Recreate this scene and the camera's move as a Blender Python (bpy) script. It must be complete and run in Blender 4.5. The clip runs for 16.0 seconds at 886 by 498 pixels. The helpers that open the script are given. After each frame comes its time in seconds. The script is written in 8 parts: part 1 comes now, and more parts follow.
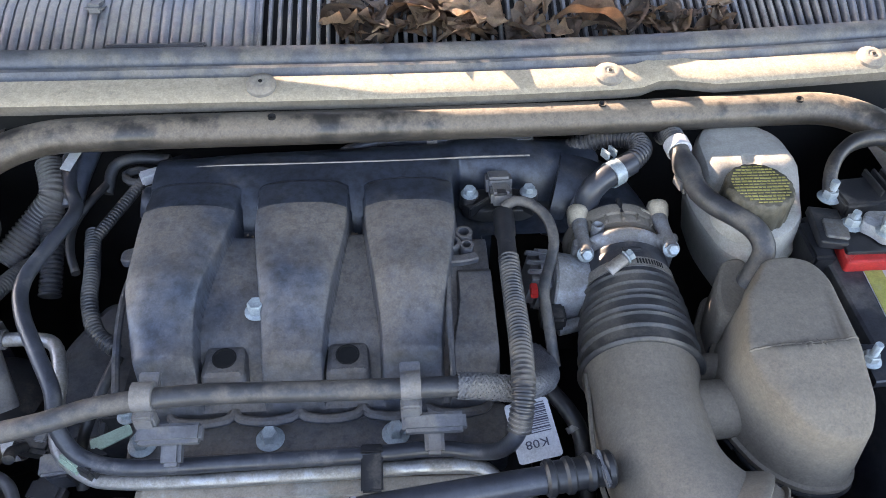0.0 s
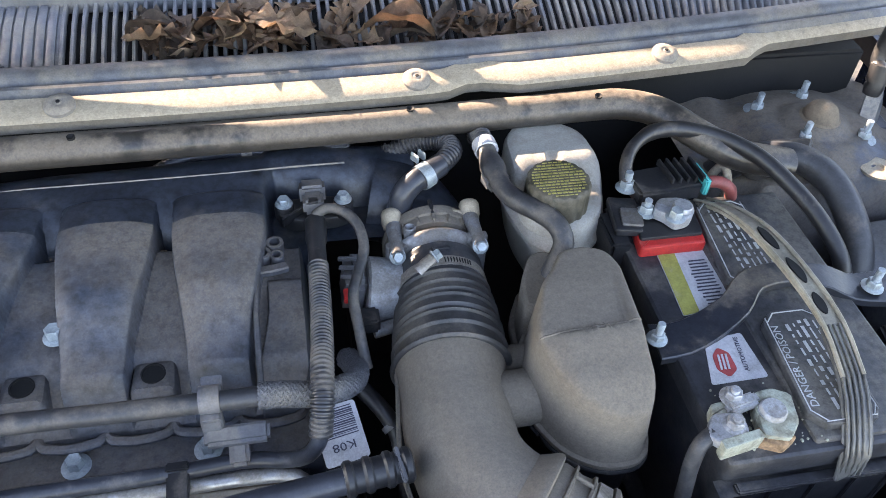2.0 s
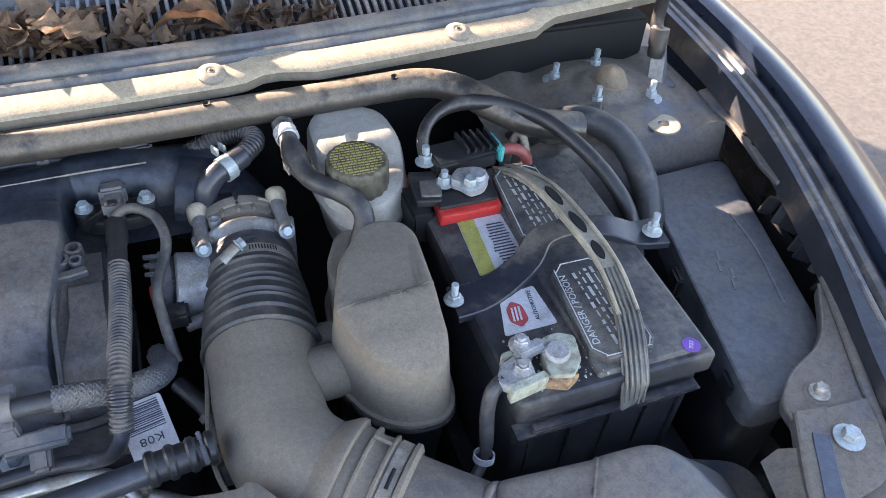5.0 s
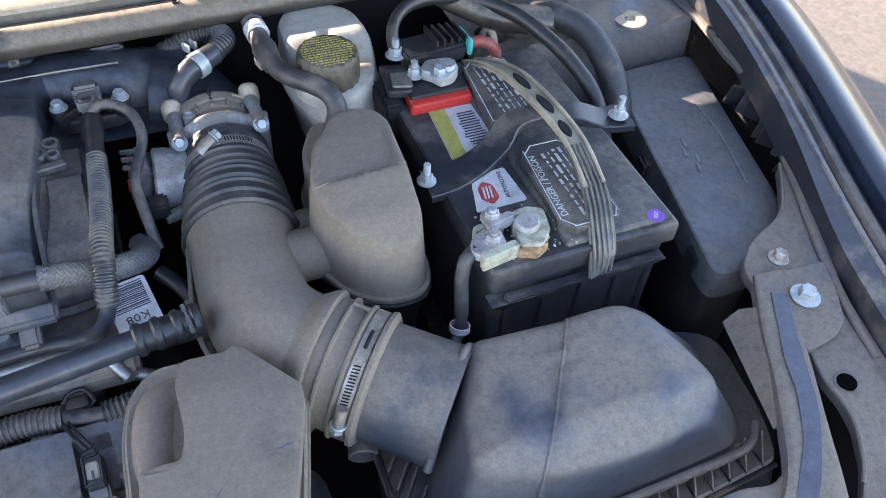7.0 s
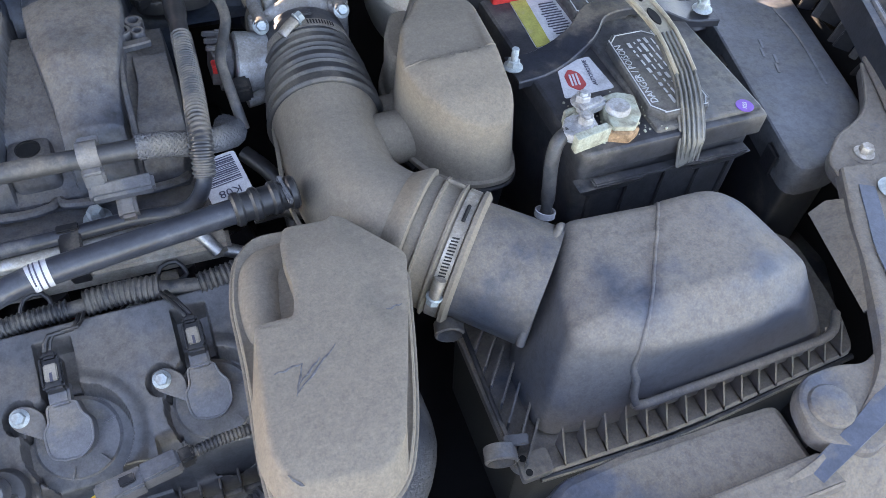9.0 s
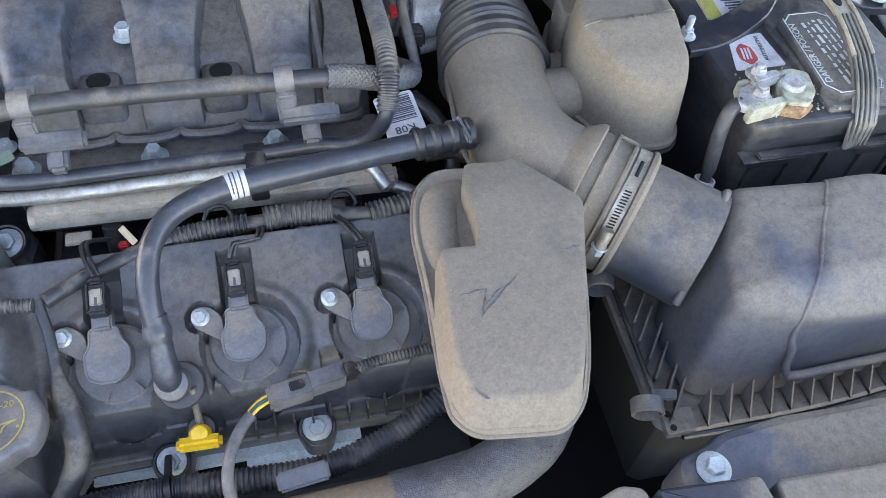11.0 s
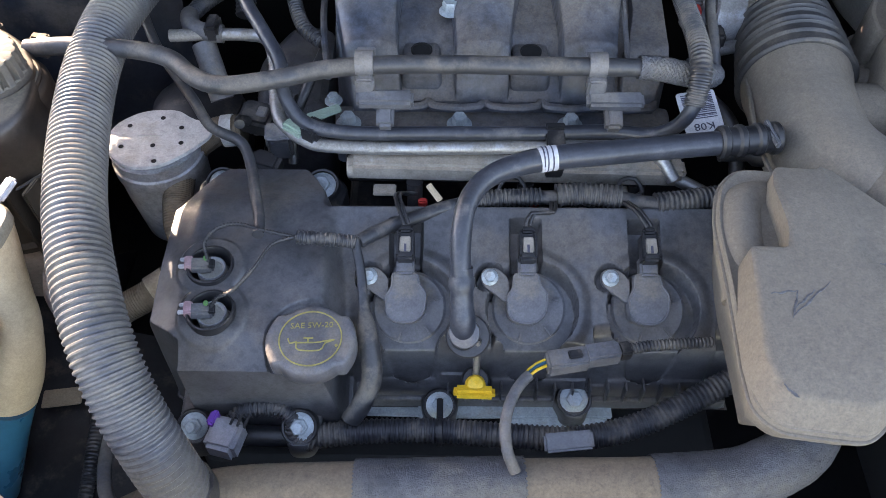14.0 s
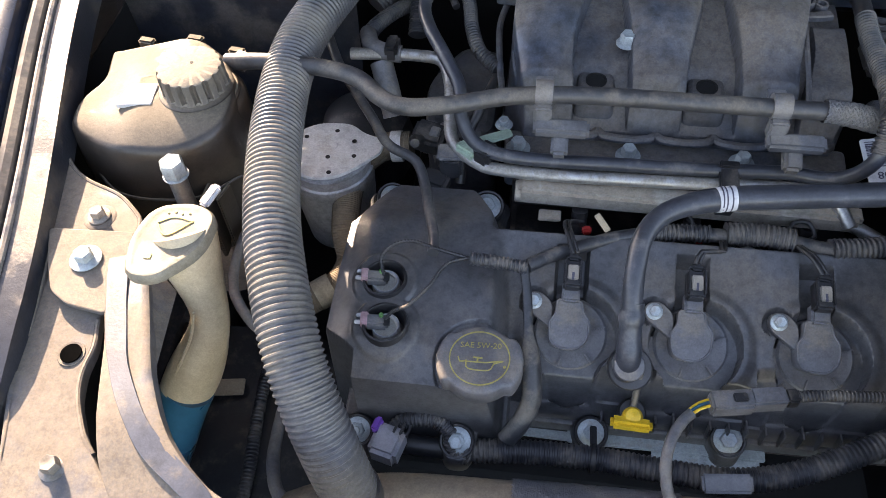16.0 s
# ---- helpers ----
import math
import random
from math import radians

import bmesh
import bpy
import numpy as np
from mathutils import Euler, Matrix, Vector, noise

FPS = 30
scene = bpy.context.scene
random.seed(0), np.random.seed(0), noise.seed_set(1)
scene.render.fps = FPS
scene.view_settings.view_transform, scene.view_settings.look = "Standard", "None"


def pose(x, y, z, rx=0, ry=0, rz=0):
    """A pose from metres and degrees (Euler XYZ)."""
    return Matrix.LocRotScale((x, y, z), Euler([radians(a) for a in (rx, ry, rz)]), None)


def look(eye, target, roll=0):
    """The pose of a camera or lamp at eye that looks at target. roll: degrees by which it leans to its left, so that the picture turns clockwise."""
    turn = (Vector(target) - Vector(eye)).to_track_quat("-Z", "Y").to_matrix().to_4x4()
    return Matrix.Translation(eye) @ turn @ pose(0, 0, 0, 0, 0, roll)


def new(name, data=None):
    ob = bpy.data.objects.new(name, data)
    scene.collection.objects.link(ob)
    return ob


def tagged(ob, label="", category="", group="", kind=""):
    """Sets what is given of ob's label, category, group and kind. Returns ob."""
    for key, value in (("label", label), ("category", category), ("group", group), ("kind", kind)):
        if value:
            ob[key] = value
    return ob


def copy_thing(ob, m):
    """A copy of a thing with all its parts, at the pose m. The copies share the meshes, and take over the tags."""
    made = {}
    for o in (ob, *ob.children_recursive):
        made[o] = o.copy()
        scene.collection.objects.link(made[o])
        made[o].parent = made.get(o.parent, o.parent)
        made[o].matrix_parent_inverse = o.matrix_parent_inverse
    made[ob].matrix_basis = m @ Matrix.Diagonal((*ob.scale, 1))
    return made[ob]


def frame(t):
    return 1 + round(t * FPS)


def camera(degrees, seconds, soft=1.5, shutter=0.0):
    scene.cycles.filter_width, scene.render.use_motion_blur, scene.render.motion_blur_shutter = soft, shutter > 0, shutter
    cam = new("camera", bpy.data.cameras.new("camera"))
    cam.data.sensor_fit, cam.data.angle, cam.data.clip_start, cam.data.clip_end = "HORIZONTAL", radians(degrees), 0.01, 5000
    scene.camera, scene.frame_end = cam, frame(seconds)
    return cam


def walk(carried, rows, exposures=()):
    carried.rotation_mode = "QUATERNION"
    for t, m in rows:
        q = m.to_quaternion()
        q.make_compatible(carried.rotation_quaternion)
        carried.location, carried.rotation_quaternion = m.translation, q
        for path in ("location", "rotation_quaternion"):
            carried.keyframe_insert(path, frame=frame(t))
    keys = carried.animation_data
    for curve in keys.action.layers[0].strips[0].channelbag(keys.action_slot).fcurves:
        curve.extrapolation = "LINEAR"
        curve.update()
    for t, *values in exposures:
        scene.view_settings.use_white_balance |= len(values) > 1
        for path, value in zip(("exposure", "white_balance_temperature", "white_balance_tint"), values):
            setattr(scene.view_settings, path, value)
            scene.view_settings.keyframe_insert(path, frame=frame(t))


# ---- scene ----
cam = camera(58.7, 16.0, soft=0.65)
PATH = [
    (0, (0.114, 0.21, 1.588), (0.225, 1.601, 0.155), 1.4),
    (0.5, (0.137, 0.21, 1.59), (0.312, 1.594, 0.157), 2.4),
    (1, (0.164, 0.208, 1.589), (0.386, 1.589, 0.16), 3.2),
    (1.5, (0.188, 0.199, 1.592), (0.489, 1.574, 0.171), 4.1),
    (2, (0.211, 0.189, 1.597), (0.537, 1.568, 0.185), 3.9),
    (2.5, (0.231, 0.183, 1.603), (0.6, 1.555, 0.195), 4.5),
    (3, (0.245, 0.176, 1.606), (0.658, 1.544, 0.207), 5.0),
    (3.5, (0.264, 0.172, 1.609), (0.735, 1.531, 0.219), 5.3),
    (4, (0.28, 0.163, 1.614), (0.797, 1.511, 0.23), 5.4),
    (6.3, (0.3, 0.087, 1.582), (0.885, 1.344, 0.141), 4.6),
    (6.5, (0.296, 0.081, 1.58), (0.883, 1.329, 0.131), 4.7),
    (7, (0.283, 0.068, 1.572), (0.861, 1.288, 0.096), 4.6),
    (7.5, (0.267, 0.06, 1.558), (0.843, 1.242, 0.051), 4.9),
    (8, (0.247, 0.055, 1.547), (0.81, 1.216, 0.019), 5.0),
    (8.2, (0.238, 0.054, 1.543), (0.795, 1.208, 0.008), 5.0),
    (10.3, (0.133, 0.042, 1.518), (0.598, 1.175, -0.064), 7.6),
    (10.5, (0.123, 0.04, 1.517), (0.568, 1.18, -0.065), 7.5),
    (11, (0.1, 0.034, 1.517), (0.49, 1.192, -0.066), 6.7),
    (11.5, (0.076, 0.031, 1.516), (0.411, 1.202, -0.07), 6.1),
    (12, (0.053, 0.025, 1.518), (0.321, 1.215, -0.067), 5.0),
    (12.5, (0.033, 0.022, 1.521), (0.225, 1.224, -0.065), 3.6),
    (13, (0.018, 0.018, 1.522), (0.14, 1.229, -0.065), 2.3),
    (13.5, (-0.001, 0.016, 1.523), (0.055, 1.225, -0.069), 1.3),
    (14, (-0.018, 0.012, 1.526), (-0.018, 1.215, -0.071), 0.5),
    (14.5, (-0.036, 0.007, 1.53), (-0.097, 1.213, -0.064), -0.6),
    (15, (-0.052, 0.008, 1.534), (-0.175, 1.209, -0.06), -2.1),
    (15.5, (-0.071, 0.009, 1.538), (-0.248, 1.202, -0.058), -3.0),
    (16, (-0.087, 0.012, 1.553), (-0.317, 1.205, -0.036), -3.9),
]
walk(cam, [(t, look(eye, target, roll)) for t, eye, target, roll in PATH], exposures=[(0.0, 3.17, 7800, 22), (4.2, 3.00, 7700, 22), (6.3, 3.06, 7400, 22), (8.2, 3.22, 7550, 22), (10.3, 3.52, 8500, 22), (12.0, 3.38, 8150, 22), (13.5, 3.15, 7850, 22), (14.5, 2.96, 7900, 22), (15.4, 2.92, 8150, 22), (16.0, 2.71, 8300, 22)])

from mathutils.bvhtree import BVHTree

# ---- world, sun, exposure ----
SUN_DIR = Vector((0.64, -0.80, -0.43)).normalized()     # the way the sunlight travels
world = bpy.data.worlds.new("world")
scene.world = world
world.use_nodes = True
wn, wl = world.node_tree.nodes, world.node_tree.links
sky = wn.new("ShaderNodeTexSky")
sky.sky_type, sky.sun_disc = 'NISHITA', False
sky.sun_elevation = math.asin(-SUN_DIR.z)
sky.sun_rotation = math.atan2(-SUN_DIR.x, -SUN_DIR.y)
wl.new(sky.outputs[0], wn["Background"].inputs["Color"])
wn["Background"].inputs["Strength"].default_value = 0.15
sun = new("sun", bpy.data.lights.new("sun", 'SUN'))
sun.data.energy, sun.data.angle, sun.data.color = 4.4, radians(0.55), (1.0, 0.90, 0.76)
sun.rotation_euler = SUN_DIR.to_track_quat("-Z", "Y").to_euler()

# ---- materials ----
def mat(name, color, rough=0.5, metal=0.0, dust=0.0, dust_color=(0.30, 0.25, 0.19), vary=0.25, scale=30.0, bump=0.15,
        fine=400.0, patch=9.0, up=True, trans=0.0, spec=0.5, coat=0.0, side=0.15, speckle=0.13, rag=0.65, flake=0.16, soft=0.07, lean=(-0.2, 0.75)):
    """A surface with grain, blotches and settled dust."""
    m = bpy.data.materials.new(name)
    m.use_nodes = True
    n, l = m.node_tree.nodes, m.node_tree.links
    b = n["Principled BSDF"]
    b.inputs["Metallic"].default_value = metal
    b.inputs["Specular IOR Level"].default_value = spec
    b.inputs["Transmission Weight"].default_value = trans
    b.inputs["Coat Weight"].default_value = coat
    co = n.new("ShaderNodeTexCoord")
    big = n.new("ShaderNodeTexNoise")
    big.inputs["Scale"].default_value, big.inputs["Detail"].default_value, big.inputs["Roughness"].default_value = patch, 9, rag
    l.new(co.outputs["Object"], big.inputs["Vector"])
    small = n.new("ShaderNodeTexNoise")
    small.inputs["Scale"].default_value, small.inputs["Detail"].default_value = fine, 4
    l.new(co.outputs["Object"], small.inputs["Vector"])
    mid = n.new("ShaderNodeTexNoise")
    mid.inputs["Scale"].default_value, mid.inputs["Detail"].default_value = scale, 5
    l.new(co.outputs["Object"], mid.inputs["Vector"])
    # base colour with blotches
    ramp = n.new("ShaderNodeMapRange")
    ramp.inputs["From Min"].default_value, ramp.inputs["From Max"].default_value = 0.3, 0.7
    ramp.inputs["To Min"].default_value, ramp.inputs["To Max"].default_value = 1 - vary, 1 + vary
    l.new(mid.outputs["Fac"], ramp.inputs["Value"])
    mul = n.new("ShaderNodeVectorMath")
    mul.operation = 'SCALE'
    mul.inputs[0].default_value = color[:3]
    wear = n.new("ShaderNodeTexNoise")
    wear.inputs["Scale"].default_value, wear.inputs["Detail"].default_value, wear.inputs["Roughness"].default_value = 150.0, 7, 0.7
    l.new(co.outputs["Object"], wear.inputs["Vector"])
    wr_ = n.new("ShaderNodeMapRange")
    wr_.inputs["From Min"].default_value, wr_.inputs["From Max"].default_value = 0.30, 0.70
    wr_.inputs["To Min"].default_value, wr_.inputs["To Max"].default_value = 1 - vary * 0.5, 1 + vary * 0.5
    l.new(wear.outputs["Fac"], wr_.inputs["Value"])
    both = n.new("ShaderNodeMath")
    both.operation = 'MULTIPLY'
    l.new(ramp.outputs["Result"], both.inputs[0])
    l.new(wr_.outputs["Result"], both.inputs[1])
    l.new(both.outputs[0], mul.inputs["Scale"])
    chips = n.new("ShaderNodeTexNoise")
    chips.inputs["Scale"].default_value, chips.inputs["Detail"].default_value, chips.inputs["Roughness"].default_value = 120.0, 8, 0.72
    l.new(co.outputs["Object"], chips.inputs["Vector"])
    cr = n.new("ShaderNodeMapRange")
    cr.inputs["From Min"].default_value, cr.inputs["From Max"].default_value = 0.38, 0.53
    cr.inputs["To Min"].default_value = 1 - flake
    l.new(chips.outputs["Fac"], cr.inputs["Value"])
    out = mul.outputs["Vector"]
    rough_in = b.inputs["Roughness"]
    if dust > 0:
        cover = n.new("ShaderNodeMapRange")
        cover.interpolation_type = 'SMOOTHSTEP'
        cover.inputs["From Min"].default_value = 0.73 - soft - 0.5 * dust
        cover.inputs["From Max"].default_value = 0.73 + soft - 0.5 * dust
        l.new(big.outputs["Fac"], cover.inputs["Value"])
        grain = n.new("ShaderNodeMapRange")
        grain.inputs["From Min"].default_value, grain.inputs["From Max"].default_value = 0.30, 0.62
        grain.inputs["To Min"].default_value = 0.72
        l.new(small.outputs["Fac"], grain.inputs["Value"])
        k = n.new("ShaderNodeMath")
        k.operation = 'MULTIPLY'
        l.new(cover.outputs["Result"], k.inputs[0])
        l.new(grain.outputs["Result"], k.inputs[1])
        fac = k.outputs[0]
        if up:
            geo = n.new("ShaderNodeNewGeometry")
            sep = n.new("ShaderNodeSeparateXYZ")
            l.new(geo.outputs["Normal"], sep.inputs[0])
            flat = n.new("ShaderNodeMapRange")
            flat.inputs["From Min"].default_value, flat.inputs["From Max"].default_value = lean
            flat.inputs["To Min"].default_value = side
            l.new(sep.outputs["Z"], flat.inputs["Value"])
            k2 = n.new("ShaderNodeMath")
            k2.operation = 'MULTIPLY'
            l.new(fac, k2.inputs[0])
            l.new(flat.outputs["Result"], k2.inputs[1])
            fac = k2.outputs[0]
        k3 = n.new("ShaderNodeMath")
        k3.operation = 'MULTIPLY'
        k3.inputs[1].default_value = min(1.0, 0.35 + dust * 0.75)
        l.new(fac, k3.inputs[0])
        mix = n.new("ShaderNodeMix")
        mix.data_type = 'RGBA'
        l.new(k3.outputs[0], mix.inputs["Factor"])
        l.new(out, mix.inputs["A"])
        speck = n.new("ShaderNodeTexNoise")
        speck.inputs["Scale"].default_value, speck.inputs["Detail"].default_value, speck.inputs["Roughness"].default_value = 160.0, 8, 0.8
        l.new(co.outputs["Object"], speck.inputs["Vector"])
        sr = n.new("ShaderNodeMapRange")
        sr.inputs["From Min"].default_value, sr.inputs["From Max"].default_value = 0.32, 0.68
        sr.inputs["To Min"].default_value, sr.inputs["To Max"].default_value = 0.86, 1.14
        l.new(speck.outputs["Fac"], sr.inputs["Value"])
        dm = n.new("ShaderNodeVectorMath")
        dm.operation = 'SCALE'
        dm.inputs[0].default_value = dust_color
        l.new(sr.outputs["Result"], dm.inputs["Scale"])
        l.new(dm.outputs["Vector"], mix.inputs["B"])
        out = mix.outputs["Result"]
        rr = n.new("ShaderNodeMapRange")
        rr.inputs["To Min"].default_value, rr.inputs["To Max"].default_value = rough, 0.95
        l.new(k3.outputs[0], rr.inputs["Value"])
        l.new(rr.outputs["Result"], rough_in)
    else:
        rr = n.new("ShaderNodeMapRange")
        rr.inputs["To Min"].default_value, rr.inputs["To Max"].default_value = max(0.03, rough - 0.12), min(1, rough + 0.12)
        l.new(mid.outputs["Fac"], rr.inputs["Value"])
        l.new(rr.outputs["Result"], rough_in)
    # grit: fine light and dark grains over everything
    grit = n.new("ShaderNodeTexNoise")
    grit.inputs["Scale"].default_value, grit.inputs["Detail"].default_value, grit.inputs["Roughness"].default_value = 520.0, 3, 0.8
    l.new(co.outputs["Object"], grit.inputs["Vector"])
    gr = n.new("ShaderNodeMapRange")
    gr.inputs["From Min"].default_value, gr.inputs["From Max"].default_value = 0.34, 0.66
    gr.inputs["To Min"].default_value, gr.inputs["To Max"].default_value = 1 - speckle, 1 + speckle
    l.new(grit.outputs["Fac"], gr.inputs["Value"])
    gm = n.new("ShaderNodeVectorMath")
    gm.operation = 'SCALE'
    l.new(out, gm.inputs[0])
    gc = n.new("ShaderNodeMath")
    gc.operation = 'MULTIPLY'
    l.new(gr.outputs["Result"], gc.inputs[0])
    l.new(cr.outputs["Result"], gc.inputs[1])
    l.new(gc.outputs[0], gm.inputs["Scale"])
    l.new(gm.outputs["Vector"], b.inputs["Base Color"])
    if bump > 0:
        bp = n.new("ShaderNodeBump")
        bp.inputs["Strength"].default_value, bp.inputs["Distance"].default_value = bump, 0.0012
        l.new(small.outputs["Fac"], bp.inputs["Height"])
        l.new(bp.outputs["Normal"], b.inputs["Normal"])
    return m


M_MANIFOLD = mat("manifold_plastic", (0.040, 0.052, 0.074), 0.34, dust=0.50, dust_color=(0.195, 0.158, 0.122), vary=0.40, patch=6.5, scale=80, bump=0.10, flake=0.30, soft=0.13, rag=0.6)
# darker copy of the manifold plastic: the bonnet's shade is put into the colour
M_PLENUM = mat("shaded_plenum_plastic", (0.026, 0.032, 0.044), 0.36, dust=0.22, dust_color=(0.12, 0.105, 0.09), vary=0.35, patch=14, scale=60, bump=0.12, flake=0.35)
M_COVER = mat("valve_cover_plastic", (0.070, 0.072, 0.079), 0.30, dust=0.40, dust_color=(0.165, 0.138, 0.112), patch=12, vary=0.25, bump=0.1, flake=0.25, lean=(0.0, 0.98), soft=0.11)
M_DUCT = mat("dusty_duct_plastic", (0.085, 0.078, 0.070), 0.5, dust=0.92, dust_color=(0.177, 0.150, 0.119), patch=9, up=False, vary=0.12, bump=0.08, flake=0.08)
M_SCUFF = mat("scuffed_plastic", (0.085, 0.084, 0.088), 0.5, vary=0.4, scale=300, bump=0.2)
M_AIRBOX = mat("airbox_plastic", (0.040, 0.052, 0.076), 0.32, dust=0.60, dust_color=(0.205, 0.170, 0.133), patch=8.5, rag=0.55, soft=0.10, vary=0.15, bump=0.08, lean=(0.1, 0.95), side=0.25, flake=0.22)
# black without sheen: the shade inside a hole is put into the colour
M_VOID = mat("unlit_hollow", (0.003, 0.003, 0.003), 0.95, bump=0, spec=0.0)
M_INLET = mat("inlet_pipe_plastic", (0.036, 0.045, 0.064), 0.30, dust=0.56, dust_color=(0.185, 0.155, 0.122), patch=10, vary=0.2, flake=0.2, soft=0.12, side=0.35)
M_BLACK = mat("black_plastic", (0.018, 0.0185, 0.021), 0.40, dust=0.27, dust_color=(0.15, 0.128, 0.105), patch=25)
M_GREYPL = mat("grey_plastic", (0.105, 0.107, 0.116), 0.42, dust=0.42, dust_color=(0.20, 0.172, 0.14), patch=20)
M_RUBBER = mat("rubber_hose", (0.040, 0.041, 0.045), 0.42, dust=0.40, dust_color=(0.165, 0.142, 0.118), patch=22)
M_RUBBER_CLEAN = mat("clean_rubber_hose", (0.034, 0.038, 0.048), 0.33, dust=0.22, dust_color=(0.16, 0.15, 0.14), patch=30)
M_CORR = mat("corrugated_loom", (0.036, 0.038, 0.044), 0.36, dust=0.40, dust_color=(0.17, 0.148, 0.122), patch=30)
M_BIGHOSE = mat("grey_corrugated_hose", (0.088, 0.089, 0.096), 0.40, dust=0.45, dust_color=(0.205, 0.183, 0.150), patch=12)
M_BELLOWS = mat("dusty_bellows_rubber", (0.050, 0.049, 0.049), 0.45, dust=0.42, dust_color=(0.165, 0.142, 0.115), patch=18)
M_BRAID = mat("braided_sleeve", (0.085, 0.088, 0.098), 0.5, dust=0.4, dust_color=(0.20, 0.18, 0.15), fine=900, bump=0.8)
M_BRAID_IN = mat("sleeve_underlay", (0.022, 0.023, 0.027), 0.7, dust=0.2, dust_color=(0.10, 0.09, 0.08))
M_TANHOSE = mat("dust_brown_hose", (0.075, 0.062, 0.048), 0.6, dust=0.72, dust_color=(0.22, 0.17, 0.12), patch=16)
M_FRAME = mat("dusty_black_paint", (0.022, 0.025, 0.033), 0.30, dust=0.36, dust_color=(0.23, 0.19, 0.145), patch=11, flake=0.22)
M_SUPPORT = mat("dust_covered_panel", (0.055, 0.062, 0.080), 0.38, dust=0.66, dust_color=(0.185, 0.150, 0.112), patch=9, flake=0.22)
M_RAILEDGE = mat("pale_rail_metal", (0.16, 0.17, 0.19), 0.35, metal=0.3, dust=0.5, dust_color=(0.24, 0.20, 0.155), patch=30, flake=0.3)
M_CLIP = mat("dusty_clip_plastic", (0.20, 0.19, 0.18), 0.5, dust=0.7, dust_color=(0.29, 0.25, 0.20), patch=60)
M_BLUEBLACK = mat("rubbed_blue_black_paint", (0.052, 0.062, 0.085), 0.42, dust=0.22, dust_color=(0.15, 0.13, 0.105), patch=40)
M_ALUD = mat("dull_cast_aluminium", (0.23, 0.235, 0.245), 0.48, metal=0.4, dust=0.5, dust_color=(0.20, 0.172, 0.14), patch=35)
M_BAR = mat("brace_paint", (0.034, 0.031, 0.029), 0.28, dust=0.52, dust_color=(0.26, 0.21, 0.16), patch=14, flake=0.22, lean=(-0.1, 0.95))
M_COWL = mat("cowl_grey_plastic", (0.085, 0.090, 0.100), 0.45, dust=0.45, dust_color=(0.21, 0.19, 0.16), patch=14)
M_LIP = mat("cowl_lip_plastic", (0.10, 0.092, 0.082), 0.5, dust=0.8, dust_color=(0.43, 0.36, 0.265), patch=16)
M_PAINT = mat("dark_blue_car_paint", (0.010, 0.016, 0.030), 0.22, dust=0.10, dust_color=(0.16, 0.15, 0.135), coat=0.15, spec=0.3, patch=5, bump=0.02, speckle=0.05, flake=0.08)
# near-black for gaps, holes and bay walls: shade is put into the colour
M_DEEP = mat("deep_shade_black", (0.004, 0.004, 0.0045), 0.8, dust=0.2, dust_color=(0.014, 0.012, 0.010), patch=12)
M_ZINC = mat("zinc_plated_steel", (0.34, 0.39, 0.41), 0.42, metal=0.35, dust=0.30, dust_color=(0.30, 0.27, 0.23), patch=60, fine=900)
M_STEEL = mat("dull_steel", (0.20, 0.195, 0.19), 0.45, metal=0.7, dust=0.45, dust_color=(0.20, 0.172, 0.14), patch=40)
M_CLAMP = mat("brushed_clamp_steel", (0.40, 0.37, 0.34), 0.42, metal=0.7, dust=0.5, dust_color=(0.26, 0.225, 0.18), patch=40)
M_ALU = mat("cast_aluminium", (0.42, 0.43, 0.45), 0.5, metal=0.55, dust=0.45, dust_color=(0.27, 0.24, 0.20), patch=25)
M_PUMPCAP = mat("pale_cast_aluminium", (0.58, 0.58, 0.57), 0.55, metal=0.15, dust=0.35, dust_color=(0.32, 0.29, 0.24), patch=30)
M_RAIL = mat("fuel_rail_steel", (0.36, 0.335, 0.30), 0.38, metal=0.3, dust=0.6, dust_color=(0.36, 0.29, 0.22), patch=20)
M_PIPE = mat("bright_fuel_pipe", (0.42, 0.42, 0.42), 0.40, metal=0.85, dust=0.5, dust_color=(0.25, 0.22, 0.18), patch=30)
M_WHITE = mat("white_translucent_plastic", (0.35, 0.335, 0.30), 0.35, dust=0.45, dust_color=(0.25, 0.21, 0.16), patch=14, vary=0.08, flake=0.08)
M_CREAM = mat("yellowed_plastic", (0.40, 0.32, 0.215), 0.35, dust=0.25, dust_color=(0.34, 0.28, 0.20), patch=14, vary=0.1, flake=0.08)
# pale dusty tops, dark walls: sunlit top and shaded sides partly in the colour
M_TANK = mat("smoked_tank_plastic", (0.034, 0.028, 0.024), 0.36, dust=0.85, dust_color=(0.150, 0.124, 0.092), patch=9, side=0.05, lean=(0.82, 0.99))
M_DUSTCAP = mat("dusty_cap_plastic", (0.050, 0.048, 0.046), 0.5, dust=0.85, dust_color=(0.24, 0.21, 0.17), patch=20, side=0.12, lean=(0.3, 0.9))
M_CAPW = mat("grey_beige_cap_plastic", (0.18, 0.165, 0.13), 0.45, dust=0.4, dust_color=(0.19, 0.165, 0.12), patch=20)
M_DARKCAP = mat("dark_olive_cap", (0.055, 0.050, 0.036), 0.45, dust=0.5, dust_color=(0.14, 0.12, 0.09), patch=30)
M_RED = mat("red_plastic", (0.50, 0.030, 0.026), 0.35, dust=0.2, vary=0.12, patch=30)
M_YELLOW = mat("yellow_plastic", (0.72, 0.44, 0.03), 0.35, dust=0.2, vary=0.08, patch=30)
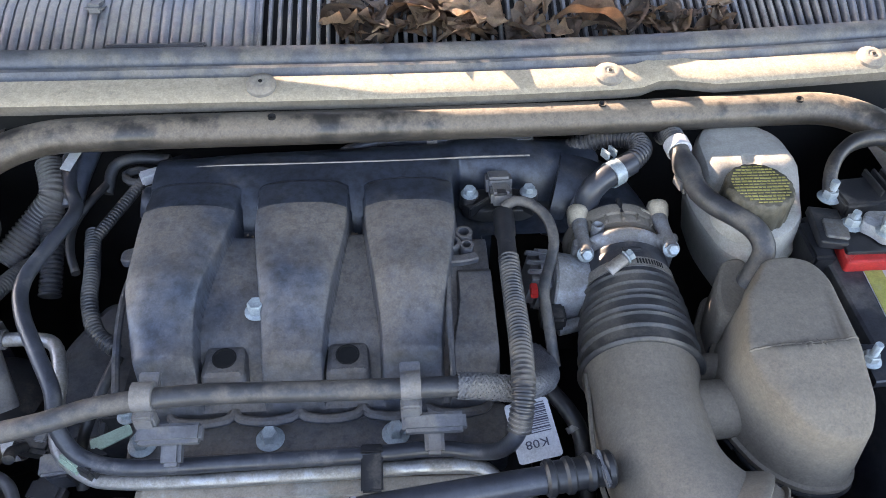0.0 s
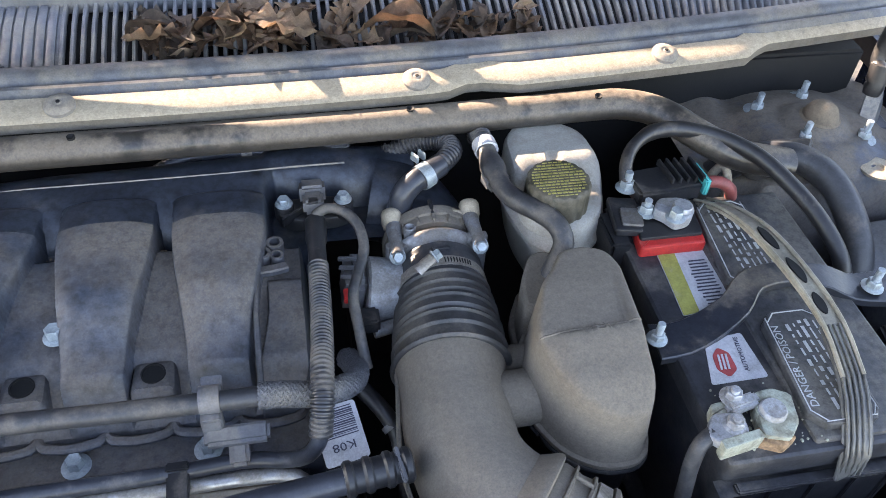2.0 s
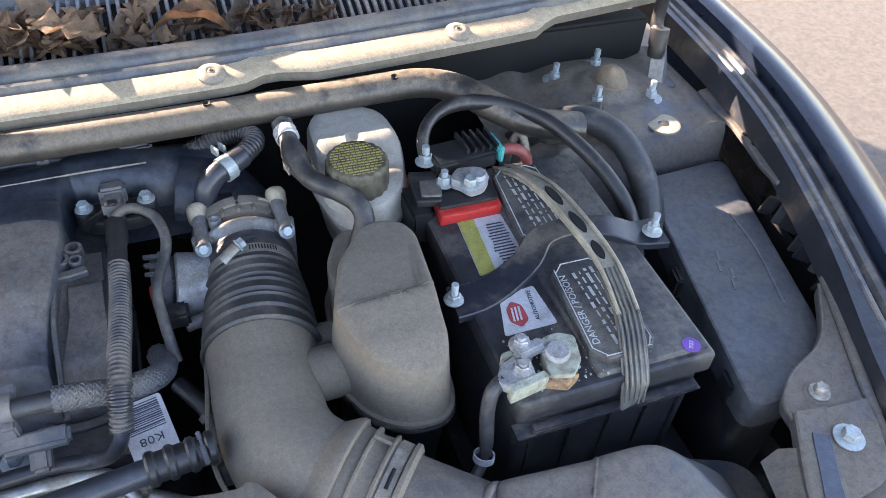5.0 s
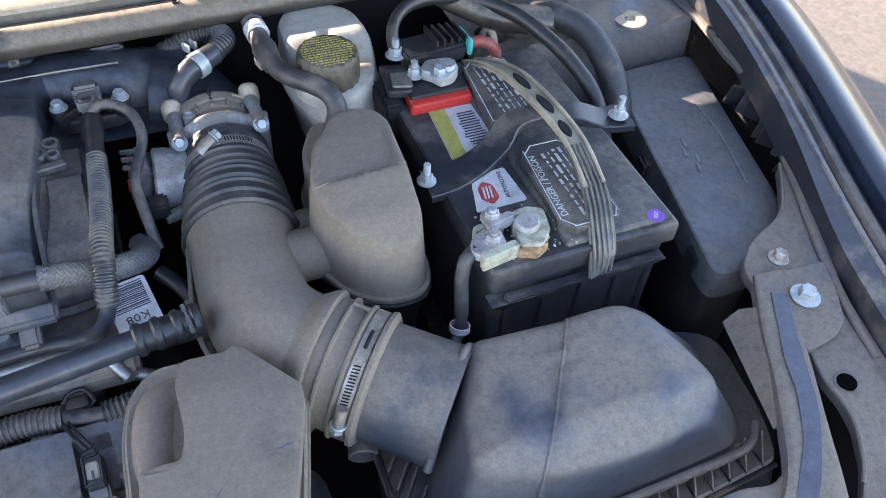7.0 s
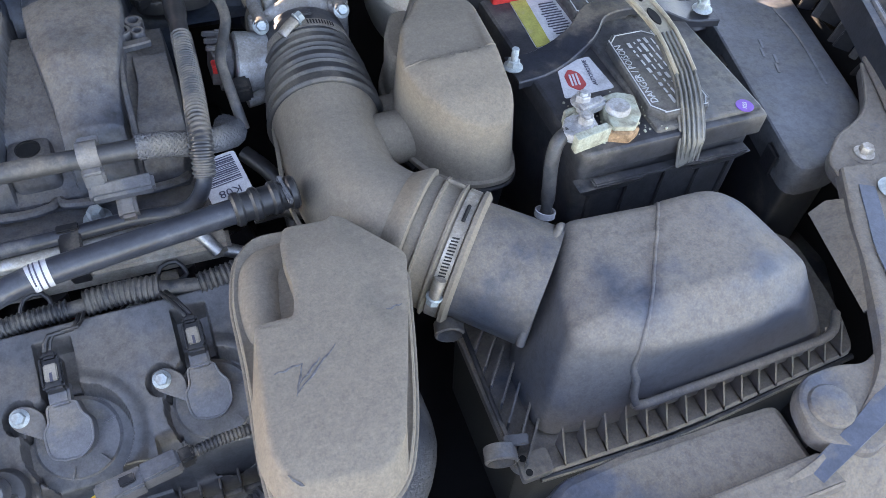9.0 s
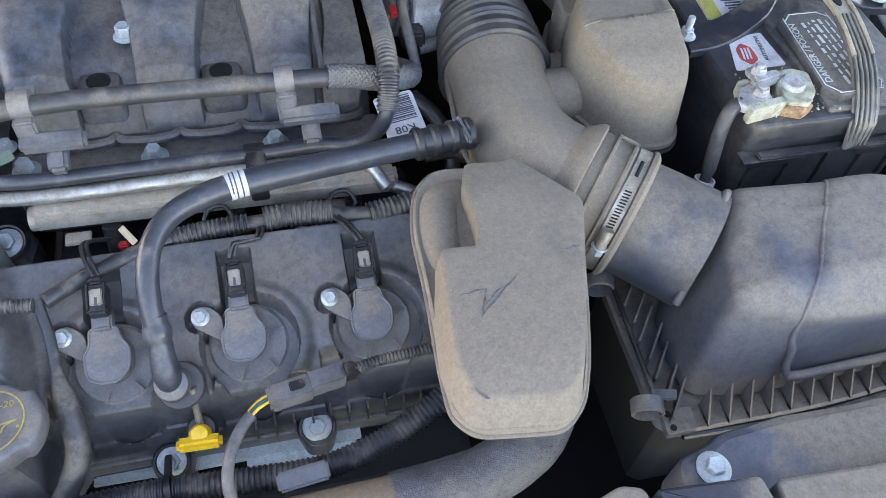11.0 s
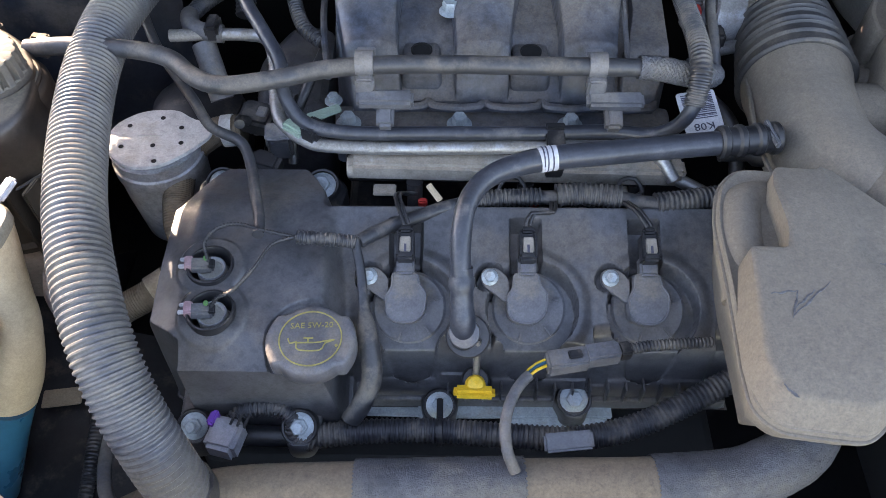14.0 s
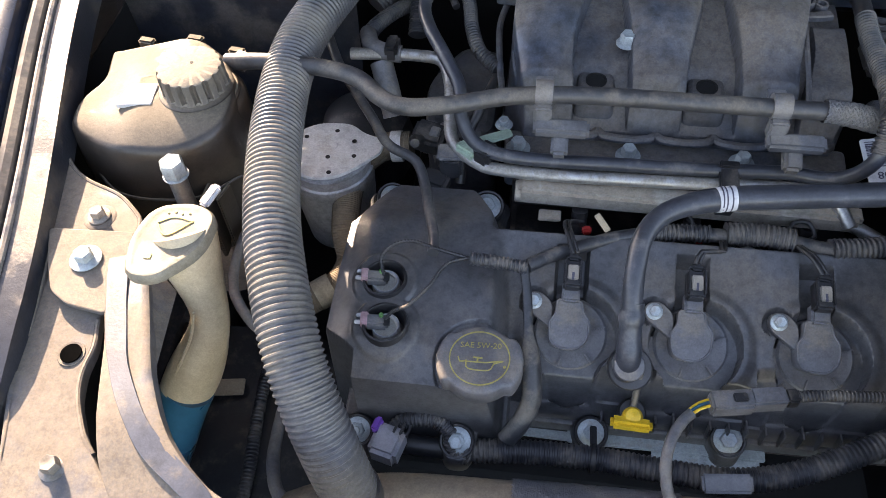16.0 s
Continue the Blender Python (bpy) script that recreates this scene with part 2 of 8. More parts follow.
M_YELLOWPRINT = mat("yellow_print", (0.33, 0.285, 0.085), 0.6, vary=0.2, bump=0)
M_TEAL = mat("teal_plastic", (0.03, 0.38, 0.36), 0.4, dust=0.15, patch=40)
M_BATTERY = mat("battery_black_plastic", (0.030, 0.031, 0.036), 0.36, dust=0.34, dust_color=(0.17, 0.15, 0.125), patch=16, scale=60, flake=0.22)
M_BATT_LID = mat("battery_lid_plastic", (0.050, 0.052, 0.057), 0.40, dust=0.5, dust_color=(0.165, 0.148, 0.125), patch=13, flake=0.4)
M_FUSE = mat("fuse_box_plastic", (0.066, 0.071, 0.081), 0.40, dust=0.42, dust_color=(0.145, 0.135, 0.12), patch=9, flake=0.25)
M_LABEL = mat("paper_label", (0.46, 0.46, 0.48), 0.6, vary=0.1, bump=0.05, scale=80, dust=0.25, dust_color=(0.2, 0.19, 0.17), patch=40, flake=0.08)
M_PALEYEL = mat("yellow_label", (0.34, 0.32, 0.08), 0.6, vary=0.12, bump=0.05, scale=80, dust=0.25, patch=40)
M_INK = mat("dark_ink", (0.05, 0.05, 0.075), 0.6, bump=0, speckle=0.05, flake=0.08)
M_PRINT = mat("pale_print", (0.42, 0.43, 0.44), 0.6, bump=0, vary=0.3, speckle=0.05, flake=0.08)
M_REDPRINT = mat("red_print", (0.36, 0.05, 0.05), 0.6, bump=0, speckle=0.05)
M_PURPLE = mat("purple_sticker", (0.15, 0.05, 0.33), 0.45, bump=0, vary=0.1, speckle=0.05)
M_CORRODED = mat("corroded_brass", (0.30, 0.29, 0.22), 0.75, metal=0.1, dust=0.45, dust_color=(0.36, 0.40, 0.34), patch=60, scale=120, bump=0.9, fine=300)
M_RUST = mat("orange_corrosion", (0.26, 0.16, 0.09), 0.9, vary=0.5, scale=200, bump=0.9)
M_BLUE = mat("blue_washer_fluid", (0.012, 0.085, 0.14), 0.3, vary=0.1, bump=0, speckle=0.05, flake=0.08)
M_LEAF = mat("dead_leaf", (0.15, 0.092, 0.058), 0.65, vary=0.5, scale=25, fine=220, bump=0.4)
M_LEAF2 = mat("pale_dead_leaf", (0.27, 0.185, 0.125), 0.65, vary=0.35, scale=25, fine=220, bump=0.4)
M_LEAF3 = mat("grey_brown_dead_leaf", (0.105, 0.078, 0.062), 0.7, vary=0.45, scale=30, fine=240, bump=0.4)
M_GREEN = mat("green_tag", (0.26, 0.36, 0.29), 0.6, vary=0.1, bump=0)
M_GLASS = mat("dark_glass", (0.012, 0.014, 0.016), 0.05, dust=0.2, dust_color=(0.2, 0.19, 0.17), coat=0.5, bump=0, speckle=0.05, flake=0.08)
M_ASPHALT = mat("pale_asphalt", (0.085, 0.077, 0.068), 0.9, vary=0.25, scale=55, fine=260, patch=3, bump=0.9)


# ---- building blocks ----
def thing(name, at, label, category, group="", kind=""):
    ob = new(name)
    ob.location = at
    ob.empty_display_size = 0.02
    return tagged(ob, label, category, group, kind)


def part(name, bm, material, parent=None, label="", smooth=True):
    """Links a bmesh, given in world metres, as one mesh under a thing or a part."""
    me = bpy.data.meshes.new(name)
    bmesh.ops.recalc_face_normals(bm, faces=bm.faces)
    bm.to_mesh(me)
    bm.free()
    me.materials.append(material)
    if smooth:
        for p in me.polygons:
            p.use_smooth = True
        me.set_sharp_from_angle(angle=radians(38))
    for p in me.polygons:
        if p.material_index == 1:
            p.use_smooth, p.material_index = False, 0
    ob = new(name, me)
    if parent is not None:
        ob.parent = parent
        ob.matrix_parent_inverse = parent.matrix_basis.inverted() if parent.parent is None else Matrix.Identity(4)
    if label:
        tagged(ob, label)
    return ob


def single(name, bm, material, label, category, group="", kind="", smooth=True):
    return tagged(part(name, bm, material, None, "", smooth), label, category, group, kind)


def join(*bms):
    """One bmesh out of several."""
    out = bms[0]
    for b in bms[1:]:
        me = bpy.data.meshes.new("tmp")
        b.to_mesh(me)
        b.free()
        out.from_mesh(me)
        bpy.data.meshes.remove(me)
    return out


def smooth_path(pts, step):
    """A Catmull-Rom line through pts, sampled about every step metres."""
    p = [Vector(q) for q in pts]
    p = [p[0] * 2 - p[1]] + p + [p[-1] * 2 - p[-2]]
    out = []
    for i in range(1, len(p) - 2):
        a, b, c, d = p[i - 1:i + 3]
        n = max(2, int((c - b).length / step))
        for k in range(n):
            t = k / n
            out.append(0.5 * ((2 * b) + (c - a) * t + (2 * a - 5 * b + 4 * c - d) * t * t + (3 * b - a - 3 * c + d) * t ** 3))
    out.append(p[-2])
    return out


def loft(rings, closed=True, caps=True):
    """A skin over rings of points, all of one count."""
    bm = bmesh.new()
    vs = [[bm.verts.new(q) for q in r] for r in rings]
    n = len(rings[0])
    for a, b in zip(vs, vs[1:]):
        for i in range(n if closed else n - 1):
            j = (i + 1) % n
            bm.faces.new((a[i], a[j], b[j], b[i]))
    if caps and closed:
        close_ring(bm, vs[0][::-1])
        close_ring(bm, vs[-1])
    return bm


def close_ring(bm, ring):
    """Closes a ring, from a middle point where its shape allows it; the end stays flat."""
    c = sum((v.co for v in ring), Vector()) / len(ring)
    tri = [(a.co - c).cross(b.co - c) for a, b in zip(ring, ring[1:] + ring[:1])]
    nrm = sum(tri, Vector())
    if len(ring) > 6 and nrm.length > 1e-7 and all(t.dot(nrm) > 0 for t in tri):
        hub = bm.verts.new(c)
        fs = [bm.faces.new((a, b, hub)) for a, b in zip(ring, ring[1:] + ring[:1])]
    else:
        fs = [bm.faces.new(ring)]
    for f in fs:
        f.material_index = 1 if len(ring) > 6 else 0


def sweep(pts, r, ribs=None, seg=14, step=0.006, flat=1.0, flat_dir=None):
    """A hose along pts. r: a radius, or a function of the way along from 0 to 1. ribs: (pitch, depth)."""
    if ribs:
        step = ribs[0] / 4
    line = smooth_path(pts, step)
    if ribs:                                     # even spacing for the ribs
        acc, d = [0.0], 0.0
        for a, b in zip(line, line[1:]):
            d += (b - a).length
            acc.append(d)
        m = max(4, int(d / step))
        even, j = [], 0
        for k in range(m + 1):
            s = d * k / m
            while j < len(acc) - 2 and acc[j + 1] < s:
                j += 1
            f = (s - acc[j]) / max(1e-9, acc[j + 1] - acc[j])
            even.append(line[j].lerp(line[j + 1], min(1, f)))
        line = even
    rings = []
    up = Vector((0.13, 0.21, 1)).normalized()
    for i, q in enumerate(line):
        a, b = line[max(0, i - 1)], line[min(len(line) - 1, i + 1)]
        t = (b - a).normalized()
        side = t.cross(up)
        if side.length < 1e-4:
            side = t.cross(Vector((1, 0, 0)))
        side.normalize()
        up = side.cross(t).normalized()
        u = i / (len(line) - 1)
        rad = r(u) if callable(r) else r
        if ribs:
            rad += (0, -1, -1, 0)[i % 4] * ribs[1]
        rings.append([q + side * (rad * math.cos(2 * math.pi * k / seg)) + up * (rad * flat * math.sin(2 * math.pi * k / seg)) for k in range(seg)])
    return loft(rings)


def braid(pts, r, n=16, pitch=0.05, wide=0.0017):
    """Woven strands round a hose: two sets of ribbons that wind against each other."""
    line = smooth_path(pts, 0.0022)
    bm = bmesh.new()
    up = Vector((0.13, 0.21, 1)).normalized()
    ring, s = [], 0.0
    for i, q in enumerate(line):
        a, b = line[max(0, i - 1)], line[min(len(line) - 1, i + 1)]
        t = (b - a).normalized()
        side = t.cross(up).normalized()
        up = side.cross(t).normalized()
        s += (q - line[i - 1]).length if i else 0.0
        ring.append((q, side, up, t, s))
    for way in (1, -1):
        for k in range(n):
            rows = []
            for q, side, upv, t, s in ring:
                a = 2 * math.pi * (k / n + way * s / pitch)
                nrm = side * math.cos(a) + upv * math.sin(a)
                tan = (upv * math.cos(a) - side * math.sin(a)) * way
                lift = r + 0.0005 * math.cos(2 * n * math.pi * s / pitch + way * math.pi / 2)
                across = (t * 0.75 - tan * 0.65).normalized() * wide
                rows.append((bm.verts.new(q + nrm * lift - across), bm.verts.new(q + nrm * (lift + 0.0005)), bm.verts.new(q + nrm * lift + across)))
            for a, b in zip(rows, rows[1:]):
                bm.faces.new((a[0], a[1], b[1], b[0]))
                bm.faces.new((a[1], a[2], b[2], b[1]))
    return bm


def lathe(profile, at=(0, 0, 0), axis=(0, 0, 1), seg=24):
    """A turned form. profile: (radius, height along the axis)."""
    q = Vector((0, 0, 1)).rotation_difference(Vector(axis))
    rings = []
    for r, h in profile:
        rings.append([Vector(at) + q @ Vector((max(r, 1e-5) * math.cos(2 * math.pi * k / seg), max(r, 1e-5) * math.sin(2 * math.pi * k / seg), h)) for k in range(seg)])
    return loft(rings)


def hoop(profile, at, axis=(0, 0, 1), seg=28):
    """A turned ring, open in the middle."""
    q = Vector((0, 0, 1)).rotation_difference(Vector(axis))
    rings = [[Vector(at) + q @ Vector((r * math.cos(2 * math.pi * k / seg), r * math.sin(2 * math.pi * k / seg), h)) for k in range(seg)] for r, h in list(profile) + [profile[0]]]
    return loft(rings, caps=False)


def rounded(corners, r=0.01, n=4):
    """A flat outline with rounded corners. corners: (x, y) or (x, y, own radius)."""
    out, m = [], len(corners)
    for i in range(m):
        p, c, q = corners[i - 1], corners[i], corners[(i + 1) % m]
        rr = c[2] if len(c) > 2 else r
        a, b, d = Vector(p[:2]), Vector(c[:2]), Vector(q[:2])
        u, v = (a - b), (d - b)
        k = min(rr, u.length * 0.45, v.length * 0.45)
        s, e = b + u.normalized() * k, b + v.normalized() * k
        for j in range(n + 1):
            t = j / n
            out.append((1 - t) ** 2 * s + 2 * t * (1 - t) * b + t * t * e)
    return out


def inset(outline, d):
    """The outline drawn in by d."""
    m, out = len(outline), []
    area = sum(outline[i - 1].x * outline[i].y - outline[i].x * outline[i - 1].y for i in range(m))
    sgn = 1 if area > 0 else -1
    for i in range(m):
        a, b, c = outline[i - 1], outline[i], outline[(i + 1) % m]
        t = (c - a)
        if t.length < 1e-9:
            t = b - a
        t.normalize()
        out.append(b + Vector((-t.y, t.x)) * d * sgn)
    return out


def prism(corners, z0, z1, r=0.01, bevel=0.004, taper=0.0, tilt=None, n=4, fan=False):
    """A block with a rounded outline and rounded upper edge. tilt(x, y): added height of the top."""
    o = rounded(corners, r, n)
    o2 = inset(o, taper)
    f = tilt or (lambda x, y: 0.0)
    def ring(outl, z, top):
        return [Vector((p.x, p.y, z + (f(p.x, p.y) if top else 0))) for p in outl]
    rings = [ring(o, z0, False), ring(o2, z1 - bevel, True), ring(inset(o2, bevel * 0.3), z1 - bevel * 0.3, True), ring(inset(o2, bevel), z1, True)]
    if fan:
        rings += crown(inset(o2, bevel), lambda x, y: z1 + f(x, y))
    return loft(rings)


def box(c, s, bevel=0.002, rot=(0, 0, 0)):
    """A block with bevelled edges: centre, size, turn in degrees."""
    bm = bmesh.new()
    bmesh.ops.create_cube(bm, size=1)
    bmesh.ops.scale(bm, vec=s, verts=bm.verts)
    if bevel > 0:
        bmesh.ops.bevel(bm, geom=bm.edges[:], offset=min(bevel, min(s) * 0.4), segments=2, affect='EDGES')
    bmesh.ops.transform(bm, matrix=pose(*c, *rot), verts=bm.verts)
    return bm


def field(x0, x1, y0, y1, nx, ny, f, inside=None, floor=None):
    """A moulded surface z = f(x, y) over a stretch of the plan, with a skirt down to floor."""
    bm = bmesh.new()
    vs = {}
    for i in range(nx + 1):
        for j in range(ny + 1):
            x, y = x0 + (x1 - x0) * i / nx, y0 + (y1 - y0) * j / ny
            if inside is None or inside(x, y):
                vs[i, j] = bm.verts.new((x, y, f(x, y)))
    for i in range(nx):
        for j in range(ny):
            k = [(i, j), (i + 1, j), (i + 1, j + 1), (i, j + 1)]
            if all(c in vs for c in k):
                bm.faces.new([vs[c] for c in k])
    if floor is not None:
        edges = [e for e in bm.edges if e.is_boundary]
        ret = bmesh.ops.extrude_edge_only(bm, edges=edges)
        for v in ret["geom"]:
            if isinstance(v, bmesh.types.BMVert):
                v.co.z = floor
    for v in [v for v in bm.verts if not v.link_faces]:
        bm.verts.remove(v)
    return bm


def st(a, b, x):
    """A soft step from 0 at a to 1 at b."""
    t = max(0.0, min(1.0, (x - a) / (b - a)))
    return t * t * (3 - 2 * t)


def crown(outline, f, steps=((0.8, 0), (0.55, 0), (0.25, 0))):
    """Rings that close a curved top towards its middle."""
    c = sum(outline, Vector((0, 0))) / len(outline)
    return [[Vector((c.x + (p.x - c.x) * k, c.y + (p.y - c.y) * k, f(c.x + (p.x - c.x) * k, c.y + (p.y - c.y) * k))) for p in outline] for k, _ in steps]


def hexbolt(at, r=0.006, h=0.006, washer=0.0, axis=(0, 0, 1), stud=0.0):
    """A flanged hex bolt head, or a nut with its stud standing out."""
    q = Vector((0, 0, 1)).rotation_difference(Vector(axis))
    w = washer or r * 1.75
    bm = lathe([(w * 0.9, 0), (w, 0.0008), (w, 0.0016), (w * 0.72, 0.003), (r * 0.9, 0.0032)], at, axis, 20)
    rings = []
    for rr, z in ((r, 0.003), (r, 0.003 + h * 0.85), (r * 0.86, 0.003 + h), (r * 0.5, 0.003 + h * 0.93)):
        rings.append([Vector(at) + q @ Vector((rr * math.cos(math.pi / 3 * k), rr * math.sin(math.pi / 3 * k), z)) for k in range(6)])
    bm = join(bm, loft(rings))
    if stud:
        bm = join(bm, sweep([Vector(at) + q @ Vector((0, 0, z)) for z in (0, stud * 0.5, stud)], r * 0.55, ribs=(0.0014, 0.0004), seg=10))
    return bm


def bolt(at, r=0.006, h=0.006, washer=0.0, axis=(0, 0, 1), label="zinc-plated flanged hex bolt", material=None, stud=0.0, name="bolt", parent=None):
    b = hexbolt(at, r, h, washer, axis, stud)
    if parent is not None:
        return part(name, b, material or M_ZINC, parent)
    return single(name, b, material or M_ZINC, label, "bolt", "engine bay bolts")


def lettering(text, at, size, material, rz=0.0, tilt=0.0, name="lettering", parent=None, squash=1.0, frame_m=None):
    """Raised letters with the built-in font, as a mesh."""
    cu = bpy.data.curves.new("text", 'FONT')
    cu.body, cu.size, cu.align_x, cu.align_y, cu.extrude = text, size, 'CENTER', 'CENTER', 0.0002
    cu.resolution_u = 2
    tmp = new("tmp_text", cu)
    me = bpy.data.meshes.new_from_object(tmp.evaluated_get(bpy.context.evaluated_depsgraph_get()))
    bpy.data.objects.remove(tmp)
    bpy.data.curves.remove(cu)
    bm = bmesh.new()
    bm.from_mesh(me)
    bpy.data.meshes.remove(me)
    bmesh.ops.transform(bm, matrix=(frame_m or Matrix.Identity(4)) @ pose(*at, tilt, 0, rz) @ Matrix.Diagonal((squash, 1, 1, 1)), verts=bm.verts)
    return part(name, bm, material, parent, smooth=False)


def hose(name, pts, r, material, label, category="hose", ribs=None, group="", seg=14, flat=1.0, step=0.006):
    return single(name, sweep(pts, r, ribs, seg, step, flat), material, label, category, group)


def run(parent, name, pts, r, material, label="", category="", ribs=None, group="", seg=14, flat=1.0, step=0.006):
    """One stretch of a hose or loom, as a part."""
    return part(name, sweep(pts, r, ribs, seg, step, flat), material, parent, label)


def drape(bm, plan, dz=0.0):
    """Lays plan points (x, y) on the upper side of a bmesh."""
    tree = BVHTree.FromBMesh(bm)
    out = []
    for x, y in plan:
        hit = tree.ray_cast(Vector((x, y, 3.0)), Vector((0, 0, -1)))[0]
        if hit is not None:
            out.append(hit + Vector((0, 0, dz)))
    return out


def strip(pts, half, thick, step=0.01, lip=0.0):
    """A flat band along pts, lying level across its way. half: half width, or a function of the way along."""
    line = smooth_path(pts, step)
    rings = []
    for i, q in enumerate(line):
        a, b = line[max(0, i - 1)], line[min(len(line) - 1, i + 1)]
        t = (b - a).normalized()
        s = t.cross(Vector((0, 0, 1))).normalized()
        n = s.cross(t).normalized()
        h = half(i / (len(line) - 1)) if callable(half) else half
        e = min(thick * 0.4, h * 0.3)
        rings.append([q + s * u + n * v for u, v in ((-h, -thick - lip), (-h, -e), (-h + e, 0), (h - e, 0), (h, -e), (h, -thick - lip), (h - e, -thick), (-h + e, -thick))])
    return loft(rings)


# ================= the setting =================
GROUND = 0.10
bm = bmesh.new()
bmesh.ops.create_grid(bm, x_segments=2, y_segments=2, size=60)
bmesh.ops.translate(bm, vec=(0.17, 0, GROUND), verts=bm.verts)
single("ground", bm, M_ASPHALT, "pale sunlit asphalt parking surface", "ground", kind="structure")

CX = 0.17                                           # the car's middle line
def lipbow(x):
    return 0.085 * max(0.0, x - 0.05) ** 2 + 0.05 * min(0.0, x + 0.20) ** 2


car = thing("car", (CX, 0.6, GROUND), "dark blue car with its bonnet open, dusty engine bay", "car")


def sheet(rows, thick=0.002):
    """A pressed panel through rows of points, with thickness."""
    bm = bmesh.new()
    vs = [[bm.verts.new(p) for p in r] for r in rows]
    for a, b in zip(vs, vs[1:]):
        for i in range(len(a) - 1):
            bm.faces.new((a[i], a[i + 1], b[i + 1], b[i]))
    bmesh.ops.recalc_face_normals(bm, faces=bm.faces)
    ret = bmesh.ops.solidify(bm, geom=bm.faces[:], thickness=thick)
    return bm


# bay walls and floor, near-black: their deep shade is put into the colour
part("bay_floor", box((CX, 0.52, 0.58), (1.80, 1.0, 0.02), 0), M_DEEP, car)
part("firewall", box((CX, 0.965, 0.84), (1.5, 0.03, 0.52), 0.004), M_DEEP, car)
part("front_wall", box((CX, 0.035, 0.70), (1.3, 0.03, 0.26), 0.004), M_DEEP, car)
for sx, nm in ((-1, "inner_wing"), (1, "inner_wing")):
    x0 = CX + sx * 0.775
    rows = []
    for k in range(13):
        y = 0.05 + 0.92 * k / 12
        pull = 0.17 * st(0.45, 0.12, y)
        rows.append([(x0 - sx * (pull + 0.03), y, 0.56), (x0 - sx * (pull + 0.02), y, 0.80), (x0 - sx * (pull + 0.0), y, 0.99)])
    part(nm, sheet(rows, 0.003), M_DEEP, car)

# wings: gutter flange, raised inner edge, painted outer skin
def gutter(y):
    """Half width from the middle line to the raised edge of the wing."""
    return 0.70 + 0.135 * st(0.15, 0.85, y) + 0.02 * max(0, y - 0.8)


for sx in (-1, 1):
    rows, skin, seal = [], [], []
    for k in range(41):
        y = -0.10 + 1.28 * k / 40
        g = gutter(y)
        z = 1.045 + 0.055 * st(0.1, 1.05, y) - 0.10 * st(0.30, -0.12, y)
        X = lambda d: CX + sx * (g + d)
        e = 0.016 * st(0.36, 0.56, y) if sx > 0 else 0.0
        rows.append([(X(-0.062 + e), y, z - 0.045), (X(-0.056 + 0.97 * e), y, z - 0.014), (X(-0.030 + 0.3 * e), y, z - 0.012), (X(-0.022), y, z - 0.020), (X(-0.012), y, z - 0.020), (X(-0.004), y, z - 0.010)])
        drop = [(-0.004, -0.010), (0.0, 0.004), (0.008, 0.008), (0.025, 0.006), (0.055, -0.006), (0.09, -0.034), (0.115, -0.075), (0.128, -0.14), (0.130, -0.26), (0.12, -0.50)]
        skin.append([(X(d), y, z + h) for d, h in drop])
        seal.append((X(-0.016), y, z - 0.012))
    w = part("wing", sheet(skin, 0.002), M_PAINT, car, "dark blue painted wing")
    part("wing_flange", sheet(rows, 0.002), M_FRAME, w, "dusty black wing flange")
    # rail in a paler metal: the lit line along its edge is put into colour
    part("wing_rail", sweep([(a - sx * 0.014, b, c + 0.001) for a, b, c in seal], 0.0035, seg=8, step=0.02), M_RAILEDGE, w, "pale wing rail edge")
    part("wing_seal", sweep(seal, 0.0085, seg=8, step=0.02), M_RUBBER, w, "black rubber seal")

# bonnet, held open: hinged at the back, it shades the bay
HOOD = dict(y=1.01, z=1.1930, ang=52, length=0.98)
def hood_point(u, v):
    """u across from -1 to 1, v from the hinge edge to the nose."""
    a = radians(HOOD["ang"])
    # left side drawn in by 0.014, only to move its shadow edge
    half = 0.82 - 0.10 * v * v - (0.014 if u < 0 else 0.0) * min(1, -u * 2)
    bow = 0.035 * (1 - u * u)
    d = HOOD["length"] * v * (1 - 0.06 * u * u)
    x = CX + u * 0.82
    # made-up bend of the unseen hinge edge that shapes the sunlit strip
    lift = (-0.010 + 0.0225 * st(-0.25, 0.12, x) - 0.015 * st(0.44, 0.56, x)) * (1 - st(0.0, 0.5, v))
    return Vector((CX + u * half, HOOD["y"] - d * math.cos(a) + bow * math.sin(a) * min(1, v * 4), HOOD["z"] + d * math.sin(a) + bow * math.cos(a) * v + lift))


part("bonnet", sheet([[hood_point(-1 + 2 * i / 20, j / 14) for i in range(21)] for j in range(15)], 0.005), M_PAINT, car, "open dark blue bonnet")
# cabin out of view: roof, pillars, dark windows, added to shade the cowl
def cab(u, v):
    half = 0.70 - 0.17 * v
    return Vector((CX + u * half, 1.13 + 0.69 * v, 1.225 + 0.36 * v + 0.02 * (1 - u * u)))


